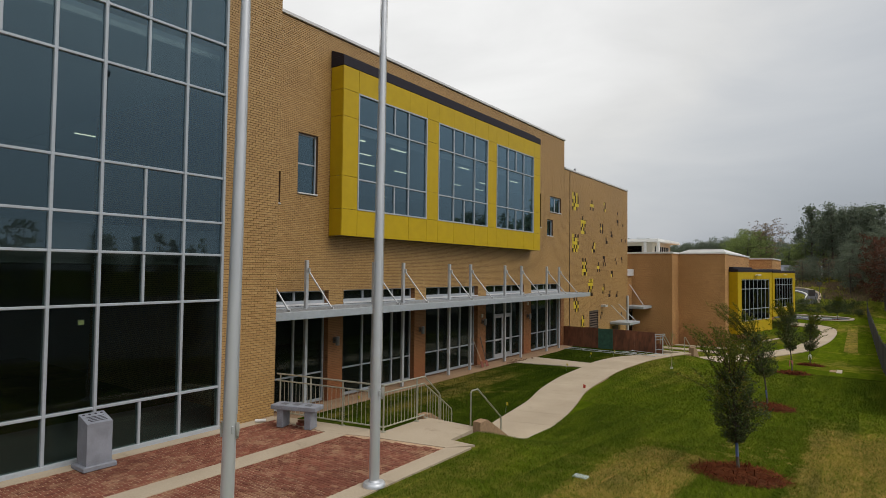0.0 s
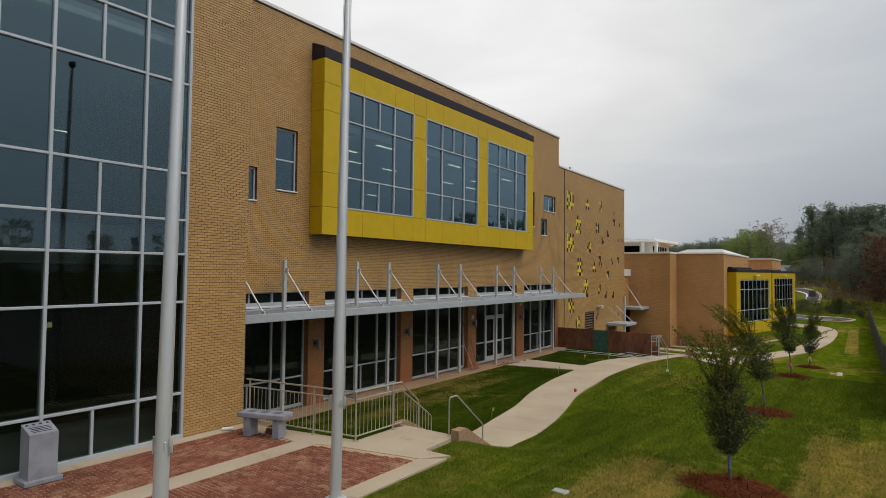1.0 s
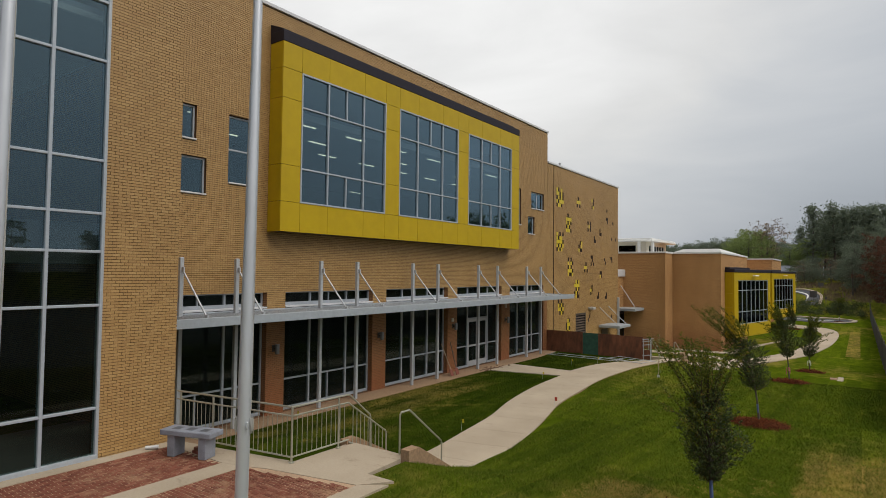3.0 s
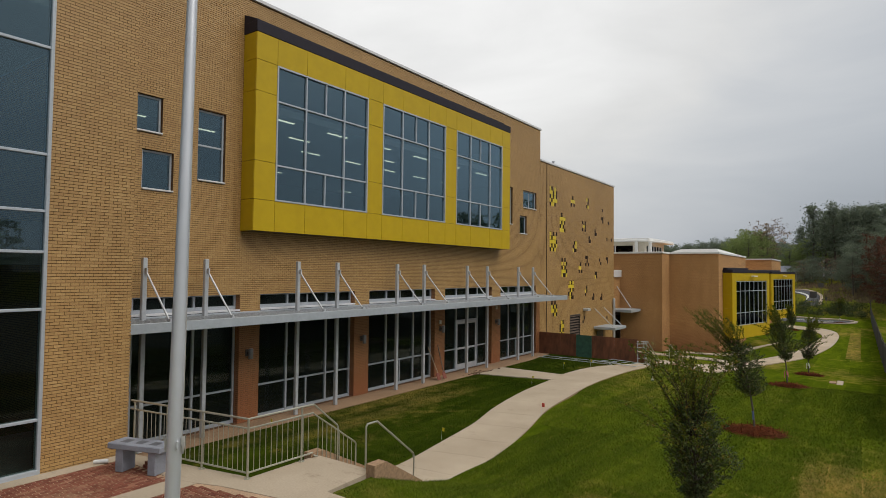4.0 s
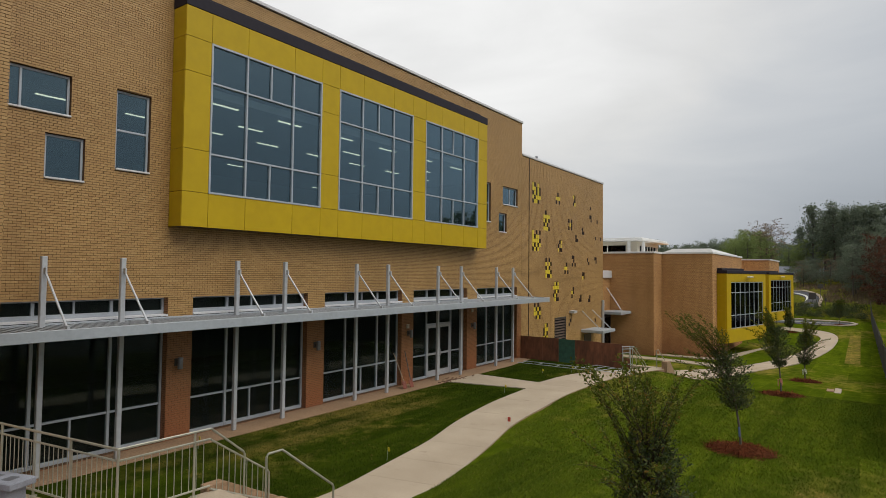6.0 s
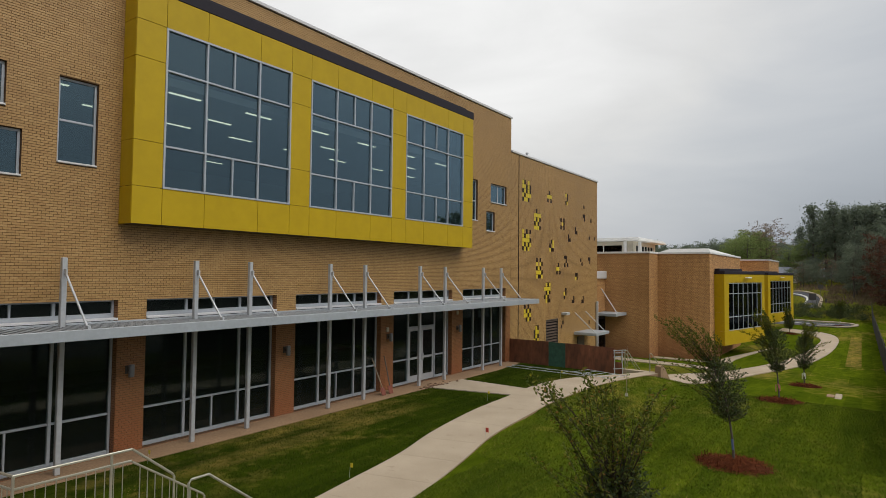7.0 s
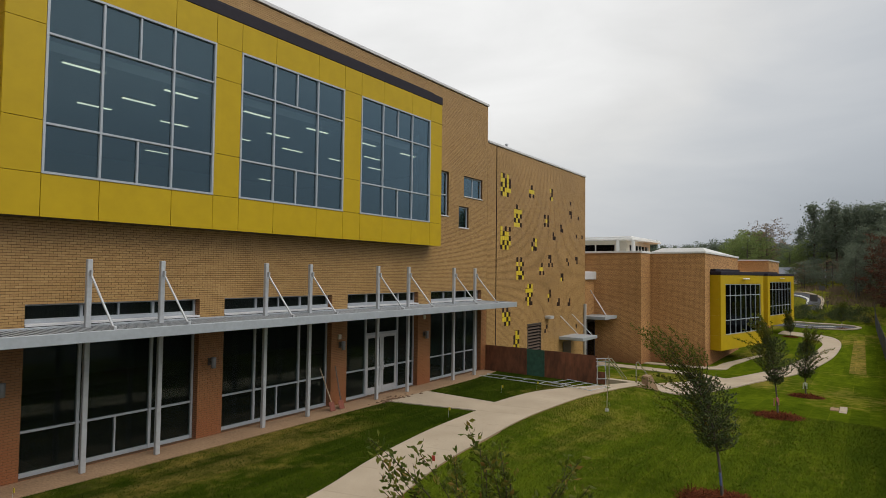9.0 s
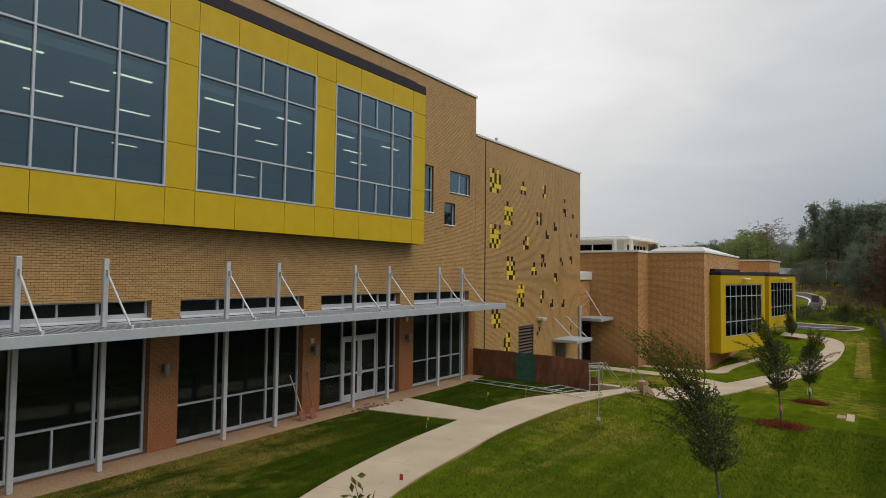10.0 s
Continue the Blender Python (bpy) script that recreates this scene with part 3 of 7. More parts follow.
# ---------------------------------------------------------------- long wall
BAYS = [(BAY_END, 13.70), (14.39, 18.36), (19.10, 23.11), (23.83, 27.72), (28.55, 32.40)]
PUNCHED = [(9.68, 11.29, 7.90, 8.85), (10.80, 11.61, 6.46, 7.48), (12.28, 13.11, 6.87, 8.83),
           (28.90, 29.72, 6.92, 8.83), (30.50, 31.28, 6.50, 7.46), (30.88, 32.42, 7.90, 8.84)]
STORE_HEAD, STORE_FOOT = 3.80, 0.12
HOLES = [(a, b, STORE_FOOT, STORE_HEAD) for a, b in BAYS] + PUNCHED + [(14.0, 28.0, 6.1, 10.9)]
LOUVER = (36.98, 38.60, 0.10, 1.92)

wall_main = setting("wall_main", wall_sheet("x", MAIN - 0.012, -0.3, BAY_END, MAIN_END, -0.4, ROOF_HIGH, HOLES), M_MORTAR,
                    "long two-storey wall of tan brick with brown mortar", "wall")
wall_low = setting("wall_low", wall_sheet("x", MAIN - 0.012, -0.3, MAIN_END, LOW_END, -1.5, ROOF_LOW, [LOUVER]), M_MORTAR,
                   "lower tan brick wall dotted with yellow and brown blocks", "wall")
s = Shape().box(MAIN - 12, MAIN - 0.32, LOW_END - 0.3, LOW_END, -1.5, ROOF_LOW)
setting("wall_low_end", s, M_BRICKFAR, "tan brick end wall", "wall")
s = Shape().box(MAIN - 12, MAIN - 0.32, MAIN_END - 0.3, MAIN_END - 0.02, ROOF_LOW - 0.5, ROOF_HIGH)
setting("wall_high_end", s, M_BRICKFAR, "tan brick end wall above the lower roof", "wall")
s = Shape().box(-40, MAIN - 0.31, BAY_END + 0.2, MAIN_END - 0.31, 11.5, 11.7)
setting("roof_main", s, M_ROOF, "pale flat roof behind a parapet", "roof")
s = Shape().box(-40, MAIN - 0.31, MAIN_END, LOW_END - 0.31, 10.1, 10.3)
setting("roof_low", s, M_ROOF, "pale flat roof behind a parapet", "roof")
s = Shape().box(MAIN - 0.36, MAIN + 0.05, BAY_END + 0.01, MAIN_END + 0.05, ROOF_HIGH, ROOF_HIGH + 0.11, 0.012)
s.box(MAIN - 12, MAIN - 0.362, MAIN_END - 0.33, MAIN_END + 0.05, ROOF_HIGH, ROOF_HIGH + 0.11, 0.012)
setting("trim_coping_high", s, M_COPING, "pale grey metal coping on the parapet", "coping")
s = Shape().box(MAIN - 0.36, MAIN + 0.05, MAIN_END + 0.06, LOW_END + 0.05, ROOF_LOW, ROOF_LOW + 0.11, 0.012)
s.box(MAIN - 12, MAIN - 0.362, LOW_END - 0.33, LOW_END + 0.05, ROOF_LOW, ROOF_LOW + 0.11, 0.012)
setting("trim_coping_low", s, M_COPING, "pale grey metal coping on the lower parapet", "coping")
s = Shape().box(MAIN - 0.005, MAIN + 0.012, 33.69, 33.74, 0.0, ROOF_LOW - 0.002)
setting("trim_joint", s, M_DARK_BLOCK, "dark vertical movement joint in the brickwork", "joint")


# ---------------------------------------------------------------- glazed bay
CW_ROWS = (PLAZA, 1.89, 3.78, 4.77, 5.48, 6.47, 8.35, 9.47, 10.6, 12.4)
CW_END = 7.70
cw = thing("window_curtain", (BAY, 2.0, PLAZA), "tall curtain wall of tinted glass in silver aluminium frames", "curtain wall", kind="structure")
CW_MULL = []
for base in (4.29, 0.0, -4.29):
    CW_MULL += [(base + d, full) for d, full in ((0, 1), (0.83, 1), (1.66, 0), (2.48, 1), (3.40, 1))]
CW_MULL.append((3.47, 0))
WIDE = (1, 5)                                   # rows with the widest panes


def bar(parent, x0, x1, y0, y1, z0, z1, name="mullion", mat=None):
    return part(name, Shape().box(x0, x1, y0, y1, z0, z1, 0.006), mat or M_ALU, parent)


for r in range(len(CW_ROWS) - 1):
    z0, z1 = CW_ROWS[r], CW_ROWS[r + 1]
    cuts = sorted(y for y, full in CW_MULL if full or r not in WIDE)
    for k in range(len(cuts) - 1):
        a, b = cuts[k], cuts[k + 1]
        p = part("pane", Shape().box(BAY - 0.06, BAY - 0.045, a + 0.02, b - 0.02, z0 + 0.02, z1 - 0.02), M_GLASS if r > 2 else M_GLASS_LOBBY, cw)
        p.visible_shadow = False
    for y, full in CW_MULL:
        if not full and r not in WIDE:
            bar(cw, BAY - 0.12, BAY - 0.002, y - 0.026, y + 0.026, z0 + 0.031, z1 - 0.031)
for y, full in CW_MULL:
    if full:
        bar(cw, BAY - 0.14, BAY + 0.012, y - 0.029, y + 0.029, PLAZA - 0.02, CW_ROWS[-1])
for z in CW_ROWS[1:-1]:
    bar(cw, BAY - 0.13, BAY + 0.004, -4.3, CW_END - 0.04, z - 0.025, z + 0.025, "transom")
bar(cw, BAY - 0.14, BAY + 0.02, -4.35, CW_END, PLAZA - 0.02, PLAZA + 0.075, "sill")

s = wall_sheet("x", BAY - 0.012, -0.3, CW_END + 0.01, BAY_END - 0.01, 0.2, 14.0, [])
wall_bay = setting("wall_bay", s, M_MORTAR, "tan brick corner pier beside the glazed bay", "wall")
s = Shape().box(MAIN - 6, BAY - 0.32, BAY_END - 0.3, BAY_END - 0.01, 0.0, 14.0)
setting("wall_bay_side", s, M_BRICKFAR, "tan brick return wall of the glazed bay", "wall")
s = Shape().box(MAIN - 12, BAY, -5.0, -4.4, 0, 14)
setting("wall_bay_south", s, M_BRICKFAR, "tan brick wall at the near end of the bay", "wall")
s = Shape().box(MAIN - 12, BAY - 0.16, -4.4, BAY_END - 0.31, 12.4, 14.0)
s.box(BAY - 0.155, BAY - 0.002, -4.4, CW_END, 12.44, 14.0)
setting("roof_bay", s, M_BRICKFAR, "tan brick parapet and roof over the glazed bay", "roof")

# rooms behind the glass
s = Shape().box(-27.3, -27.0, -4.4, MAIN_END - 0.31, 0, 11.4).box(-26.99, -14.73, MAIN_END - 0.5, MAIN_END - 0.35, 0.11, 11.4)
setting("wall_inside", s, M_WALLIN, "pale grey inner wall", "wall")
s = Shape().box(-27, -14.75, -4.4, MAIN_END - 0.51, 4.55, 5.35)
s.box(-14.74, BAY - 0.2, -4.4, BAY_END - 0.32, 4.55, 5.3)
setting("floor_upper", s, M_FLOORIN, "upper floor slab with grey flooring", "floor")
s = Shape().box(-27, -14.72, -4.4, MAIN_END - 0.51, -0.3, 0.1)
s.box(-14.71, BAY - 0.16, -4.4, BAY_END - 0.34, 0.3, PLAZA - 0.03)
setting("floor_lower", s, M_FLOORIN, "dark ground floor", "floor")
s = Shape().box(-27, -14.73, BAY_END - 0.3, MAIN_END - 0.51, 9.38, 9.6)
s.box(-27, -12.2, -4.4, BAY_END - 0.33, 9.38, 9.6)
setting("ceiling", s, M_CEIL, "pale upper-floor ceiling", "ceiling")


setting("trim_ceiling_edge", Shape().box(-12.199, -12.16, -4.4, BAY_END - 0.33, 9.35, 9.47, 0.006), M_WHITE, "white edge trim of the upper ceiling", "trim")


def ceiling_light(x, y, n=0.98, z=9.38):
    t = thing("ceiling_light", (x, y, z), "long lit fluorescent fixture under the ceiling", "ceiling light", "lights of the upper floor")
    part("housing", Shape().box(x - 0.07, x + 0.07, y - n / 2, y + n / 2, z - 0.05, z - 0.001, 0.01), M_WHITE, t)
    part("diffuser", Shape().box(x - 0.052, x + 0.052, y - n / 2 + 0.02, y + n / 2 - 0.02, z - 0.07, z - 0.052, 0.006), M_TUBE, t)
    return t


lamp0 = ceiling_light(-15.13, 15.65)
for x, y0, dy, n in ((-15.13, 10.77, 2.44, 9), (-16.82, 12.93, 4.87, 4), (-18.40, 12.42, 2.44, 8), (-23.40, 12.1, 9.74, 2), (-25.60, 28.9, 4.87, 1)):
    for j in range(n):
        y = y0 + dy * j
        if abs(x + 15.13) > 0.1 or abs(y - 15.65) > 0.1:
            copy_thing(lamp0, Matrix.Translation((x, y, 9.38)))
for x, y in ((-23.1, 9.8), (-20.9, 10.2), (-25.4, 11.7), (-19.4, 4.1), (-17.0, 1.2), (-19.4, -1.0)):
    copy_thing(lamp0, Matrix.Translation((x, y, 9.38)))


t = thing("exit_sign", (-18.9, 8.0, 2.7), "small lit exit sign inside the lobby", "exit sign")
part("housing", Shape().box(-19.0, -18.93, 7.90, 8.10, 2.72, 2.90, 0.01), M_WHITE, t)
part("face", Shape().box(-18.928, -18.92, 7.92, 8.08, 2.74, 2.88), M_EXIT, t, "lit yellow-green face")


# ---------------------------------------------------------------- punched windows
def punched(k, y0, y1, z0, z1, bars, rails):
    w = thing("window_%d" % k, (MAIN, (y0 + y1) / 2, z0), "small window with a silver frame set back in tan brick", "window", "small windows", "structure")
    x1, x0 = MAIN - 0.09, MAIN - 0.16
    s = Shape()
    s.box(x0, x1, y0 + 0.005, y0 + 0.055, z0 + 0.056, z1 - 0.056).box(x0, x1, y1 - 0.055, y1 - 0.005, z0 + 0.056, z1 - 0.056)
    s.box(x0, x1, y0 + 0.005, y1 - 0.005, z0 + 0.005, z0 + 0.055).box(x0, x1, y0 + 0.005, y1 - 0.005, z1 - 0.055, z1 - 0.005)
    part("window_frame", s, M_ALU, w)
    for y in bars:
        bar(w, x0 + 0.003, x1 - 0.003, y - 0.025, y + 0.025, z0 + 0.057, z1 - 0.057)
    for z in rails:
        bar(w, x0 + 0.003, x1 - 0.003, y0 + 0.057, y1 - 0.057, z - 0.025, z + 0.025, "rail")
    ys, zs = [y0 + 0.03, *bars, y1 - 0.03], [z0 + 0.03, *rails, z1 - 0.03]
    for i in range(len(ys) - 1):
        for j in range(len(zs) - 1):
            p = part("pane", Shape().box(x0 + 0.025, x0 + 0.04, ys[i] + 0.01, ys[i + 1] - 0.01, zs[j] + 0.01, zs[j + 1] - 0.01), M_GLASS, w)
            p.visible_shadow = False
    part("window_sill", Shape().box(MAIN - 0.1, MAIN + 0.045, y0 + 0.002, y1 - 0.002, z0 + 0.003, z0 + 0.05, 0.01), M_COPING, w)


for k, (h, bars, rails) in enumerate(zip(PUNCHED, ((10.33,), (), (), (), (), (31.7,)), ((), (), (7.86,), (7.86,), (), ()))):
    punched(k + 1, *h, bars, rails)

# ---------------------------------------------------------------- projecting yellow bay
YB0, YB1, ZB0, ZB1, ZCAP = 13.635, 28.36, 5.60, 11.29, 11.88
ybay = thing("bay_window", (BOX, 21, ZB0), "projecting bay clad in yellow metal panels with three large windows", "bay window", kind="structure")
WIN = [(14.37, 18.27), (19.04, 22.93), (23.72, 27.60)]
WZ0, WZ1 = 6.50, 10.50
cols = [YB0, WIN[0][0], 15.50, 17.15, WIN[0][1], WIN[1][0], 20.18, 21.80, WIN[1][1], WIN[2][0], 24.84, 26.46, WIN[2][1], YB1]
for k in range(len(cols) - 1):                       # panels above and below the windows
    for z0, z1 in ((ZB0, WZ0), (WZ1, ZB1)):
        part("panel", Shape().box(BOX - 0.03, BOX, cols[k] + 0.005, cols[k + 1] - 0.005, z0 + 0.005, z1 - 0.005, 0.004), M_YELLOW, ybay)
for a, b in ((YB0, 14.37), (18.27, 19.04), (22.93, 23.72), (27.60, YB1)):
    for z0, z1 in ((WZ0, 7.60), (7.60, 9.60), (9.60, WZ1)):
        part("panel", Shape().box(BOX - 0.03, BOX, a + 0.005, b - 0.005, z0 + 0.005, z1 - 0.005, 0.004), M_YELLOW, ybay)
for y in (YB0, YB1 - 0.03):                          # cheeks
    for z0, z1 in ((ZB0, WZ0), (WZ0, 7.60), (7.60, 9.60), (9.60, WZ1), (WZ1, ZB1)):
        part("panel", Shape().box(MAIN + 0.01, BOX - 0.032, y, y + 0.03, z0 + 0.005, z1 - 0.005, 0.004), M_YELLOW, ybay)
s = wall_sheet("x", BOX - 0.036, -0.06, YB0 + 0.034, YB1 - 0.034, ZB0 + 0.01, ZB1, [(a, b, WZ0, WZ1) for a, b in WIN])
part("backing", s, M_CAP, ybay)
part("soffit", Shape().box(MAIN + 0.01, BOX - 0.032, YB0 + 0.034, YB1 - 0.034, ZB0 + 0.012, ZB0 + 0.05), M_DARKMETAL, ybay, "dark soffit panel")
s = Shape().box(MAIN + 0.002, BOX + 0.012, YB0 - 0.01, YB1 + 0.012, ZB1 + 0.002, 11.60, 0.008)
lo, hi = YB0 - 0.008, 27.8                              # sheet roof rising to the wall
s.add([(x, y, z) for y in (lo, hi) for x, z in ((BOX - 0.01, 11.601), (BOX - 0.01, 11.645), (MAIN + 0.002, ZCAP), (MAIN + 0.002, 11.601))],
      [(0, 1, 2, 3), (7, 6, 5, 4), (0, 4, 5, 1), (1, 5, 6, 2), (2, 6, 7, 3), (3, 7, 4, 0)])
part("cap", s, M_CAP, ybay, "charcoal metal cap with a sloping top")
for a, b in WIN:
    w = part("window", Shape().box(BOX - 0.10, BOX + 0.01, a, a + 0.05, WZ0 + 0.05, WZ1 - 0.05).box(BOX - 0.10, BOX + 0.01, b - 0.05, b, WZ0 + 0.05, WZ1 - 0.05)
             .box(BOX - 0.10, BOX + 0.015, a, b, WZ0, WZ0 + 0.05).box(BOX - 0.10, BOX + 0.01, a, b, WZ1 - 0.05, WZ1), M_ALU, ybay, "silver window frame")
    m1, m2, mid = a + 1.13, a + 2.77, a + 1.95
    for y in (m1, m2):
        bar(w, BOX - 0.095, BOX + 0.004, y - 0.025, y + 0.025, WZ0 + 0.051, WZ1 - 0.051)
    for z in (7.55, 9.44):
        bar(w, BOX - 0.092, BOX, a + 0.051, b - 0.051, z - 0.025, z + 0.025, "transom")
    for z0, z1 in ((WZ0 + 0.051, 7.524), (9.466, WZ1 - 0.051)):
        bar(w, BOX - 0.09, BOX - 0.002, mid - 0.022, mid + 0.022, z0, z1)
    for j, (z0, z1) in enumerate(((WZ0, 7.55), (7.55, 9.44), (9.44, WZ1))):
        ys = (a, m1, m2, b) if j == 1 else (a, m1, mid, m2, b)
        for i in range(len(ys) - 1):
            p = part("pane", Shape().box(BOX - 0.07, BOX - 0.055, ys[i] + 0.02, ys[i + 1] - 0.02, z0 + 0.02, z1 - 0.02), M_GLASS, w)
            p.visible_shadow = False

# ---------------------------------------------------------------- shop-front glazing under the canopy
SF = MAIN - 0.20
for k, (a, b) in enumerate(BAYS):
    w = thing("window_store_%d" % (k + 1), (SF, (a + b) / 2, STORE_FOOT), "full-height glazing in silver frames between brick piers", "window", "shop-front bays", "structure")
    s = Shape().box(SF - 0.1, SF, a + 0.005, a + 0.06, STORE_FOOT, STORE_HEAD - 0.004).box(SF - 0.1, SF, b - 0.06, b - 0.005, STORE_FOOT, STORE_HEAD - 0.004)
    s.box(SF - 0.1, SF, a + 0.061, b - 0.061, STORE_HEAD - 0.06, STORE_HEAD - 0.004).box(SF - 0.1, SF + 0.02, a + 0.061, b - 0.061, 3.30, 3.40)
    s.box(SF - 0.1, SF, a + 0.061, b - 0.061, 3.02, 3.12).box(SF - 0.1, SF + 0.012, a + 0.061, b - 0.061, 3.401, 3.46)
    part("window_frame", s, M_ALU, w)
    part("flashing", Shape().box(SF + 0.022, MAIN + 0.03, a + 0.004, b - 0.004, 3.31, 3.36, 0.005), M_COPING, w)
    if k == 0:
        m1, m2 = 10.75, 12.40
    else:
        m1, m2 = a + 1.17, a + 2.82
    door = k == 3
    if door:
        m1, m2 = 24.97, 26.72
    for y in (m1, m2):
        bar(w, SF - 0.10, SF + 0.01, y - 0.035, y + 0.035, STORE_FOOT, STORE_HEAD - 0.061)
    for y in ((m1 + m2) / 2,):
        bar(w, SF - 0.09, SF - 0.004, y - 0.022, y + 0.022, 3.401, STORE_HEAD - 0.061)
    for i, (y0, y1) in enumerate(((a + 0.03, m1), (m1, m2), (m2, b - 0.03))):
        cells = [(STORE_FOOT, 1.07), (1.07, 3.06), (3.12, 3.36), (3.36, STORE_HEAD - 0.03)]
        if door and i == 1:
            cells = [(2.30, 3.06), (3.12, 3.36), (3.36, STORE_HEAD - 0.03)]
            bar(w, SF - 0.1, SF + 0.008, y0 + 0.036, y1 - 0.036, 2.26, 2.34, "rail")
        else:
            bar(w, SF - 0.095, SF + 0.002, y0 + 0.036, y1 - 0.036, 1.045, 1.095, "rail")
            bar(w, SF - 0.095, SF + 0.004, y0 + 0.036, y1 - 0.036, STORE_FOOT, STORE_FOOT + 0.09, "sill")
            if i == 1:
                bar(w, SF - 0.09, SF, (y0 + y1) / 2 - 0.022, (y0 + y1) / 2 + 0.022, STORE_FOOT + 0.091, 1.044)
        for z0, z1 in cells:
            p = part("pane", Shape().box(SF - 0.06, SF - 0.045, y0 + 0.02, y1 - 0.02, z0 + 0.02, z1 - 0.02), M_GLASS_LOW, w)
            p.visible_shadow = False
    if door:
        half = (m1 + m2) / 2
        for k2, (y0, y1) in enumerate(((m1 + 0.04, half - 0.004), (half + 0.004, m2 - 0.04))):
            d = part("door", Shape().box(SF - 0.06, SF - 0.012, y0, y0 + 0.10, STORE_FOOT + 0.25, 2.15).box(SF - 0.06, SF - 0.012, y1 - 0.10, y1, STORE_FOOT + 0.25, 2.15)
                     .box(SF - 0.06, SF - 0.012, y0, y1, STORE_FOOT + 0.01, STORE_FOOT + 0.249).box(SF - 0.06, SF - 0.012, y0, y1, 2.151, 2.255)
                     .box(SF - 0.06, SF - 0.012, y0 + 0.101, y1 - 0.101, 1.02, 1.10), M_GALV, w, "light grey glazed door leaf")
            for z0, z1 in ((STORE_FOOT + 0.255, 1.015), (1.105, 2.145)):
                p = part("pane", Shape().box(SF - 0.045, SF - 0.03, y0 + 0.102, y1 - 0.102, z0, z1), M_GLASS_LOW, d)
                p.visible_shadow = False
            hy = y1 - 0.05 if k2 == 0 else y0 + 0.05
            part("handle", Shape().tube([(SF - 0.01, hy, 0.95), (SF + 0.05, hy, 0.97), (SF + 0.05, hy, 1.23), (SF - 0.01, hy, 1.25)], 0.013, 8), M_GALV, d)

# ---------------------------------------------------------------- canopy
CF, CB, CZ0, CZ1 = -12.62, MAIN + 0.012, 3.08, 3.30
CY0, CY1 = BAY_END + 0.02, 32.55
can = thing("canopy", (CF, 21, CZ0), "long grey steel canopy hung on rods over the entrance front", "canopy")
part("fascia", Shape().box(CF - 0.03, CF, CY0, CY1, CZ0, CZ1, 0.008).box(CF - 0.1, CF - 0.031, CY0, CY1, CZ1 - 0.04, CZ1 - 0.002).box(CF - 0.1, CF - 0.031, CY0, CY1, CZ0 + 0.002, CZ0 + 0.04), M_CANOPY, can)
part("end_beam", Shape().box(CB, CF - 0.101, CY1 - 0.06, CY1 - 0.002, CZ0 + 0.004, CZ1 - 0.004, 0.006), M_CANOPY, can)
part("ledger", Shape().box(CB, CB + 0.06, CY0, CY1 - 0.061, CZ0 + 0.004, CZ1 - 0.004, 0.006), M_CANOPY, can)
# dark metal stands in for the shade in the slat gaps
part("soffit", Shape().box(CB + 0.061, CF - 0.101, CY0, CY1 - 0.061, CZ0 + 0.05, CZ0 + 0.09), M_DARKMETAL, can, "soffit sheet coloured dark for the shade between the slats")
slat = None
n_slat = 190
for i in range(n_slat):
    y = CY0 + 0.06 + (CY1 - CY0 - 0.16) * i / (n_slat - 1)
    if slat is None:
        slat = part("slat", Shape().box(CB + 0.061, CF - 0.101, y - 0.022, y + 0.022, CZ1 - 0.075, CZ1 - 0.03, 0.006), M_CANOPY, can)
        first = y
    else:
        o = new("slat", slat.data)
        o.parent, o.matrix_parent_inverse = can, slat.matrix_parent_inverse
        o.location = (0, y - first, 0)
POSTS = (10.70, 12.33, 15.42, 17.07, 20.12, 21.76, 24.86, 26.55, 29.54, 31.16)
for y in POSTS:
    p = part("post", Shape().box(-14.01, -13.90, y - 0.055, y + 0.055, 0.12, 4.76, 0.012), M_GALV, can)
    part("tie_rod", Shape().tube([(-13.9, y + 0.0, 4.47), (-12.86, y + 0.06, 3.30)], 0.024, 8), M_GALV, p)
    part("clevis", Shape().box(-13.9, -13.80, y - 0.02, y + 0.02, 4.38, 4.52, 0.008), M_GALV, p)
    part("clevis", Shape().box(-12.92, -12.80, y + 0.03, y + 0.09, 3.27, 3.36, 0.008), M_GALV, p)


M_LAMPGREY = plain("mid_grey_lamp_metal", (0.22, 0.225, 0.235), 0.45, 0.3, vary=0.08)


def wall_lamp(y):
    t = thing("wall_lamp", (MAIN, y, 2.1), "grey metal up-and-down wall lamp on a brick pier", "wall lamp", "lamps on the piers")
    part("backplate", Shape().box(MAIN + 0.001, MAIN + 0.03, y - 0.07, y + 0.07, 2.0, 2.2, 0.008), M_DARKMETAL, t)
    part("arm", Shape().box(MAIN + 0.031, MAIN + 0.12, y - 0.025, y + 0.025, 2.07, 2.13), M_DARKMETAL, t)
    part("shade", Shape().lathe((MAIN + 0.17, y, 1.94), [(0.058, 0), (0.066, 0.01), (0.066, 0.28), (0.058, 0.29)], 20), M_LAMPGREY, t, "grey metal cylinder")


for y in (13.98, 18.70, 23.50, 28.10):
    wall_lamp(y)

for y, z in ((23.45, 2.37), (28.1, 2.77)):
    t = thing("alarm_box", (MAIN, y, z), "small pale square box fixed to a brick pier", "alarm box", "boxes on the piers")
    part("case", Shape().box(MAIN + 0.001, MAIN + 0.06, y - 0.07, y + 0.07, z - 0.08, z + 0.08, 0.012), M_BEIGE, t)


# ---------------------------------------------------------------- plaza, walks, steps
def slab(name, outline, mat, label, category, z0, z1):
    return setting(name, Shape().prism(outline, z0, z1), mat, label, category)


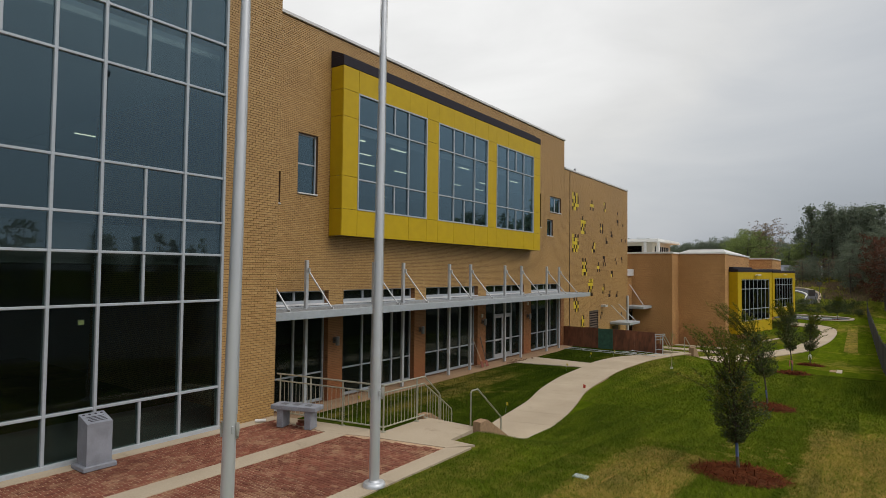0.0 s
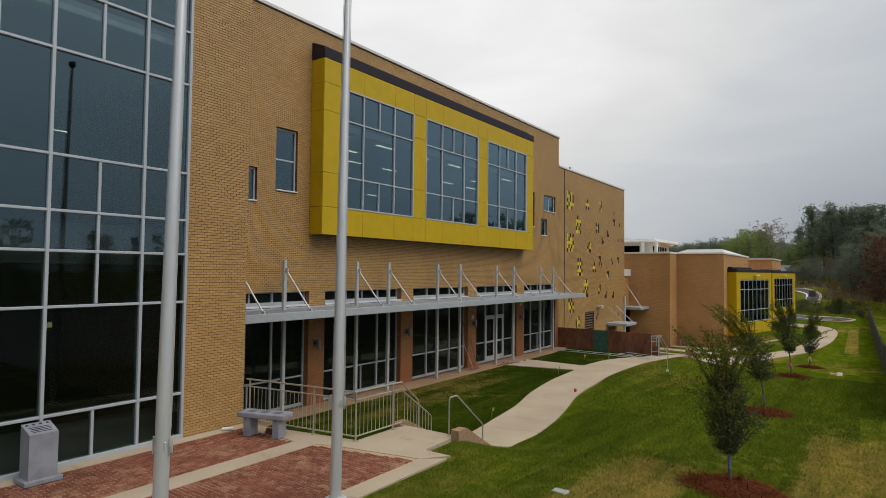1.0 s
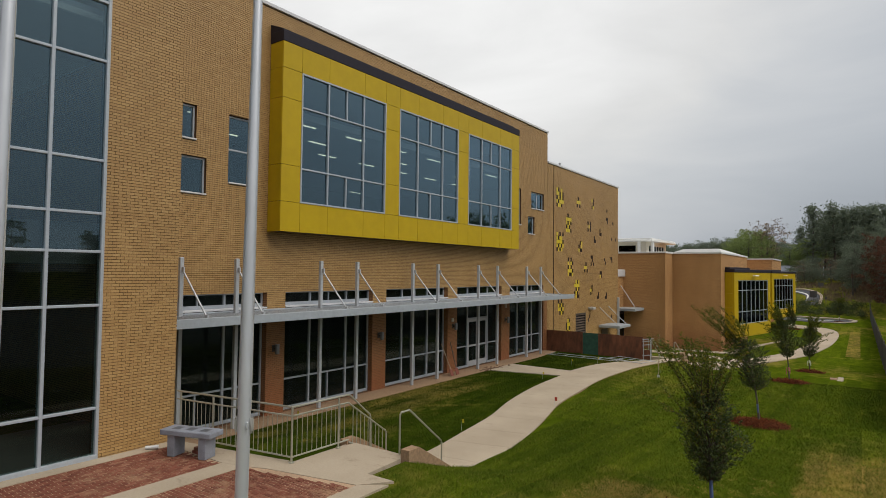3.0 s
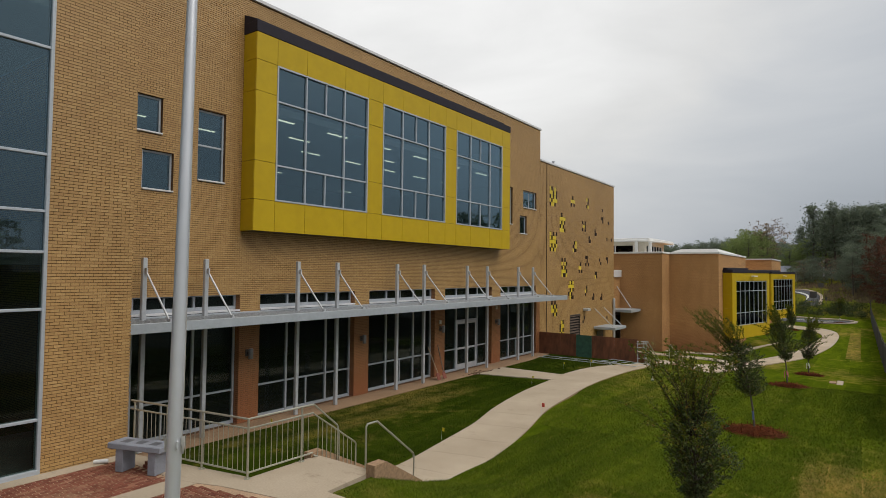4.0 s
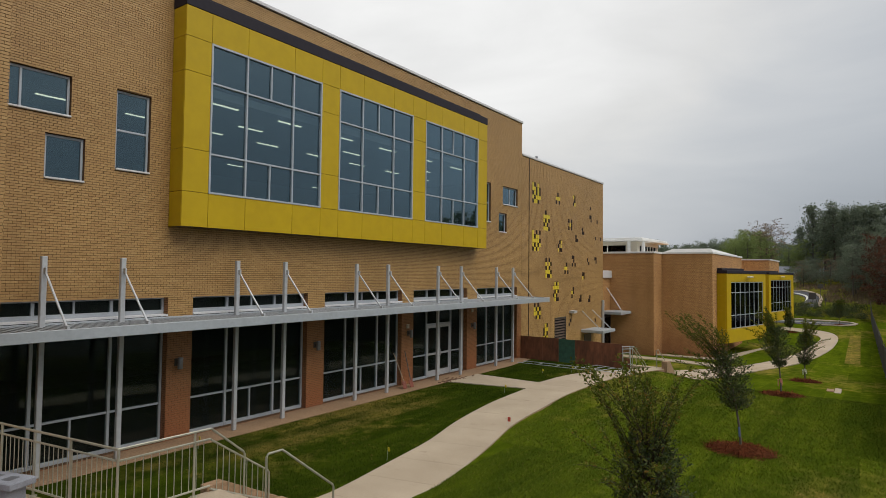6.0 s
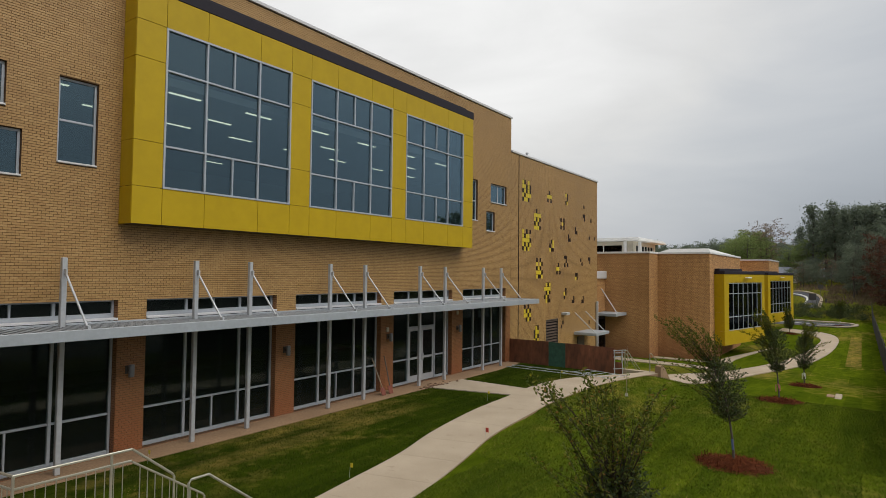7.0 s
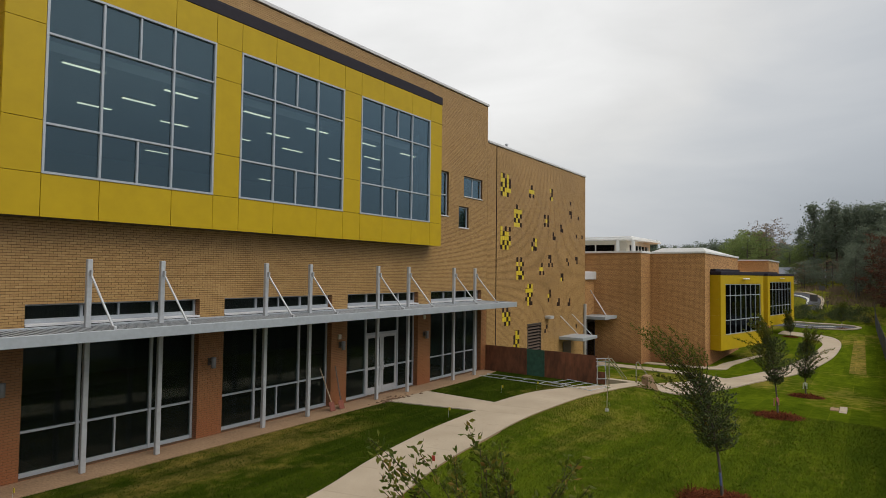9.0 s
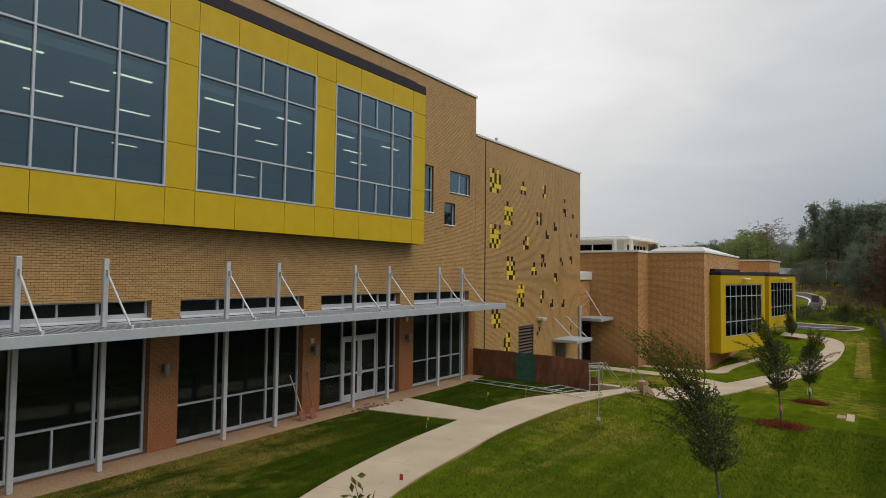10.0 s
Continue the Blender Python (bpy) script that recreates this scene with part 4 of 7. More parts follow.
def strip(left, right, z, thick=0.12):
    """A paved strip between two edges with as many points each."""
    s = Shape()
    n = len(left)
    top = [(x, y, z(x, y)) for e in (left, right) for x, y in e]
    s.v = top + [(x, y, h - thick) for x, y, h in top]
    for i in range(n - 1):
        s.f.append((i, n + i, n + i + 1, i + 1))
        s.f.append((i, i + 1, 2 * n + i + 1, 2 * n + i))
        s.f.append((n + i, 3 * n + i, 3 * n + i + 1, n + i + 1))
    s.f += [(0, 2 * n, 3 * n, n), (n - 1, 2 * n - 1, 4 * n - 1, 3 * n - 1)]
    return s


def spline(points, n):
    """A smooth line through points, as n even steps."""
    p = np.array(points, float)
    p = np.vstack([2 * p[0] - p[1], p, 2 * p[-1] - p[-2]])
    out = []
    for k in range(n):
        u = k / (n - 1) * (len(p) - 3)
        i = min(int(u), len(p) - 4)
        t = u - i
        a, b, c, d = p[i:i + 4]
        q = 0.5 * (2 * b + (c - a) * t + (2 * a - 5 * b + 4 * c - d) * t * t + (3 * b - a - 3 * c + d) * t ** 3)
        out.append(tuple(float(v) for v in q))
    return out


plaza_bed = slab("plaza_bed", [(BAY + 0.02, -6), (-6.55, -6), (-6.55, 9.75), (-8.45, 9.75), (-8.45, 9.55), (BAY + 0.02, 9.15)], M_SAND, "sandy joints of the brick plaza", "paving", 0.4, PLAZA - 0.011)
BANDS = [[(BAY + 0.021, -6), (-11.12, -6), (-11.12, 8.95), (BAY + 0.021, 9.16)],                 # along the glass
         [(-9.42, -6), (-8.93, -6), (-8.93, 9.08), (-9.42, 8.95)],                               # middle band
         [(-6.72, -6), (-6.32, -6), (-6.32, 9.95), (-6.72, 9.62)],                               # outer kerb band
         [(-11.118, 8.93), (-9.422, 8.95), (-8.93, 9.09), (-8.5, 9.25), (-6.722, 9.62), (-6.35, 10.12), (-6.95, 10.12), (-7.02, 11.3), (-8.46, 11.3), (-8.46, 9.78), (-11.4, 9.2)]]
for o in BANDS:
    slab("pavement_band", o, M_CONC, "pale concrete band of the plaza", "paving", 0.3, PLAZA)

walk_left = spline([(-8.46, 12.6), (-8.55, 14.2), (-8.80, 15.9), (-9.12, 17.9), (-9.66, 20.0), (-10.12, 22.8), (-10.32, 25.7), (-10.46, 27.1), (-10.25, 29.4), (-9.6, 31.0), (-8.4, 32.9), (-7.9, 33.9)], 60)
edge_line = spline([(-7.05, 12.6), (-6.88, 13.6), (-6.93, 14.6), (-7.22, 16.6), (-7.60, 18.4), (-8.15, 20.7), (-8.42, 23.2), (-8.62, 25.4), (-8.60, 27.4), (-8.42, 29.9), (-7.9, 32.2), (-7.3, 33.9)], 160)
walk_right = []
for i, (x, y) in enumerate(walk_left):                # joints run square across the path
    y = min(y + 0.42 * min(1.0, i / 8), 33.9) if y < 28 else y
    walk_right.append((float(np.interp(y, [p[1] for p in edge_line], [p[0] for p in edge_line])), y))


def walk_z(x, y):
    return 0.135 if y > 13.6 else 0.135 + (13.6 - y) * 0.12


pave = setting("pavement_walk", strip(walk_left, walk_right, lambda x, y: walk_z(x, y) - 0.02), M_APRON, "curving pale concrete footpath through the lawn", "footpath")
cuts = list(range(0, 60, 4)) + [59]
for i, j in zip(cuts[:-1], cuts[1:]):                 # slabs with saw-cut joints between them
    L, R = walk_left[i:j + 1], walk_right[i:j + 1]
    trim = lambda e: [tuple(np.array(e[0]) + 0.006 * (np.array(e[1]) - np.array(e[0])) / np.linalg.norm(np.array(e[1]) - np.array(e[0])))] + e[1:]
    part("slab", strip(trim(L), trim(R), walk_z, 0.018), M_CONC, pave)
slab("pavement_door", [(-13.44, 24.9), (-10.29, 25.66), (-10.44, 27.05), (-13.44, 27.1)], M_CONC, "pale concrete path to the entrance door", "footpath", 0.0, 0.128)
slab("pavement_apron", [(MAIN - 0.29, 9.3), (-13.45, 9.3), (-13.45, 30.0), (-13.7, 32.6), (MAIN - 0.29, 32.6)], M_APRON, "mud-stained concrete apron along the shop front", "paving", -0.2, 0.118)

# steps down from the plaza
ny = 5
for i in range(ny - 1):
    y = 11.30 + 0.32 * i
    slab("pavement_step", [(-8.46, y + 0.001), (-7.03, y + 0.001), (-7.03, y + 0.32), (-8.46, y + 0.32)], M_CONC, "concrete step", "step", 0.0, PLAZA - 0.165 * (i + 1))
for x, zc in ((-8.62, 1.05), (-7.02, 1.14)):
    s = Shape().add([(x, 11.1, 0), (x, 11.1, zc), (x, 11.42, zc), (x, 12.62, 0.42), (x, 12.62, 0), (x + 0.2, 11.1, 0), (x + 0.2, 11.1, zc), (x + 0.2, 11.42, zc), (x + 0.2, 12.62, 0.42), (x + 0.2, 12.62, 0)],
                    [(0, 1, 2, 3, 4), (9, 8, 7, 6, 5), (0, 5, 6, 1), (1, 6, 7, 2), (2, 7, 8, 3), (3, 8, 9, 4)])
    setting("wall_cheek", s, M_APRON, "sloping concrete cheek wall beside the steps", "cheek wall")

# ---------------------------------------------------------------- flag poles, bench, pedestal
def flag_pole(x, y, lean, h=8.55):
    t = thing("flag_pole", (x, y, PLAZA), "tall tapered satin aluminium flag pole on the plaza", "flag pole", "flag poles")
    def at(q, dx=0.0, dy=0.0):                        # the pole stands a little out of true
        return (x + lean[0] * q + dx, y + lean[1] * q + dy, PLAZA + q)
    part("shaft", Shape().tube([at(q) for q in (0.03, 2.0, 5.0, h)], [0.085, 0.082, 0.066, 0.043], 24), M_POLE, t)
    part("collar", Shape().lathe((x, y, PLAZA), [(0.185, 0.0), (0.185, 0.04), (0.165, 0.065), (0.10, 0.075), (0.086, 0.10)], 28), M_POLE, t, "spun aluminium base collar")
    part("ball", Shape().lathe(at(h), [(0.02, 0), (0.02, 0.08), (0.07, 0.12), (0.09, 0.18), (0.07, 0.24), (0.015, 0.27)], 16), M_CAP, t, "dark ball finial")
    for sgn in (-1, 1):
        part("cleat", Shape().box(x + sgn * 0.095 - 0.012, x + sgn * 0.095 + 0.012, y - 0.015, y + 0.015, PLAZA + 1.46, PLAZA + 1.56, 0.008), M_GALV, t)
        k = part("halyard", Shape().tube([at(1.50 + 0.10 * math.sin(i * 0.7), sgn * (0.090 + 0.014 * math.cos(i * 0.7) + 0.001 * i), sgn * (0.03 + 0.001 * i)) for i in range(22)], 0.008, 6), M_ROPE, t, "coiled white rope")
        part("line", Shape().tube([at(1.7, sgn * 0.078, sgn * 0.05), at(h - 0.1, sgn * 0.046, sgn * 0.03)], 0.004, 5), M_ROPE, k)
    return t


flag_pole(-6.448, 4.466, (0.0072, 0.0114))
flag_pole(-6.467, 7.231, (-0.0088, 0.0187))


M_INLAY = plain("dark_granite_inlay", (0.10, 0.105, 0.12), 0.5, vary=0.2, fine=90)


def bench():
    m = Matrix.Translation((-10.21, 8.82, PLAZA)) @ pose(0, 0, 0, 0, 0, 20)
    t = thing("bench", (-10.21, 8.82, PLAZA), "polished grey granite bench on the plaza", "bench")
    part("seat", Shape().box(-0.55, 0.55, -0.20, 0.20, 0.40, 0.50, 0.012, m), M_GRANITE, t)
    for x in (-0.42, 0.26):
        part("leg", Shape().box(x, x + 0.16, -0.15, 0.15, 0.0, 0.398, 0.01, m), M_GRANITE, t)
    for i in range(3):
        x = -0.38 + 0.30 * i
        part("inlay", Shape().box(x, x + 0.16, -0.09, 0.09, 0.499, 0.502, 0.0, m), M_INLAY, t, "dark engraved inlay")
    return t


bench()


def pedestal():
    x, y, z = -11.0, 4.94, PLAZA
    t = thing("pedestal", (x, y, z), "grey granite plaque pedestal with a sloping top", "pedestal")
    part("base", Shape().box(x - 0.24, x + 0.24, y - 0.28, y + 0.28, z, z + 0.08, 0.01), M_GRANITE, t)
    a, b = x - 0.18, x + 0.18
    s = Shape().add([(a, y - 0.21, z + 0.08), (b, y - 0.21, z + 0.08), (b, y + 0.21, z + 0.08), (a, y + 0.21, z + 0.08),
                     (a, y - 0.21, z + 0.92), (b, y - 0.21, z + 0.80), (b, y + 0.21, z + 0.80), (a, y + 0.21, z + 0.92)],
                    [(3, 2, 1, 0), (4, 5, 6, 7), (0, 1, 5, 4), (1, 2, 6, 5), (2, 3, 7, 6), (3, 0, 4, 7)])
    body = part("body", s, M_GRANITE, t)
    tilt = pose(0, 0, 0, 0, math.degrees(math.atan2(0.12, 0.36)), 0)
    for i in range(4):
        m = Matrix.Translation((x - 0.12, y - 0.15 + 0.10 * i, z + 0.901)) @ tilt
        part("medallion", Shape().tube([m @ Vector((0, 0, 0)), m @ Vector((0, 0, 0.005))], 0.022, 14), M_CAP, body, "small dark round emblem")
    for i in range(4):
        m = Matrix.Translation((x - 0.03 + 0.045 * i, y, z + 0.871 - 0.015 * i)) @ tilt
        part("inscription", Shape().box(-0.008, 0.008, -0.15 + 0.02 * (i % 2), 0.15, 0, 0.003, 0, m), M_CAP, body, "engraved line")
    return t


pedestal()


# ---------------------------------------------------------------- railings
def railing(name, path, z_of, posts, label, pickets=True, top=1.0, lower=0.84, low=0.1):
    """A railing along path: round rails, posts, and upright pickets."""
    t = thing(name, (*path[0], z_of(*path[0])), label, "railing")
    P = [Vector((*p, z_of(*p))) for p in path]
    up = Vector((0, 0, 1))
    part("top_rail", Shape().tube([p + up * top for p in P], 0.019, 10), M_RAIL, t)
    if pickets:
        part("middle_rail", Shape().tube([p + up * lower for p in P], 0.017, 8), M_RAIL, t)
        part("bottom_rail", Shape().tube([p + up * low for p in P], 0.017, 8), M_RAIL, t)
    for x, y in posts:
        b = Vector((x, y, z_of(x, y)))
        p = part("post", Shape().tube([b, b + up * top], 0.0195, 10), M_RAIL, t)
        part("flange", Shape().lathe(b, [(0.055, 0), (0.055, 0.012), (0.03, 0.02)], 14), M_RAIL, p)
    if pickets:
        for a, b in zip(P[:-1], P[1:]):
            n = max(2, int((b - a).length / 0.115))
            for i in range(1, n):
                q = a.lerp(b, i / n)
                part("picket", Shape().tube([q + up * low, q + up * lower], 0.0068, 6), M_RAIL, t)
    return t


def deck_z(x, y):
    return PLAZA if y < 11.3 else PLAZA - 0.42 * (y - 11.3)


railing("railing", [(-11.40, 9.22), (-8.43, 9.70), (-8.40, 11.12)], deck_z, [(-11.3, 9.236), (-10.4, 9.382), (-9.5, 9.527), (-8.43, 9.70), (-8.41, 10.85)],
        "bronze-grey metal railing with pickets round the edge of the plaza")
t = thing("stair_railing", (-8.43, 11.3, PLAZA), "bronze-grey sloping stair railing with pickets", "railing")
part("top_rail", Shape().tube([(-8.40, 11.13, 1.965), (-8.40, 11.74, 1.46), (-8.40, 11.76, 1.42), (-8.40, 11.76, 0.7)], 0.018, 10), M_RAIL, t)
part("middle_rail", Shape().tube([(-8.40, 11.13, 1.79), (-8.40, 12.24, 1.02), (-8.40, 12.27, 0.98), (-8.40, 12.27, 0.38)], 0.0165, 10), M_RAIL, t)
part("bottom_rail", Shape().tube([(-8.40, 11.13, 1.02), (-8.40, 12.26, 0.50)], 0.018, 8), M_RAIL, t)
for i in range(1, 10):
    y = 11.13 + 0.113 * i
    part("picket", Shape().tube([(-8.40, y, 1.02 - 0.46 * (y - 11.13)), (-8.40, y, 1.79 - 0.694 * (y - 11.13))], 0.008, 6), M_RAIL, t)
t = thing("handrail", (-7.12, 11.3, PLAZA), "bent grey tubular handrail beside the steps", "handrail")
part("rail", Shape().tube([(-7.18, 11.26, PLAZA), (-7.18, 11.26, PLAZA + 0.75), (-7.18, 11.30, PLAZA + 0.79), (-7.18, 11.55, PLAZA + 0.79), (-7.18, 12.62, 0.93), (-7.18, 12.64, 0.88), (-7.18, 12.64, 0.40)], 0.0175, 10), M_RAIL, t)

# ---------------------------------------------------------------- plywood fence
edges = (-14.36, -13.11, -12.22, -11.36, -10.15, -9.0)
for i in range(5):
    t = thing("plywood_fence", ((edges[i] + edges[i + 1]) / 2, 32.75, 0.1), "green painted plywood fence panel" if i == 2 else "rusty brown painted plywood fence panel", "fence", "construction fence panels")
    part("sheet", Shape().box(edges[i] + 0.004, edges[i + 1] - 0.004, 32.74, 32.76, 0.06, 1.25 - 0.006 * i + 0.015 * (i % 2)), M_GREENPLY if i == 2 else M_BROWNPLY, t)
    for x in (edges[i] + 0.05, edges[i + 1] - 0.14):
        part("stud", Shape().box(x, x + 0.09, 32.761, 32.80, 0.05, 1.2), M_LUMBER, t)

# ---------------------------------------------------------------- far wing
B2 = -1.9
s = Shape().box(-30, -8.5, 50.5, 63.0, B2, 6.02)
wing = setting("wall_wing", s, M_BRICKFAR, "tan brick wing with a flat roof", "wall")
s = Shape().box(-30, -12.0, 48.4, 50.49, B2, 6.02)
setting("wall_wing_step", s, M_BRICKFAR, "tan brick face of the wing, standing a little forward", "wall")
s = Shape().box(-30, -8.44, 50.44, 63.06, 6.021, 6.16, 0.01).box(-30, -11.94, 48.34, 50.43, 6.021, 6.16, 0.01)
s.add([(-11.9, 50.46, 6.161), (-8.46, 50.46, 6.161), (-8.46, 63.04, 6.161), (-11.9, 63.04, 6.161), (-11.2, 50.62, 6.40), (-8.62, 50.62, 6.40), (-8.62, 62.8, 6.18), (-11.2, 62.8, 6.18)],
      [(0, 1, 5, 4), (1, 2, 6, 5), (2, 3, 7, 6), (3, 0, 4, 7), (4, 5, 6, 7)])
setting("trim_coping_wing", s, M_WHITE, "pale coping of the far wing", "coping")


def pavilion(k, x, y, w, head, deep, jamb=1.0):
    """A yellow framed window bay of the far wing: left front corner of its window, width and heading."""
    t = thing("bay_window_far_%d" % k, (x, y, 0), "yellow framed window bay of the far wing", "bay window", "bays of the far wing", "structure")
    m = Matrix.Translation((x, y, 0)) @ pose(0, 0, 0, 0, 0, head)
    # local: u along the face, v into the building
    zt, zb = 4.01, 0.57
    def B(u0, u1, v0, v1, z0, z1, c=0.0):
        return Shape().box(u0, u1, v0, v1, z0, z1, c, m)
    for u0, u1, z0, z1 in ((-0.75, w + jamb, -0.42, zb), (-0.75, w + jamb, zt, 4.62), (-0.75, 0, zb + 0.003, zt - 0.003), (w, w + jamb, zb + 0.003, zt - 0.003)):
        part("panel", B(u0, u1, 0, 0.12, z0, z1, 0.01), M_YELLOW, t)
    for z0, z1 in ((-0.42, 0.57), (0.575, 1.9), (1.905, 3.0), (3.005, 4.62)):
        part("panel", B(-0.75, -0.66, 0.125, deep, z0, z1, 0.01), M_YELLOW, t)
    part("soffit", B(-0.65, w + jamb, 0.125, deep, -0.40, -0.3), M_YELLOW, t)
    part("roof", B(-0.78, w + jamb + 0.05, -0.04, deep + 0.5, 4.625, 4.86, 0.02), M_CAP, t, "charcoal roof edge")
    part("roof_curb", B(-0.6, w * 0.55, 0.4, deep, 4.861, 5.02, 0.02), M_CAP, t, "charcoal raised roof curb")
    part("back", B(-0.6, w + jamb - 0.1, 0.5, 0.6, -0.2, 4.6), M_CAP, t)
    for u in [0.03] + [w * i / 7 for i in range(1, 7)] + [w - 0.03]:
        part("mullion", B(u - 0.017, u + 0.017, 0.03, 0.11, zb, zt), M_ALU, t)
    for z in (zb + 0.04, 1.55, 3.22, zt - 0.04):
        part("transom", B(0, w, 0.025, 0.10, z - 0.026, z + 0.026), M_ALU, t)
    p = part("pane", B(0, w, 0.07, 0.085, zb, zt), M_GLASS_FAR, t)
    p.visible_shadow = False
    part("flood_light", B(w * 0.42, w * 0.42 + 0.7, -0.35, -0.1, 4.32, 4.42, 0.03), M_WHITE, t, "white exterior lamp")


pavilion(1, -7.64, 52.6, 6.05, 77, 3.0, 0.5)
pavilion(2, -7.73, 76.7, 7.4, 80.5, 3.0)
s = Shape().box(-30, -9.2, 63.2, 90, B2, 5.0)
setting("wall_wing_back", s, M_BRICKFAR, "tan brick wall of the farther wing", "wall")
s = Shape().box(-22, -8.9, 86, 96, 4.0, 6.35)
setting("wall_block_far", s, M_BRICKFAR, "small tan brick block above the far roof", "wall")
s = Shape().box(-22, -8.8, 85.9, 96, 6.351, 6.5)
setting("trim_coping_far", s, M_COPING, "pale coping of the far block", "coping")
s = wall_sheet("y", 60.0, 0.3, -26, -16.8, 6.0, 7.55, [(-25.0, -17.8, 6.4, 7.2)])
setting("wall_penthouse", s, M_BEIGE, "pale roof lantern with a band of windows", "wall")
s = wall_sheet("x", -16.8, -0.3, 60.31, 67.0, 6.0, 7.55, [(60.9, 66.4, 6.4, 7.2)])
setting("wall_penthouse_side", s, M_BEIGE, "pale side of the roof lantern", "wall")
t = thing("window_lantern_1", (-21.4, 60.1, 6.4), "dark band of windows in the roof lantern", "window", kind="structure")
part("pane", Shape().box(-25.0, -17.8, 60.12, 60.14, 6.4, 7.2), M_GLASS_FAR, t)
for i in range(5):
    x = -25.0 + 7.2 * i / 4
    part("mullion", Shape().box(x - 0.05, x + 0.05, 60.05, 60.11, 6.41, 7.19), M_WHITE, t)
t = thing("window_lantern_2", (-16.9, 63.6, 6.4), "dark band of windows in the side of the roof lantern", "window", kind="structure")
part("pane", Shape().box(-16.95, -16.93, 60.9, 66.4, 6.4, 7.2), M_GLASS_FAR, t)
for i in range(7):
    y = 60.9 + 5.5 * i / 6
    part("mullion", Shape().box(-16.92, -16.84, y - 0.04, y + 0.04, 6.41, 7.19), M_WHITE, t)
s = Shape().box(-25.9, -17.15, 60.4, 66.9, 6.0, 7.5)
setting("wall_lantern_core", s, M_CAP, "dark inside of the roof lantern", "wall")
for k, (x, y) in enumerate(((-17.3, 59.3), (-16.2, 60.0))):
    setting("post_lantern_%d" % (k + 1), Shape().box(x - 0.12, x + 0.12, y - 0.12, y + 0.12, 6.0, 7.55, 0.02), M_WHITE, "white post under the lantern roof", "post")
s = Shape().box(-27, -15.9, 58.8, 67.6, 7.551, 7.72, 0.03).box(-26.9, -16.0, 58.9, 67.5, 7.721, 7.85, 0.03)
setting("roof_penthouse", s, M_WHITE, "white overhanging roof of the lantern", "roof")


# ---------------------------------------------------------------- young trees in mulch rings
def leaf(v, f, p, d, size, rng):
    """One small folded leaf at p, pointing along d."""
    d = d.normalized()
    side = d.cross(Vector((rng.uniform(-1, 1), rng.uniform(-1, 1), rng.uniform(-1, 1)))).normalized()
    up = side.cross(d)
    k = len(v)
    w = size * 0.24
    v += [tuple(p), tuple(p + d * size * 0.5 + side * w + up * w * 0.35), tuple(p + d * size), tuple(p + d * size * 0.5 - side * w + up * w * 0.35)]
    f += [(k, k + 1, k + 2), (k, k + 2, k + 3)]


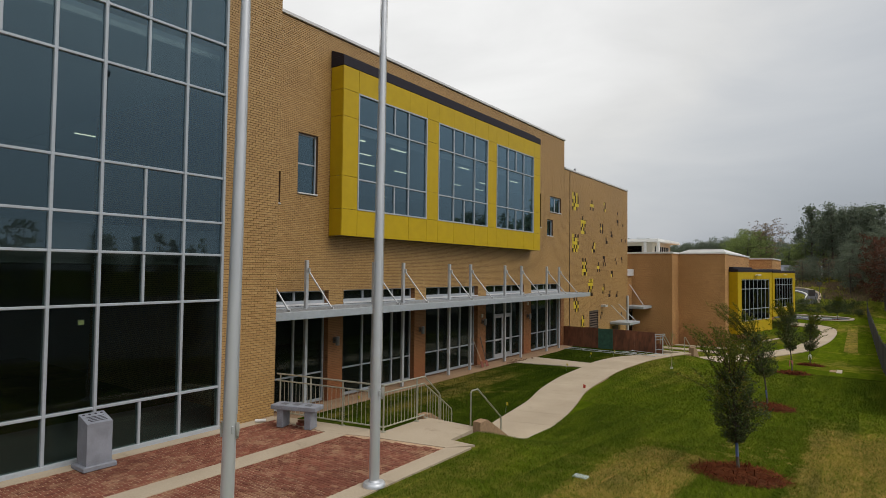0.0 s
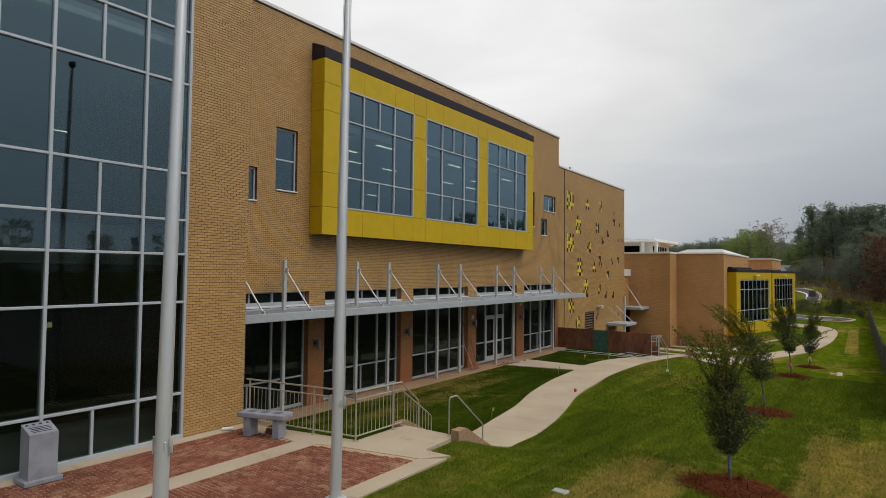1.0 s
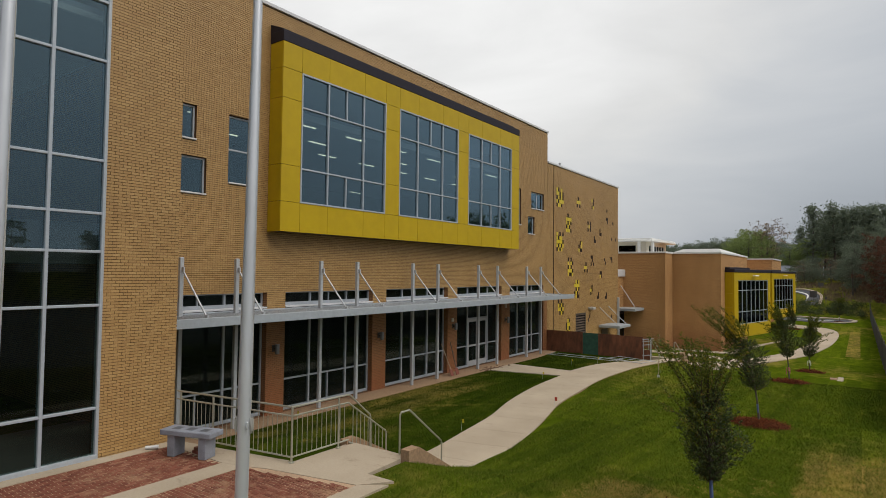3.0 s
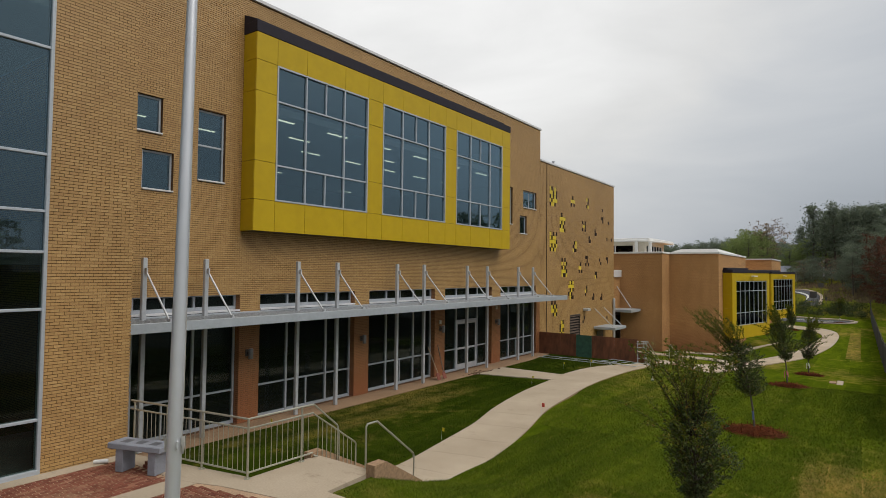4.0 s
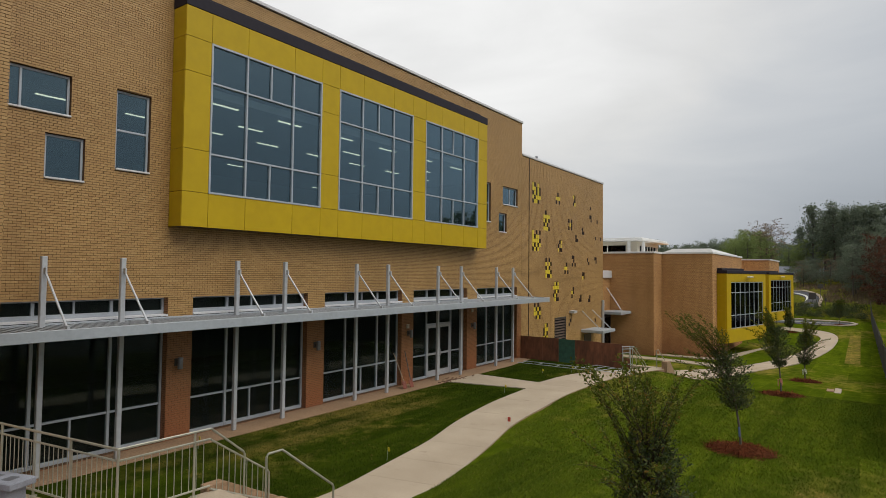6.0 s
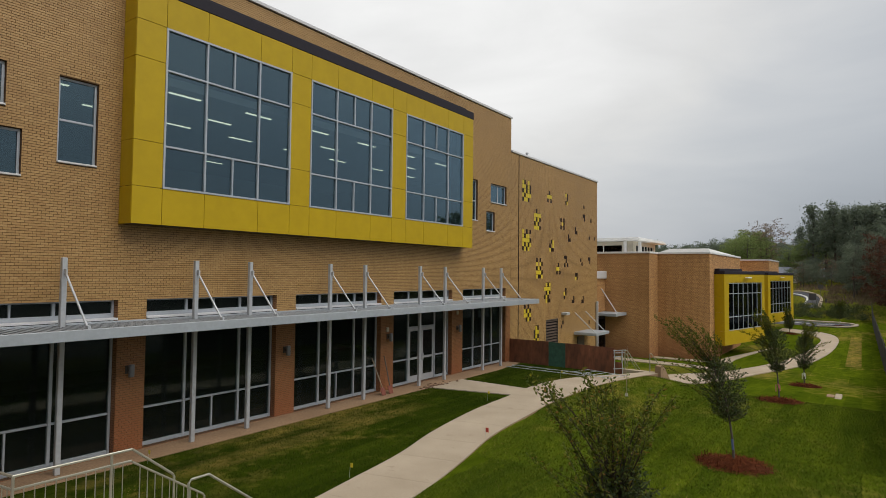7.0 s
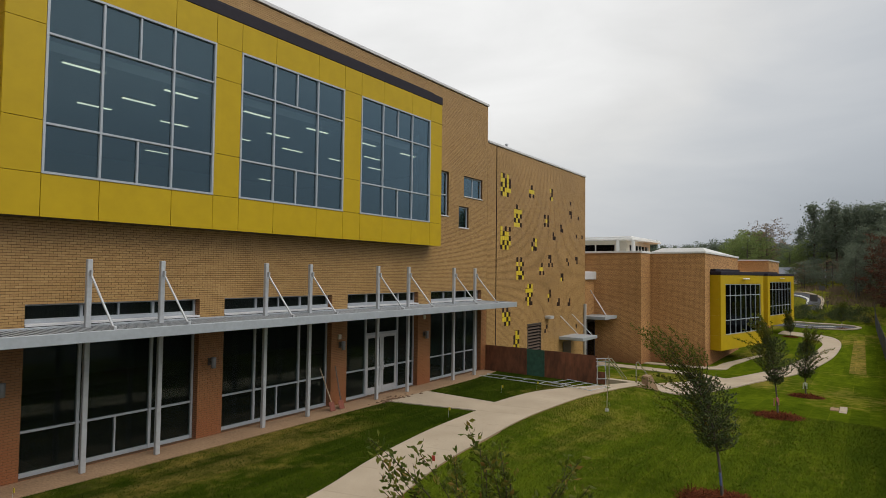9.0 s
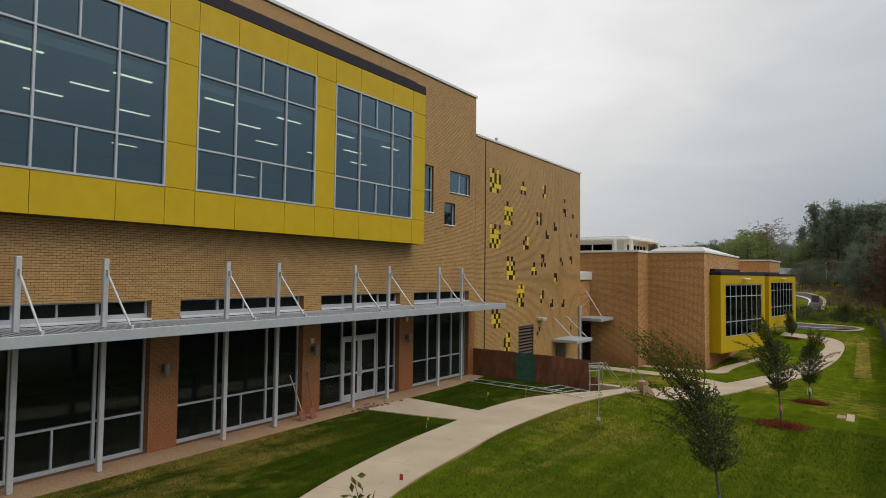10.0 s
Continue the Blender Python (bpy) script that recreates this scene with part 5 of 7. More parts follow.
def young_tree(x, y, z, clear, dense, plume, width, seed, twigs_n, lsize, lean=(0, 0), tag="white", shoots=26, spread=1.0):
    """A staked young tree: bare stem, a dense egg of leaves, and a plume of thin shoots above it that leans over."""
    rng = random.Random(seed)
    t = thing("young_tree", (x, y, z), "slender young tree with small dark leaves in a mulch ring", "tree", "newly planted trees")
    top = clear + dense
    trunk, twigs = Shape(), Shape()
    pts, rad = [], []
    for i in range(9):
        u = i / 8
        pts.append((x + 0.25 * lean[0] * u * u + 0.03 * math.sin(3 * u + seed), y + 0.25 * lean[1] * u * u + 0.03 * math.cos(4 * u + seed), z - 0.03 + u * top))
        rad.append(0.027 * (1 - u) ** 0.8 + 0.006)
    trunk.tube(pts, rad, 9)

    def stem(h):
        k = min(int(h / top * 8), 7)
        return Vector(pts[k]).lerp(Vector(pts[k + 1]), h / top * 8 - k)

    def girth(u):                                      # half width of the dense egg, fullest a third of the way up
        return width * max(0.05, math.sin(math.pi * min(1.0, 0.07 + 0.80 * u ** 0.9))) ** 0.85

    v, f, tv, tf = [], [], [], []
    for i in range(30):                                # ascending limbs
        u = (i / 30) ** 1.1 * 0.9
        p0 = stem(clear + u * dense * 0.85)
        ang = i * 2.4 + rng.uniform(-0.5, 0.5)
        r = girth(min(1, u + 0.25)) * rng.uniform(0.7, 1.0)
        e = p0 + Vector((math.cos(ang) * r, math.sin(ang) * r, dense * rng.uniform(0.16, 0.36)))
        limb = [p0.lerp(e, q / 5) + Vector((0, 0, -0.05 * math.sin(math.pi * q / 5))) + Vector([rng.uniform(-0.02, 0.02) for _ in range(3)]) for q in range(6)]
        trunk.tube(limb, [0.012 * (1 - 0.8 * q / 5) for q in range(6)], 5)
    lobes = [(rng.uniform(0, 6.28), rng.uniform(0.05, 0.9), rng.uniform(0.45, 1.55)) for _ in range(14)]
    for i in range(twigs_n):                           # leafy twigs, thicker in some lobes than in others
        u = rng.random()
        a = rng.uniform(0, 2 * math.pi)
        k = 1.0
        for la, lu, ls in lobes:
            near = math.exp(-((math.remainder(a - la, 2 * math.pi)) / 0.6) ** 2 - ((u - lu) / 0.16) ** 2)
            k += (ls - 1.0) * near
        r = girth(u) * k * math.sqrt(rng.random()) * rng.uniform(0.75, 1.06)
        o = stem(clear + u * dense * 0.97) + Vector((r * math.cos(a), r * math.sin(a), 0))
        td = Vector((math.cos(a) * 0.8 + rng.gauss(0, 0.5), math.sin(a) * 0.8 + rng.gauss(0, 0.5), rng.uniform(0.1, 1.6))).normalized()
        ln = rng.uniform(0.08, 0.20)
        twigs.tube([o - td * 0.10, o + td * ln], [0.003, 0.0015], 3, caps=False)
        for j in range(7):
            ld = td + Vector((rng.gauss(0, 0.8), rng.gauss(0, 0.8), rng.gauss(-0.15, 0.7)))
            leaf(v, f, o + td * ln * (j + 0.5) / 7, ld, lsize * rng.uniform(0.7, 1.25), rng)
    for i in range(shoots):                            # thin shoots
        u = rng.uniform(0.35, 0.98) if i % 4 else rng.uniform(0.05, 0.5)
        p0 = stem(clear + u * dense)
        ang = rng.uniform(0, 2 * math.pi)
        high = plume * rng.uniform(0.45, 1.0) + (1 - u) * dense * 0.75
        away = rng.uniform(0.2, 1.0) * width * (0.9 if i % 4 else 1.5) * spread
        w = rng.uniform(0.35, 1.0) * high / (plume + 0.2)
        e = p0 + Vector((math.cos(ang) * away + lean[0] * w, math.sin(ang) * away + lean[1] * w, high if i % 4 else high * 0.5))
        bow = Vector((rng.gauss(0, 0.06), rng.gauss(0, 0.06), 0.10 * high))
        shoot = [p0.lerp(e, q / 7) + bow * math.sin(math.pi * q / 7) for q in range(8)]
        twigs.tube(shoot, [0.0075 * (1 - 0.8 * q / 7) for q in range(8)], 4)
        d = (e - p0).normalized()
        for q in range(int(26 + 42 * (e - p0).length)):
            w = min(0.999, 0.22 + 0.78 * rng.random() ** 0.85) * 7
            j = min(int(w), 6)
            h = shoot[j].lerp(shoot[j + 1], w - j) + Vector([rng.gauss(0, 0.022) for _ in range(3)])
            leaf(tv, tf, h, d * 0.7 + Vector((rng.gauss(0, 0.9), rng.gauss(0, 0.9), rng.gauss(0, 0.7))), lsize * rng.uniform(0.75, 1.25), rng)
    part("trunk", trunk, M_BARK, t)
    part("branchwork", twigs, M_TWIG, t)
    c = Shape()
    c.v, c.f = v, f
    part("crown", c, M_LEAF, t)
    c = Shape()
    c.v, c.f = tv, tf
    part("shoot_leaves", c, M_LEAF_TOP, t, "thin olive-green leaves on the long shoots")
    if tag == "blue":
        bm = Shape().tube([(pts[1][0] - 0.005, pts[1][1] - 0.005, z + 0.30), (pts[2][0], pts[2][1] - 0.004, z + 0.56)], 0.0275, 10)
    else:
        bm = Shape().tube([(*pts[1][:2], z + 0.48), (*pts[2][:2], z + 0.66)], 0.031, 10).box(pts[2][0] - 0.09, pts[2][0] - 0.06, pts[2][1] - 0.05, pts[2][1] - 0.04, z + 0.34, z + 0.62).box(pts[2][0] + 0.05, pts[2][0] + 0.08, pts[2][1] - 0.05, pts[2][1] - 0.04, z + 0.38, z + 0.62)
    part("trunk_wrap", bm, {"blue": M_BLUE, "pink": M_PINK}.get(tag, M_WHITE), t, {"blue": "blue plastic trunk guard", "pink": "pink ribbon tied round the stem"}.get(tag, "white trunk tag"))
    # pine-straw ring, a low uneven mound with straws on it
    rx, ry = x + 0.06, y - 0.28
    m = thing("mulch_ring", (rx, ry, z), "reddish-brown pine straw ring round a young tree", "mulch", "mulch rings")
    s = Shape()
    R, nr, na = (0.74 if y < 36 else 0.64) * rng.uniform(0.95, 1.05), 6, 34
    ring = [1 + 0.13 * math.sin(2 * a * 2 * math.pi / na + seed) + rng.uniform(-0.09, 0.09) for a in range(na)]
    for r in range(nr + 1):
        for a in range(na):
            w = 2 * math.pi * a / na
            q = R * ring[a] * r / nr
            px, py = rx + q * math.cos(w), ry + q * math.sin(w)
            h = 0.085 * math.sin(math.pi * (0.30 + 0.70 * r / nr)) ** 0.8 + rng.uniform(-0.02, 0.03) * (r < nr) - 0.02 * (r == nr) if r else 0.03
            s.v.append((px, py, ground_z(px, py) + h))
    s.f = [(r * na + a, (r + 1) * na + a, (r + 1) * na + (a + 1) % na, r * na + (a + 1) % na) for r in range(nr) for a in range(na)]
    s.smooth = True
    part("mound", s, M_MULCH, m)
    q = Shape()
    for i in range(900):
        w, r = rng.uniform(0, 2 * math.pi), R * 1.12 * math.sqrt(rng.random())
        px, py = rx + r * math.cos(w), ry + r * math.sin(w)
        h = ground_z(px, py) + 0.085 * math.sin(math.pi * min(1.0, 0.30 + 0.70 * r / R)) ** 0.8 + 0.008
        d = Vector((rng.gauss(0, 1), rng.gauss(0, 1), rng.gauss(0.1, 0.25))).normalized() * 0.14
        sd = d.cross(Vector((0, 0, 1))).normalized() * 0.006
        o = Vector((px, py, h + rng.uniform(0, 0.025)))
        q.add([tuple(o - d - sd), tuple(o - d + sd), tuple(o + d + sd), tuple(o + d - sd)], [(0, 1, 2, 3)])
    part("straw", q, M_STRAW, m)
    return t


M_BLUE = plain("blue_plastic", (0.09, 0.13, 0.27), 0.5, vary=0.1)
M_STRAW = leaf_mat("pine_straw", ((0, (0.045, 0.013, 0.007)), (0.6, (0.105, 0.031, 0.015)), (1, (0.20, 0.068, 0.028))), 0.0)
M_PINK = plain("pink_ribbon", (0.52, 0.16, 0.17), 0.6, vary=0.1)
for x, y, *shape in ((-1.93, 12.72, 0.60, 1.35, 1.00, 0.45, 3, 800, 0.052, (-0.30, 0.10), "blue", 62, 1.9),
                     (-2.57, 22.75, 1.02, 1.45, 1.15, 0.50, 8, 640, 0.056, (-1.45, 0.1), "blue", 40),
                     (-2.68, 33.6, 1.12, 1.65, 0.95, 0.52, 15, 640, 0.062, (-0.75, 0.0), "pink", 34),
                     (-2.37, 41.4, 0.88, 1.60, 0.90, 0.48, 21, 560, 0.066, (0.45, 0.0), "white", 32),
                     (-6.2, 78.5, 0.5, 1.60, 0.80, 0.55, 27, 420, 0.095, (-0.3, 0.0), "white", 22),
                     (-2.25, 95.7, 0.95, 1.7, 0.8, 0.75, 33, 420, 0.11, (0.2, 0.0), "white", 20)):
    young_tree(x, y, ground_z(x, y), *shape)


def sapling(x, y, z):
    rng = random.Random(5)
    t = thing("sapling", (x, y, z), "thin staked sapling with a few drying leaves", "tree")
    part("stem", Shape().tube([(x, y, z - 0.02), (x + 0.02, y, z + 0.9), (x + 0.05, y + 0.02, z + 1.9)], [0.014, 0.011, 0.005], 7).tube([(x + 0.02, y, z + 1.1), (x - 0.12, y + 0.1, z + 1.5)], [0.006, 0.003], 5), M_LUMBER, t)
    v, f = [], []
    for i in range(70):
        h = rng.choice((0.35, 0.75, 1.25, 1.55, 1.62, 1.66))
        leaf(v, f, Vector((x + 0.03 + rng.gauss(0, 0.06), y + rng.gauss(0, 0.06), z + h + rng.gauss(0, 0.09))), Vector((rng.gauss(0, 1), rng.gauss(0, 1), rng.gauss(0, 0.8))), 0.07, rng)
    c = Shape()
    c.v, c.f = v, f
    part("leaves", c, M_PALE, t)
    part("label_tag", Shape().box(x - 0.05, x + 0.06, y - 0.01, y + 0.01, z + 0.0, z + 0.12, 0.004), M_WHITE, t, "white nursery tag")


sapling(-7.2, 28.9, ground_z(-7.2, 28.9))


# ---------------------------------------------------------------- woods round the school
def wood_tree(seed, h, kind):
    """Meshes of one tall tree: a trunk with limbs and a crown of many leaf clumps with gaps."""
    rng = random.Random(seed)
    tr, v, f = Shape(), [], []
    tr.tube([(0, 0, -1), (0.15, 0.1, h * 0.35), (-0.1, 0.2, h * 0.7), (0.1, 0, h * 0.97)], [0.30, 0.24, 0.16, 0.03], 8)
    pine = kind == "pine"
    n = 26 if pine else 30
    for i in range(n):
        u = (0.36 + 0.62 * (i / n) ** 0.9) if pine else (0.14 + 0.82 * i / n)
        ang = i * 2.4 + rng.uniform(-0.6, 0.6)
        span = h * (0.17 if pine else 0.27) * (1.15 - (u if pine else abs(u - 0.45))) * rng.uniform(0.6, 1.2)
        d = Vector((math.cos(ang), math.sin(ang), rng.uniform(0.05, 0.55)))
        p = Vector((0, 0, h * u))
        e = p + d * span
        tr.tube([p, p.lerp(e, 0.6) + Vector((0, 0, -0.2)), e], [0.08, 0.05, 0.02], 5)
        for c in range(3 if pine else 4):
            q = p.lerp(e, 0.45 + 0.25 * c) + Vector((rng.gauss(0, 0.5), rng.gauss(0, 0.5), rng.gauss(0.1, 0.4)))
            R = h * rng.uniform(0.035, 0.065)
            for k in range(11 if kind == "thin" else 38):
                o = q + Vector((rng.gauss(0, 0.6), rng.gauss(0, 0.6), rng.gauss(0, 0.42))) * R
                s = rng.uniform(0.13, 0.29) * (h / 18)
                a = Vector((rng.gauss(0, 1), rng.gauss(0, 1), rng.gauss(0, 0.7))).normalized() * s
                b = a.cross(Vector((rng.gauss(0, 1), rng.gauss(0, 1), rng.gauss(0, 1)))).normalized() * s * 0.6
                j = len(v)
                v += [tuple(o - a), tuple(o + b), tuple(o + a), tuple(o - b)]
                f.append((j, j + 1, j + 2, j + 3))
    c = Shape()
    c.v, c.f = v, f
    return tr, c


WOODS = {}
for kind, mat, lab in (("pine", M_PINE_HAZED, "tall dark pine"), ("oak", M_PINE_HAZED, "broad dark green tree"), ("pale", M_PALE, "pale green broadleaf tree"), ("rust", M_RUST, "reddish autumn tree"), ("thin", M_THIN, "thin brownish tree, half bare,")):
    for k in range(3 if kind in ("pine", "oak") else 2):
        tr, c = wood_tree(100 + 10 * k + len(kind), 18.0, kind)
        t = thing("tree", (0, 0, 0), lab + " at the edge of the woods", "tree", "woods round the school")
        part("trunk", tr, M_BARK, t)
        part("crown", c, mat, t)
        WOODS.setdefault(kind, []).append([t, False])


def plant(kind, x, y, h, turn):
    slot = WOODS[kind][int(turn * 7) % len(WOODS[kind])]
    m = Matrix.Translation((x, y, ground_z(x, y))) @ Matrix.Rotation(turn, 4, "Z")
    s = h / 18.0
    if not slot[1]:
        slot[1] = True
        slot[0].matrix_basis = m
        slot[0].scale = (s, s, s)
        return
    o = copy_thing(slot[0], m)
    o.scale = (s, s, s)


def ray_x(slope, y):
    """Across the plan from the end of the walk: slope metres sideways for each metre ahead."""
    return -0.4 + slope * (y - 11.0)


rng = random.Random(11)
for sl, y, h in ((-0.055, 146, 15.6), (-0.040, 152, 14.5), (-0.072, 158, 12.0), (-0.028, 149, 15.8), (-0.014, 146, 14.6), (-0.004, 143, 14.6), (0.008, 147, 14.8), (0.020, 144, 14.8), (0.032, 149, 15.5), (-0.020, 160, 14.6), (0.002, 163, 15.2), (0.018, 165, 16)):
    plant("pine", ray_x(sl, y), y, h, sl * 91 + 3)      # tall pines on the bank beyond the drive
for i in range(30):
    y = rng.uniform(165, 205)
    plant(rng.choice(("pine", "pine", "oak")), ray_x(rng.uniform(-0.05, 0.09), y), y, rng.uniform(11, 15), rng.uniform(0, 6.28))
for i in range(16):                                   # lower trees that close the gaps between the trunks
    y = rng.uniform(150, 175)
    plant(rng.choice(("oak", "pale", "oak")), ray_x(rng.uniform(-0.092, -0.05), y), y, rng.uniform(6, 9), rng.uniform(0, 6.28))
for i in range(60):                                   # undergrowth at the foot of the pines
    y = rng.uniform(132, 150)
    plant(rng.choice(("oak", "oak", "oak", "thin", "pale")), ray_x(rng.uniform(-0.088, 0.07), y), y, rng.uniform(2.5, 5.5), rng.uniform(0, 6.28))
for i in range(26):                                   # darker trees along the fence
    y = rng.uniform(112, 138)
    plant(rng.choice(("oak", "oak", "pine", "oak")), ray_x(rng.uniform(-0.008, 0.11), y), y, rng.uniform(7, 11), rng.uniform(0, 6.28))
for x, y, h in ((3.4, 108, 9.5), (5.6, 112, 11), (2.6, 118, 10), (7.5, 104, 10)):
    plant("rust", x, y, h, x)
for i in range(30):                                   # the wood goes on beyond the view
    y = rng.uniform(125, 215)
    plant(rng.choice(("oak", "pine")), y * rng.uniform(0.09, 0.17), y, rng.uniform(10, 15), rng.uniform(0, 6.28))
for sl, y, h in ((-0.165, 205, 15.5), (-0.155, 190, 15.6), (-0.146, 200, 17.2), (-0.138, 186, 16.2), (-0.131, 196, 16.8), (-0.124, 185, 14.0), (-0.160, 180, 13.0), (-0.142, 178, 14.0)):
    plant("pale", ray_x(sl, y), y, h, sl * 77)           # paler trees behind the wing
for sl, y, h in ((-0.117, 186, 17.2), (-0.111, 190, 16.8), (-0.124, 196, 16.0)):
    plant("thin", ray_x(sl, y), y, h, sl * 60)
for i in range(16):
    y = rng.uniform(205, 240)
    plant(rng.choice(("oak", "pale")), ray_x(rng.uniform(-0.18, -0.085), y), y, rng.uniform(10.5, 13.5), rng.uniform(0, 6.28))
for i in range(60):                                   # distant wood
    y = rng.uniform(300, 350)
    plant(rng.choice(("oak", "pine", "oak")), ray_x(rng.uniform(-0.33, -0.165), y), y, rng.uniform(18, 24.5), rng.uniform(0, 6.28))


def wood_mass(spots, per_clump):
    """A far wood as one mass: (x, y, height) of each tree."""
    crowns, trunks = Shape(), Shape()
    for x, y, h in spots:
        g = ground_z(x, y)
        trunks.tube([(x, y, g - 1), (x + 0.2, y, g + h * 0.95)], [0.28, 0.05], 5)
        tall = rng.random() < 0.6
        for c in range(34):
            u = rng.uniform(0.40 if tall else 0.12, 0.99)
            r = h * (0.16 if tall else 0.26) * math.sqrt(max(0.03, 1 - u) if tall else max(0.04, u * (1 - u) * 3)) * math.sqrt(rng.random())
            a = rng.uniform(0, 2 * math.pi)
            o = Vector((x + r * math.cos(a), y + r * math.sin(a), g + h * u))
            for k in range(per_clump):
                q = o + Vector((rng.gauss(0, 0.6), rng.gauss(0, 0.6), rng.gauss(0, 0.42))) * h * 0.055
                d = Vector((rng.gauss(0, 1), rng.gauss(0, 1), rng.gauss(0, 0.7))).normalized() * rng.uniform(0.3, 0.6)
                e = d.cross(Vector((rng.gauss(0, 1), rng.gauss(0, 1), rng.gauss(0, 1)))).normalized() * 0.32
                crowns.add([tuple(q - d), tuple(q + e), tuple(q + d), tuple(q - e)], [(0, 1, 2, 3)])
    mass = tagged(part("woods", crowns, M_PINE_HAZED), "dark wood of pines and broad trees across the car park", "woods", kind="stuff")
    part("trunks", trunks, M_BARK, mass)


spots = [(rng.uniform(112, 160), rng.uniform(-70, 330), rng.uniform(11, 17)) for i in range(130)]       # across the car park
for i in range(110):                                  # beyond its far end
    x = rng.uniform(18, 125)
    spots.append((x, rng.uniform(114, 146), rng.uniform(17, 21.5) if x < 52 else rng.uniform(10, 14.5)))
wood_mass(spots, 8)


def far_house():
    """A low house among the trees on the bank."""
    x0, x1, y, g = -15.2, -8.6, 148.0, ground_z(-12, 148.0)
    t = thing("house", ((x0 + x1) / 2, y, g), "low grey house with a shallow roof among the trees", "house")
    part("wall", Shape().box(x0, x1, y, y + 6, g - 1.5, 5.2), M_BEIGE, t)
    part("roof", Shape().add([(x0 - 0.4, y - 0.4, 5.1), (x1 + 0.4, y - 0.4, 5.1), (x1 + 0.4, y + 6.4, 5.1), (x0 - 0.4, y + 6.4, 5.1), (x0 - 0.4, y + 3, 6.5), (x1 + 0.4, y + 3, 6.5)],
                             [(0, 1, 5, 4), (2, 3, 4, 5), (0, 4, 3), (1, 2, 5), (3, 2, 1, 0)]), M_GRANITE, t, "grey shingled roof")
    for x in (x0 + 0.8, x0 + 2.8, x1 - 1.8):
        w = part("window", Shape().box(x - 0.06, x + 1.06, y - 0.04, y - 0.001, 3.7, 4.8), M_WHITE, t)
        part("pane", Shape().box(x, x + 1.0, y - 0.06, y - 0.041, 3.76, 4.74), M_GLASS_FAR, w)


far_house()

# scrub on the bank between the two drives
s = Shape()
for i in range(150):
    x, y = rng.uniform(-10.5, 0.8), rng.uniform(102.5, 110.0)
    R = rng.uniform(0.35, 0.8)
    g = ground_z(x, y)
    for k in range(70):
        o = Vector((x, y, g + 0.45 * R)) + Vector((rng.gauss(0, 0.5), rng.gauss(0, 0.5), abs(rng.gauss(0, 0.55)))) * R
        a = Vector((rng.gauss(0, 1), rng.gauss(0, 1), rng.gauss(0, 1))).normalized() * rng.uniform(0.05, 0.11)
        b = a.cross(Vector((rng.gauss(0, 1), rng.gauss(0, 1), rng.gauss(0, 1)))).normalized() * 0.05
        s.add([tuple(o - a), tuple(o + b), tuple(o + a), tuple(o - b)], [(0, 1, 2, 3)])
tagged(part("scrub", s, M_SCRUB), "dark green scrub on the bank between the drives", "scrub", kind="stuff")


s = Shape()                                            # dry weeds higher up the bank
for i in range(260):
    x, y = rng.uniform(-9.0, 3.5), rng.uniform(113, 136)
    if -9.5 < x < -4.6 and y < 127:
        continue
    g = ground_z(x, y)
    for k in range(22):
        o = Vector((x + rng.gauss(0, 0.45), y + rng.gauss(0, 0.45), g - 0.05))
        d = Vector((rng.gauss(0, 0.25), rng.gauss(0, 0.25), 1)) * rng.uniform(0.25, 0.7)
        w = Vector((rng.gauss(0, 1), rng.gauss(0, 1), 0)).normalized() * 0.05
        s.add([tuple(o - w), tuple(o + w), tuple(o + d)], [(0, 1, 2)])
tagged(part("weeds", s, M_THIN), "brownish dry weeds on the grassy bank", "weeds", kind="stuff")


def road_sign(x, y, h, w, ph, label):
    z = ground_z(x, y)
    t = thing("road_sign", (x, y, z), label, "road sign", "signs along the drive")
    part("post", Shape().tube([(x, y, z - 0.05), (x, y, z + h)], 0.035, 8), M_DARKMETAL, t)
    part("plate", Shape().box(x - w / 2, x + w / 2, y - 0.06, y - 0.04, z + h - ph, z + h, 0.01), M_DARKMETAL, t)


road_sign(-5.2, 116.5, 2.4, 0.75, 0.6, "dark sign plate on a thin post beside the curving drive")
road_sign(-6.0, 111.5, 1.75, 0.95, 1.0, "dark double sign plate on a post beside the curving drive")
road_sign(-4.3, 111.0, 1.1, 0.3, 0.4, "small dark sign on a short post")

# ---------------------------------------------------------------- roads and walks far off
def draped(name, left, right, mat, label, category, lift=0.02, n=50):
    return setting(name, strip(spline(left, n), spline(right, n), lambda x, y: ground_z(x, y) + lift, 0.1), mat, label, category)


draped("pavement_far", [(-9.6, 36.5), (-8.0, 41.0), (-5.9, 46.5), (-4.4, 53.0), (-3.55, 61.0), (-3.15, 68.5), (-3.2, 73.5), (-3.9, 77.0), (-5.2, 79.5), (-7.5, 81.0)],
       [(-8.4, 36.0), (-6.3, 37.2), (-5.0, 43.5), (-3.2, 51.0), (-2.1, 60.0), (-1.75, 69.0), (-1.9, 76.0), (-2.7, 81.0), (-4.4, 84.0), (-7.5, 85.5)], M_CONC, "curving pale concrete footpath towards the drive", "footpath", 0.05)
draped("pavement_wing", [(-16, 47.2), (-11.0, 47.0), (-8.2, 46.6), (-6.3, 45.2)], [(-16, 45.8), (-11.0, 45.6), (-8.2, 45.2), (-6.5, 44.0)], M_CONC, "pale concrete walk along the wing", "footpath", 0.04)
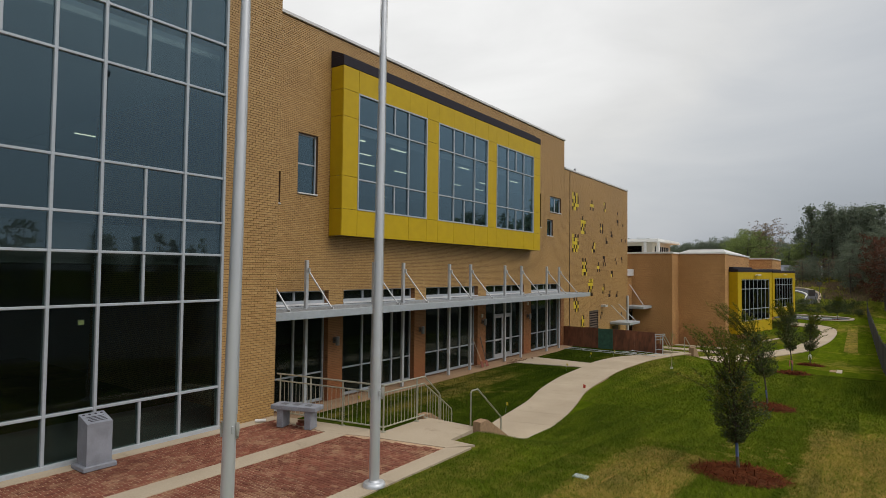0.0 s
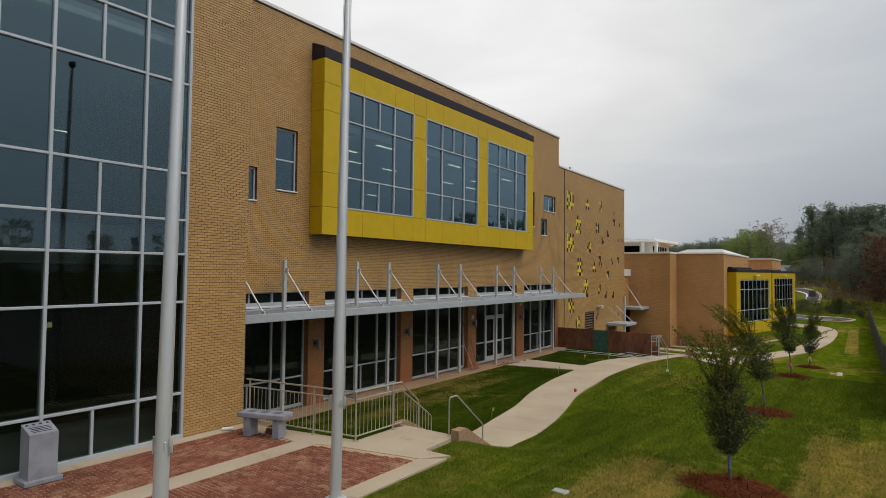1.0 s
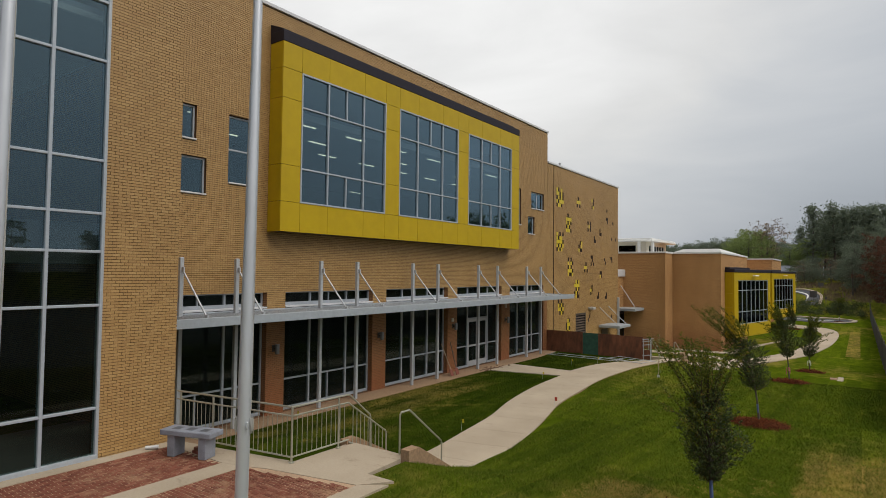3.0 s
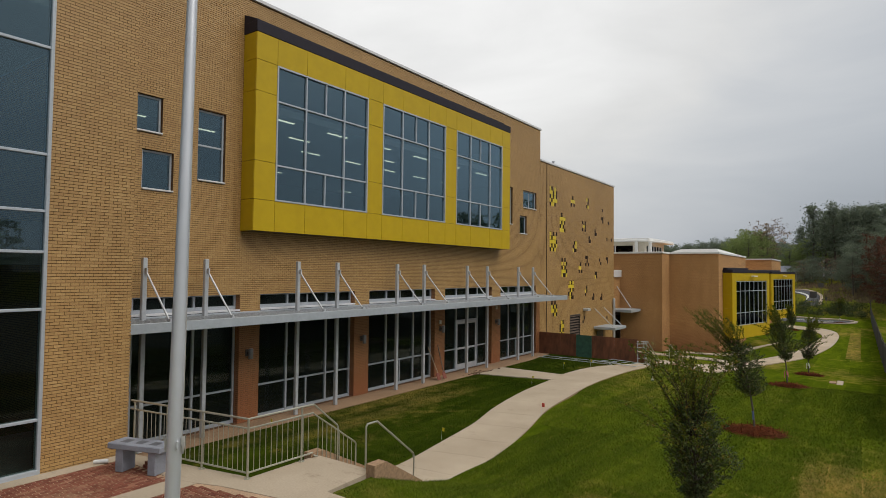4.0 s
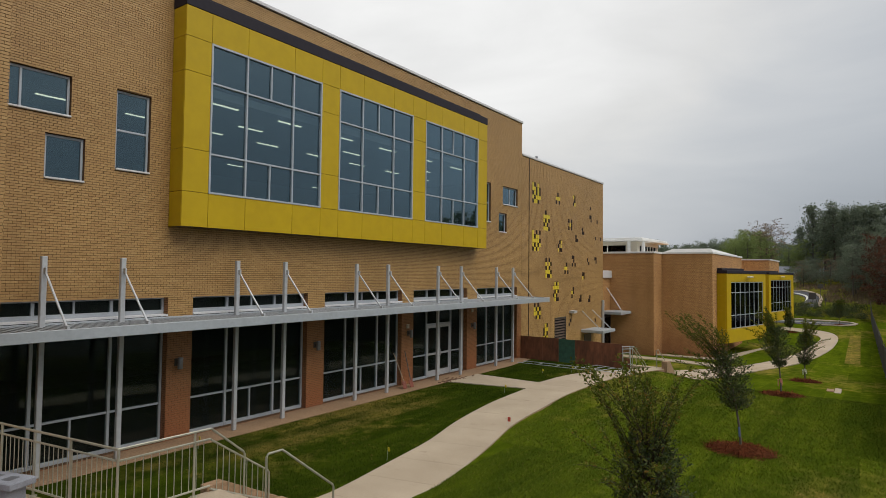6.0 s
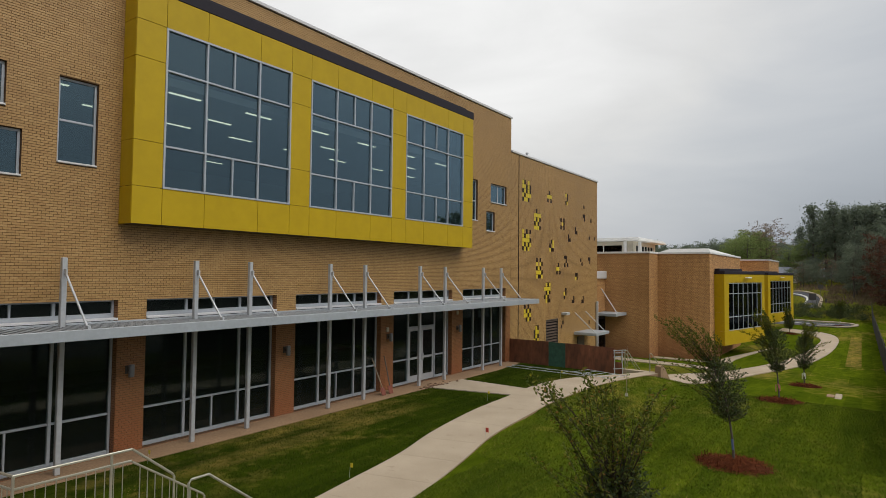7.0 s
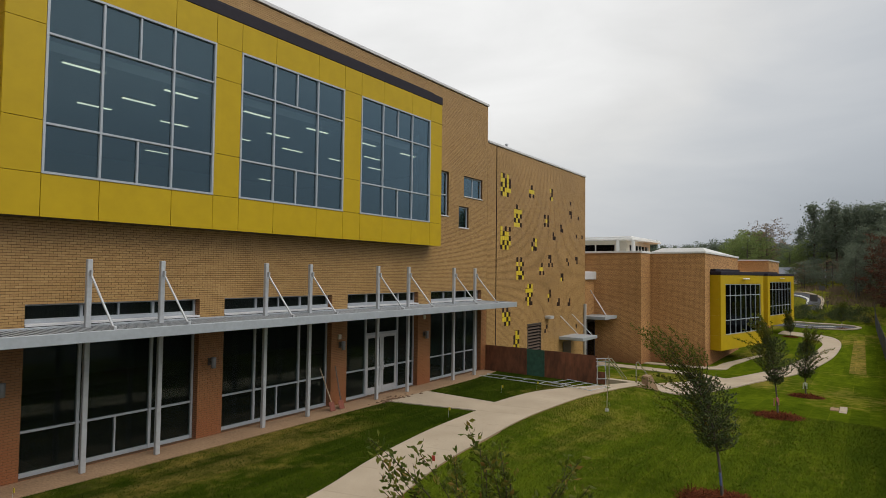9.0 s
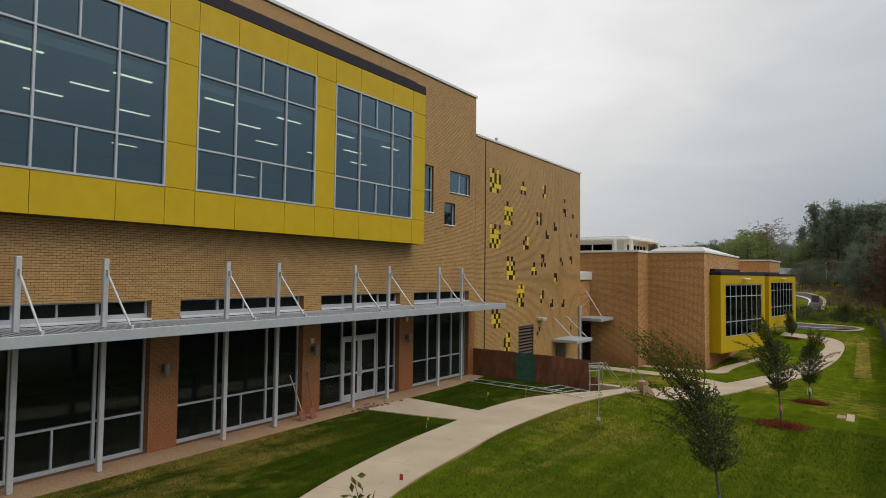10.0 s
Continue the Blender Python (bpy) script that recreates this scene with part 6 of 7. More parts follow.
draped("pavement_wing_edge", [(-16, 49.8), (-12.2, 49.8), (-8.4, 50.3), (-7.9, 53), (-6.9, 58), (-5.9, 62.0)], [(-16, 48.9), (-12.0, 48.9), (-7.6, 49.4), (-7.2, 52.8), (-6.5, 58), (-5.6, 62.0)], M_CONC, "pale concrete strip along the foot of the wing", "paving", 0.045)
draped("road", [(-14, 100.0), (-6, 101.0), (-2.0, 100.6), (-1.0, 99.0), (-0.75, 97.6)], [(-14, 93.0), (-6, 93.0), (-2.4, 93.6), (-1.2, 95.2), (-0.75, 97.4)], M_ASPHALT, "dark asphalt drive", "road", 0.03)
draped("road_kerb", [(-14, 100.5), (-6, 101.5), (-1.8, 101.2), (-0.6, 99.4), (-0.3, 97.4), (-0.9, 94.8), (-2.2, 93.0), (-4.5, 92.6)], [(-14, 100.0), (-6, 101.0), (-2.0, 100.6), (-1.0, 99.0), (-0.75, 97.4), (-1.25, 95.1), (-2.4, 93.6), (-4.5, 93.02)], M_CONC, "pale concrete kerb of the drive", "kerb", 0.16)
draped("road_line", [(-9.0, 97.1), (-5.0, 97.3), (-3.2, 98.6)], [(-9.0, 96.8), (-5.0, 96.9), (-2.9, 98.3)], M_ROADLINE, "white line painted on the drive", "road marking", 0.05)
draped("road_bend", [(-16, 127), (-9.4, 125.0), (-7.6, 123.6), (-5.9, 120.0), (-5.3, 116), (-5.3, 110)], [(-16, 122), (-9.6, 121.0), (-8.0, 119), (-7.3, 116.5), (-7.1, 113), (-7.6, 109)], M_ASPHALT, "dark asphalt drive curving up the bank", "road", 0.04)
draped("road_bend_kerb", [(-16, 127.6), (-9.3, 125.6), (-7.3, 124.1), (-5.5, 120.2), (-4.9, 116), (-4.9, 110)], [(-16, 127), (-9.4, 125.0), (-7.6, 123.6), (-5.9, 120.0), (-5.3, 116), (-5.3, 110)], M_CONC, "pale concrete kerb of the curving drive", "kerb", 0.18)
draped("road_bend_line", [(-9.5, 123.0), (-8.2, 121.4), (-7.0, 118), (-6.9, 112)], [(-9.6, 122.6), (-8.5, 121.0), (-7.25, 117.6), (-7.1, 112)], M_ROADLINE, "pale kerb line of the curving drive", "road marking", 0.07)
# the drive beside the school, beyond the fence
s = Shape().box(8.0, 108.0, -120.0, 110.0, -2.35, -2.05)
setting("road_lot", s, M_ASPHALT, "dark asphalt drive and car park below the fence", "road")
for x in (9.0, 15.5, 30.0, 36.5, 52.0):
    s = Shape().box(x, x + 0.14, -90.0, 150.0, -2.049, -2.04)
    setting("road_line", s, M_ROADLINE, "white line painted on the car park", "road marking")
for x in (22.0, 44.0):
    s = Shape().box(x, x + 0.35, -90.0, 150.0, -2.049, -1.9, 0.03)
    setting("road_island", s, M_CONC, "pale concrete kerbed island of the car park", "kerb")
draped("pavement_side", [(4.2, 20), (3.9, 40), (3.6, 64)], [(2.6, 20), (2.6, 40), (2.6, 64)], M_CONC, "pale concrete walk behind the fence", "footpath", 0.3)

# black fabric fence
t = thing("silt_fence", (1.2, 60, -1.4), "black fabric fence on steel posts along the lawn", "fence")
s, top = Shape(), []
ys = [24 + 0.5 * i for i in range(170)]
for i, y in enumerate(ys):
    x = 1.15 + 0.03 * math.sin(y * 2.1)
    g = ground_z(x, y)
    s.v += [(x, y, g - 0.05), (x + 0.02 * math.sin(y * 5), y, g + 1.55 + 0.05 * math.sin(y * 1.3)), (x + 0.02, y, g - 0.05), (x + 0.02 + 0.02 * math.sin(y * 5), y, g + 1.55 + 0.05 * math.sin(y * 1.3))]
    if i:
        k = 4 * i
        s.f += [(k - 4, k, k + 1, k - 3), (k - 2, k - 1, k + 3, k + 2), (k - 3, k + 1, k + 3, k - 1)]
part("fabric", s, M_SILT, t)
for y in ys[::6]:
    g = ground_z(1.2, y)
    part("post", Shape().tube([(1.2, y, g - 0.1), (1.2, y, g + 1.65)], 0.025, 6), M_DARKMETAL, t)

M_MUD = plain("dry_mud", (0.15, 0.085, 0.05), 0.95, vary=0.3, fine=30)


# ---------------------------------------------------------------- bits on the ground
def flag(x, y, mat, label, size=1.0):
    z = ground_z(x, y)
    t = thing("marker_flag", (x, y, z), label, "marker flag", "marker flags")
    part("wire", Shape().tube([(x, y, z), (x + 0.02, y, z + 0.32)], 0.003, 5), M_GALV, t)
    part("pennant", Shape().box(x + 0.02, x + 0.02 + 0.065 * size, y - 0.004, y + 0.004, z + 0.32 - 0.09 * size, z + 0.32), mat, t)


for x, y in ((-13.2, 13.9), (-8.95, 16.05), (-10.57, 24.4), (-11.06, 28.5), (-10.36, 30.0)):
    flag(x, y, M_YELLOWFLAG, "small yellow utility flag in the grass")
flag(-8.15, 20.3, M_REDPAINT, "small red marker flag at the edge of the path", 1.35)

M_VALVE = plain("pale_green_plastic", (0.34, 0.40, 0.36), 0.6, vary=0.12)
t = thing("valve_box", (-4.03, 9.95, 0.85), "pale green rectangular valve cover in the grass", "valve cover")
part("lid", Shape().box(-4.16, -3.9, 9.86, 10.04, ground_z(-4.03, 9.95) - 0.05, ground_z(-4.03, 9.95) + 0.02, 0.012), M_VALVE, t)
t = thing("drain_inlet", (-1.4, 37.2, -0.6), "concrete drain inlet in the lawn", "drain")
z = ground_z(-1.4, 37.3)
part("kerb", Shape().box(-2.05, -0.96, 36.8, 36.95, z - 0.1, z + 0.015, 0.005).box(-0.96, -0.7, 36.7, 36.99, z - 0.1, z + 0.05, 0.02).box(-0.95, -0.7, 37.0, 38.0, z - 0.1, z + 0.05, 0.02), M_CONC, t)
part("grate", Shape().box(-1.25, -0.97, 37.1, 37.7, z - 0.05, z + 0.04, 0.01), M_APRON, t)


M_RUSTRED = plain("rusty_red_steel", (0.22, 0.06, 0.035), 0.6, vary=0.2)


def shovel(y, lean, mat):
    t = thing("shovel", (MAIN + 0.5, y, 0.13), "long-handled tool leaning against the brick pier", "shovel", "leaning tools")
    part("handle", Shape().tube([(MAIN + 0.45, y, 0.35), (MAIN + 0.04, y + lean, 1.42)], 0.018, 8), mat, t)
    m = Matrix.Translation((MAIN + 0.49, y - 0.02, 0.26)) @ pose(0, 0, 0, 0, -21, 0)
    part("blade", Shape().box(-0.012, 0.012, -0.11, 0.11, -0.15, 0.14, 0.01, m), M_RUSTRED, t, "rusty red metal blade")


shovel(22.75, -0.15, M_LUMBER)
shovel(23.15, 0.12, M_DARKMETAL)

# scaffold frames lying on the grass
def frame_ladder(p, q, width, label):
    a, b = Vector(p), Vector(q)
    t = thing("scaffold_frame", a, label, "scaffold frame", "frames lying on the grass")
    side = (b - a).cross(Vector((0, 0, 1))).normalized() * width
    for o in (Vector(), side):
        part("tube", Shape().tube([a + o, b + o], 0.015, 8), M_GALV, t)
    n = 5
    for i in range(n):
        c = a.lerp(b, (i + 0.2) / (n - 0.6))
        part("rung", Shape().tube([c, c + side], 0.011, 8), M_GALV, t)


frame_ladder((-13.6, 31.03, 0.15), (-9.64, 30.91, 0.16), -0.62, "pale grey steel frame lying on the grass")
frame_ladder((-10.5, 31.32, 0.19), (-8.44, 30.71, 0.20), -1.15, "pale grey steel frame lying across the edge of the path")

# steel rack standing at the end of the plywood
t = thing("steel_rack", (-8.75, 32.6, 0.12), "light grey steel rack beside the plywood fence", "rack")
for x in (-8.93, -8.58):
    part("upright", Shape().tube([(x, 32.55, 0.12), (x, 32.55, 1.16)], 0.018, 8), M_GALV, t)
for z, dx in ((0.32, 0.02), (0.84, -0.05), (1.02, 0.06), (1.13, 0.10)):
    part("rail", Shape().tube([(-8.97, 32.53, z), (-8.52 + dx, 32.53, z + 0.07)], 0.02, 8), M_GALV, t)
t = thing("lumber_scrap", (-8.76, 32.62, 0.12), "brown plywood scrap leaning under the steel rack", "lumber")
part("sheet", Shape().box(-8.92, -8.6, 32.60, 32.625, 0.13, 0.62, 0.004), M_BROWNPLY, t)

# bits by the bench
t = thing("pipe_cap", (-11.19, 8.57, PLAZA), "short white plastic pipe end on the plaza edge", "pipe")
part("body", Shape().tube([(-11.25, 8.5, PLAZA + 0.04), (-11.1, 8.68, PLAZA + 0.04)], 0.036, 12), M_WHITE, t)
t = thing("loose_bricks", (-10.2, 8.95, PLAZA), "two loose brown bricks lying on the plaza under the bench", "brick")
part("brick", Shape().box(-10.36, -10.17, 8.93, 9.02, PLAZA + 0.001, PLAZA + 0.06, 0.005), M_RUSTRED, t)
part("brick", Shape().box(-10.33, -10.15, 8.94, 9.03, PLAZA + 0.062, PLAZA + 0.12, 0.005), M_BROWNPLY, t)

# clods of mud swept beside the door
rng = random.Random(9)
s = Shape()
for i in range(70):
    x, y, r = rng.gauss(-13.5, 0.16), rng.gauss(25.4, 0.55), rng.uniform(0.02, 0.07)
    s.lathe((x, y, 0.115), [(r, 0), (r * 0.9, r * 0.35), (r * 0.4, r * 0.6)], 7)
tagged(part("mud_clods", s, M_MUD), "brown clods of mud swept onto the apron", "mud", kind="stuff")
t = thing("roof_vent", (MAIN - 0.2, 35.0, ROOF_LOW), "small grey vent pipe on the lower parapet", "vent")
part("pipe", Shape().lathe((MAIN - 0.2, 35.0, ROOF_LOW + 0.1), [(0.05, 0), (0.05, 0.16), (0.08, 0.17), (0.08, 0.24), (0.02, 0.27)], 12), M_GALV, t)

# second flight of steps, beyond the plywood
for i in range(5):
    y = 33.9 + 0.32 * i
    slab("pavement_step", [(-9.6, y + 0.001), (-7.5, y + 0.001), (-7.5, y + 0.32), (-9.6, y + 0.32)], M_CONC, "concrete step", "step", -1.0, 0.12 - 0.16 * i)
s = Shape().add([(-7.5, 33.7, -1), (-7.5, 33.7, 0.45), (-7.5, 34.2, 0.45), (-7.5, 35.6, -0.6), (-7.5, 35.6, -1), (-7.25, 33.7, -1), (-7.25, 33.7, 0.45), (-7.25, 34.2, 0.45), (-7.25, 35.6, -0.6), (-7.25, 35.6, -1)],
                [(0, 1, 2, 3, 4), (9, 8, 7, 6, 5), (0, 5, 6, 1), (1, 6, 7, 2), (2, 7, 8, 3), (3, 8, 9, 4)])
setting("wall_cheek", s, M_APRON, "sloping concrete cheek wall beside the steps", "cheek wall")
t = thing("handrail", (-8.3, 33.8, 0.1), "pair of grey tubular handrails on the lower steps", "handrail")
for x in (-9.0, -8.85):
    part("rail", Shape().tube([(x, 33.7, 0.13), (x, 33.7, 1.0), (x, 34.0, 1.0), (x, 35.9, -0.12), (x, 35.9, -0.7)], 0.022, 8), M_RAIL, t)
part("rail", Shape().tube([(-7.75, 33.8, 0.13), (-7.75, 33.8, 0.95), (-7.75, 34.05, 0.95), (-7.75, 35.5, 0.15), (-7.75, 35.5, -0.65)], 0.022, 8), M_RAIL, t)

# ---------------------------------------------------------------- on the lower wall
M_LOUVER = plain("brown_louver_metal", (0.115, 0.08, 0.06), 0.5, 0.2, vary=0.08)
t = thing("louver", (MAIN, 37.8, 0.1), "brown metal ventilation louver in the wall", "louver", kind="structure")
a, b, z0, z1 = LOUVER
part("frame", Shape().box(MAIN - 0.1, MAIN + 0.01, a, a + 0.06, z0, z1).box(MAIN - 0.1, MAIN + 0.01, b - 0.06, b, z0, z1).box(MAIN - 0.1, MAIN + 0.01, a + 0.061, b - 0.061, z1 - 0.06, z1), M_DARKMETAL, t)
part("backing", Shape().box(MAIN - 0.14, MAIN - 0.11, a + 0.01, b - 0.01, z0, z1 - 0.01), M_CAP, t)
for i in range(11):
    z = z0 + 0.10 + 0.162 * i
    m = Matrix.Translation((MAIN - 0.045, 0, z)) @ pose(0, 0, 0, 0, 35, 0)
    part("blade", Shape().box(-0.065, 0.065, a + 0.062, b - 0.062, -0.008, 0.008, 0, m), M_LOUVER, t)
t = thing("wall_lamp", (MAIN, 39.3, 2.15), "pale box lamp on the brick wall", "wall lamp")
part("housing", Shape().box(MAIN + 0.001, MAIN + 0.35, 39.05, 39.5, 2.08, 2.24, 0.02), M_GALV, t)


def small_canopy(y0, y1, z, out, label):
    t = thing("door_canopy", (MAIN, (y0 + y1) / 2, z), label, "canopy", "small canopies")
    part("deck", Shape().box(MAIN + 0.002, MAIN + out, y0, y1, z, z + 0.18, 0.015), M_CANOPY, t)
    for y in (y0 + 0.25, y1 - 0.25):
        part("tie_rod", Shape().tube([(MAIN + 0.02, y - 0.1, z + 1.35), (MAIN + out - 0.2, y, z + 0.18)], 0.024, 8), M_GALV, t)


t = thing("door_side_1", (MAIN, 41.9, -0.9), "dark bronze steel door under the small canopy", "door", kind="structure")
part("leaf", Shape().box(MAIN + 0.002, MAIN + 0.05, 41.4, 42.5, -0.95, 0.62, 0.01), M_DARKMETAL, t)
t = thing("door_link_1", (-15.2, 47.8, -1.0), "dark glazed door under the rear canopy", "door", kind="structure")
part("frame", Shape().box(-15.199, -15.14, 46.9, 48.39, -1.3, 1.55, 0.01), M_CAP, t)
part("pane", Shape().box(-15.139, -15.12, 47.1, 48.2, -1.1, 1.3), M_GLASS_FAR, t)


small_canopy(40.9, 43.1, 0.78, 1.45, "small grey steel canopy hung over a side door")
t = thing("canopy_post", (MAIN + 0.1, 44.6, 0.5), "light grey steel post at the wall corner", "post")
part("post", Shape().box(MAIN + 0.02, MAIN + 0.16, 44.5, 44.64, -0.9, 2.7, 0.01), M_GALV, t)
s = Shape().box(-15.5, -13.6, 46.2, 49.0, 1.62, 1.82, 0.015)
t = thing("rear_canopy", (-14, 47.5, 1.6), "small grey canopy over the rear door", "canopy", "small canopies")
part("deck", s, M_CANOPY, t)
part("tie_rod", Shape().tube([(-15.0, 47.2, 3.5), (-13.8, 47.0, 1.82)], 0.03, 8), M_GALV, t)
s = Shape().box(-16.2, -15.2, 46.5, 49.89, -1.5, 4.2)
setting("wall_link", s, M_BRICKFAR, "tan brick projection between the wings", "wall")
s = Shape().box(-16.3, -15.05, 46.3, 49.88, 4.201, 4.75, 0.02)
setting("trim_link", s, M_COPING, "pale cap of the projection", "coping")

# ---------------------------------------------------------------- brickwork, laid brick by brick
BL, BH, JOINT, HEAD = 0.1482, 0.0468, 0.0102, 0.0058


def courses(a0, a1, z0, z1, holes, skip=()):
    """Bricks in running bond between a0 and a1, cut at the openings: (start, end, bottom, top)."""
    out = []
    k = 0
    z = z0
    while z + BH <= z1 + 0.001:
        zm = z + BH / 2
        cuts = sorted((h[0], h[1]) for h in holes if h[2] < zm < h[3])
        spans, at = [], a0
        for c0, c1 in cuts:
            if c0 > at:
                spans.append((at, min(c0, a1)))
            at = max(at, c1)
        if at < a1:
            spans.append((at, a1))
        off = (BL + HEAD) / 2 * (k % 2)
        for s0, s1 in spans:
            n = math.floor((s0 - a0 - off) / (BL + HEAD))
            while True:
                b0 = a0 + off + n * (BL + HEAD)
                b1 = b0 + BL
                n += 1
                if b0 >= s1 - 0.01:
                    break
                c0, c1 = max(b0, s0 + 0.003), min(b1, s1 - 0.003)
                if c1 - c0 > 0.005:
                    out.append((c0, c1, z, z + BH))
        z += BH + JOINT
        k += 1
    return out


def brick_mesh(bricks, x_back, x_face, rng):
    n = len(bricks)
    b = np.array(bricks)
    jut = x_face + np.array([rng.uniform(-0.0025, 0.0015) for _ in range(n)])
    v = np.zeros((n, 8, 3))
    v[:, :4, 0] = x_back
    v[:, 4:, 0] = jut[:, None]
    for i, (p, q) in enumerate(((0, 2), (1, 2), (1, 3), (0, 3))):
        v[:, i, 1], v[:, i, 2] = b[:, p], b[:, q]
        v[:, i + 4, 1], v[:, i + 4, 2] = b[:, p], b[:, q]
    f = np.array([(4, 5, 6, 7), (0, 1, 5, 4), (1, 2, 6, 5), (2, 3, 7, 6), (3, 0, 4, 7)])
    F = (f[None] + 8 * np.arange(n)[:, None, None]).reshape(-1, 4)
    s = Shape()
    s.v, s.f = v.reshape(-1, 3).tolist(), F.tolist()
    return s


rng = random.Random(4)
ACCENTS = [  # first y, top z, rows of blocks: Y yellow, D brown
    (34.10, 9.50, ("YD.Y", "YYDYD", "DYDYD", "YDYYY", "DYYD.")), (35.48, 8.05, (".D..", "YYYY", "YDYD", "DYD.", "YYYD")),
    (34.12, 6.90, ("Y.D.D", "YDYY.", "YYYYD", "YDYDY", "DYDY.")), (35.75, 5.42, ("D.D.", "Y.YD", "DYD.", "YYYD", "YDDY")),
    (36.75, 4.02, (".YDY", "YYYY", ".DYD", "DYD.", ".YDD")), (34.35, 2.90, ("D.D.", "YDYD", "YYDY", ".DYD")),
    (35.50, 1.72, (".YD", "DYY", "DYD", "YDY", "DYD")), (37.10, 9.30, (".D.", "YYY", "D.D")), (39.60, 9.40, ("YD", ".D", "DY")),
    (38.90, 7.85, ("D.D", ".YD", "D.D")), (37.40, 6.50, (".DY", "D.Y", "YDD")), (39.45, 5.60, ("DD", ".D", "D.D")),
    (38.35, 5.15, (".D", "YY", "D.D")), (41.05, 7.45, ("D.", "DD")), (40.0, 6.95, ("D.", "DD")), (42.4, 8.95, ("D",)), (42.3, 8.35, ("DD", ".D")),
    (43.6, 8.15, ("D",)), (43.3, 7.0, ("D",)), (44.2, 7.0, ("D",)), (43.2, 5.6, ("DD", ".D")), (41.9, 5.5, ("D.", ".D")), (41.1, 4.6, ("DD", "YD")),
    (39.4, 3.7, (".D", "YD", "D.")), (40.6, 3.2, (".D", "DD")), (42.1, 3.1, (".D", "DD")), (39.0, 1.75, (".D", "D.")), (43.3, 1.5, ("D",))]
BLOCK = 0.2052
block_holes, blocks = [], []
for y0, zt, rows in ACCENTS:
    zt = round((zt + 1.5) / 0.057) * 0.057 - 1.5 - 0.01
    for r, row in enumerate(rows):
        for c, ch in enumerate(row):
            if ch != ".":
                a, z = y0 + c * BLOCK, zt - (r + 1) * 0.228
                blocks.append((a, z, ch))
                block_holes.append((a - 0.005, a + BLOCK - 0.005, z - 0.01, z + 0.218))

main_bricks = courses(BAY_END, MAIN_END - 0.002, -0.15, ROOF_HIGH - 0.002, [h if h[3] > 10 and h[0] == 14.0 else h for h in HOLES])
main_bricks = [b for b in main_bricks if not (YB0 < b[0] and b[1] < YB1 and ZB0 + 0.1 < b[2] < ZB1 - 0.05)]
tagged(part("brickwork", brick_mesh([b for b in main_bricks if b[2] > 3.1], MAIN - 0.0125, MAIN, rng), M_BRICK, wall_main), kind="stuff")
tagged(part("pier_brickwork", brick_mesh([b for b in main_bricks if b[2] <= 3.1], MAIN - 0.0125, MAIN, rng), M_BRICK_PIER, wall_main), "tan brick with clay stain and painted canopy shade", kind="stuff")
low_bricks = courses(MAIN_END + 0.003, LOW_END, -1.5, ROOF_LOW - 0.002, [LOUVER, (33.685, 33.745, -2, 20)] + block_holes)
tagged(part("brickwork", brick_mesh(low_bricks, MAIN - 0.0125, MAIN, rng), M_BRICK, wall_low), kind="stuff")
bay_bricks = courses(CW_END + 0.012, BAY_END + 0.007, 0.93, 13.98, [])
near = [b for b in bay_bricks if 1.2 < b[2] < 2.55]
rest = [b for b in bay_bricks if not 1.2 < b[2] < 2.55]
tagged(part("brickwork", brick_mesh(rest, BAY - 0.0125, BAY, rng), M_BRICK, wall_bay), kind="stuff")

# returns of the piers beside the glazing
s = Shape()
for a, b in BAYS:
    for k in range(64):
        z = STORE_FOOT + 0.057 * k
        if z + BH > STORE_HEAD:
            break
        for x0, x1 in (((MAIN - 0.195, MAIN - 0.1), (MAIN - 0.09, MAIN - 0.014)) if k % 2 else ((MAIN - 0.195, MAIN - 0.014),)):
            s.box(x0, x1, b - 0.001, b + 0.006, z, z + BH)
            if a > BAY_END:
                s.box(x0, x1, a - 0.006, a + 0.001, z, z + BH)
tagged(part("pier_return", s, M_BRICK_PIER, wall_main), kind="stuff")

shared = {}
for a, z, ch in blocks:
    if ch not in shared:
        shared[ch] = Shape()
        dep = 0.004 if ch == "Y" else -0.004
        o = part("glazed_block", Shape().box(-0.015, dep, 0.0, BLOCK - 0.01, 0.0, 0.208, 0.003), M_YELLOW_BLOCK if ch == "Y" else M_DARK_BLOCK, wall_low)
        shared[ch] = o.data
    else:
        o = new("glazed_block", shared[ch])
        o.parent = wall_low
    o.location = (MAIN, a, z)

cut = {}
for b in near:
    key = (round(b[1] - b[0], 3))
    if key not in cut:
        o = part("brick", Shape().box(-0.0125, 0, 0, b[1] - b[0], 0, BH, 0.002), M_BRICK_PIECE, wall_bay)
        cut[key] = o.data
    else:
        o = new("brick", cut[key])
        o.parent = wall_bay
    o.location = (BAY + rng.uniform(-0.002, 0.001), b[0], b[2])

# ---------------------------------------------------------------- pavers of the plaza
pavers = []
W, LP = 0.0785, 0.1552
for k in range(22):                                     # by the glass: rows along the building
    x = -11.115 + k * W
    y = 8.92 - (k % 2) * LP / 2
    while y > -5.5:
        pavers.append((round(x + 0.0045, 4), round(min(x + W - 0.0045, -9.425), 4), round(y - LP + 0.0045, 4), round(y - 0.0045, 4)))
        y -= LP
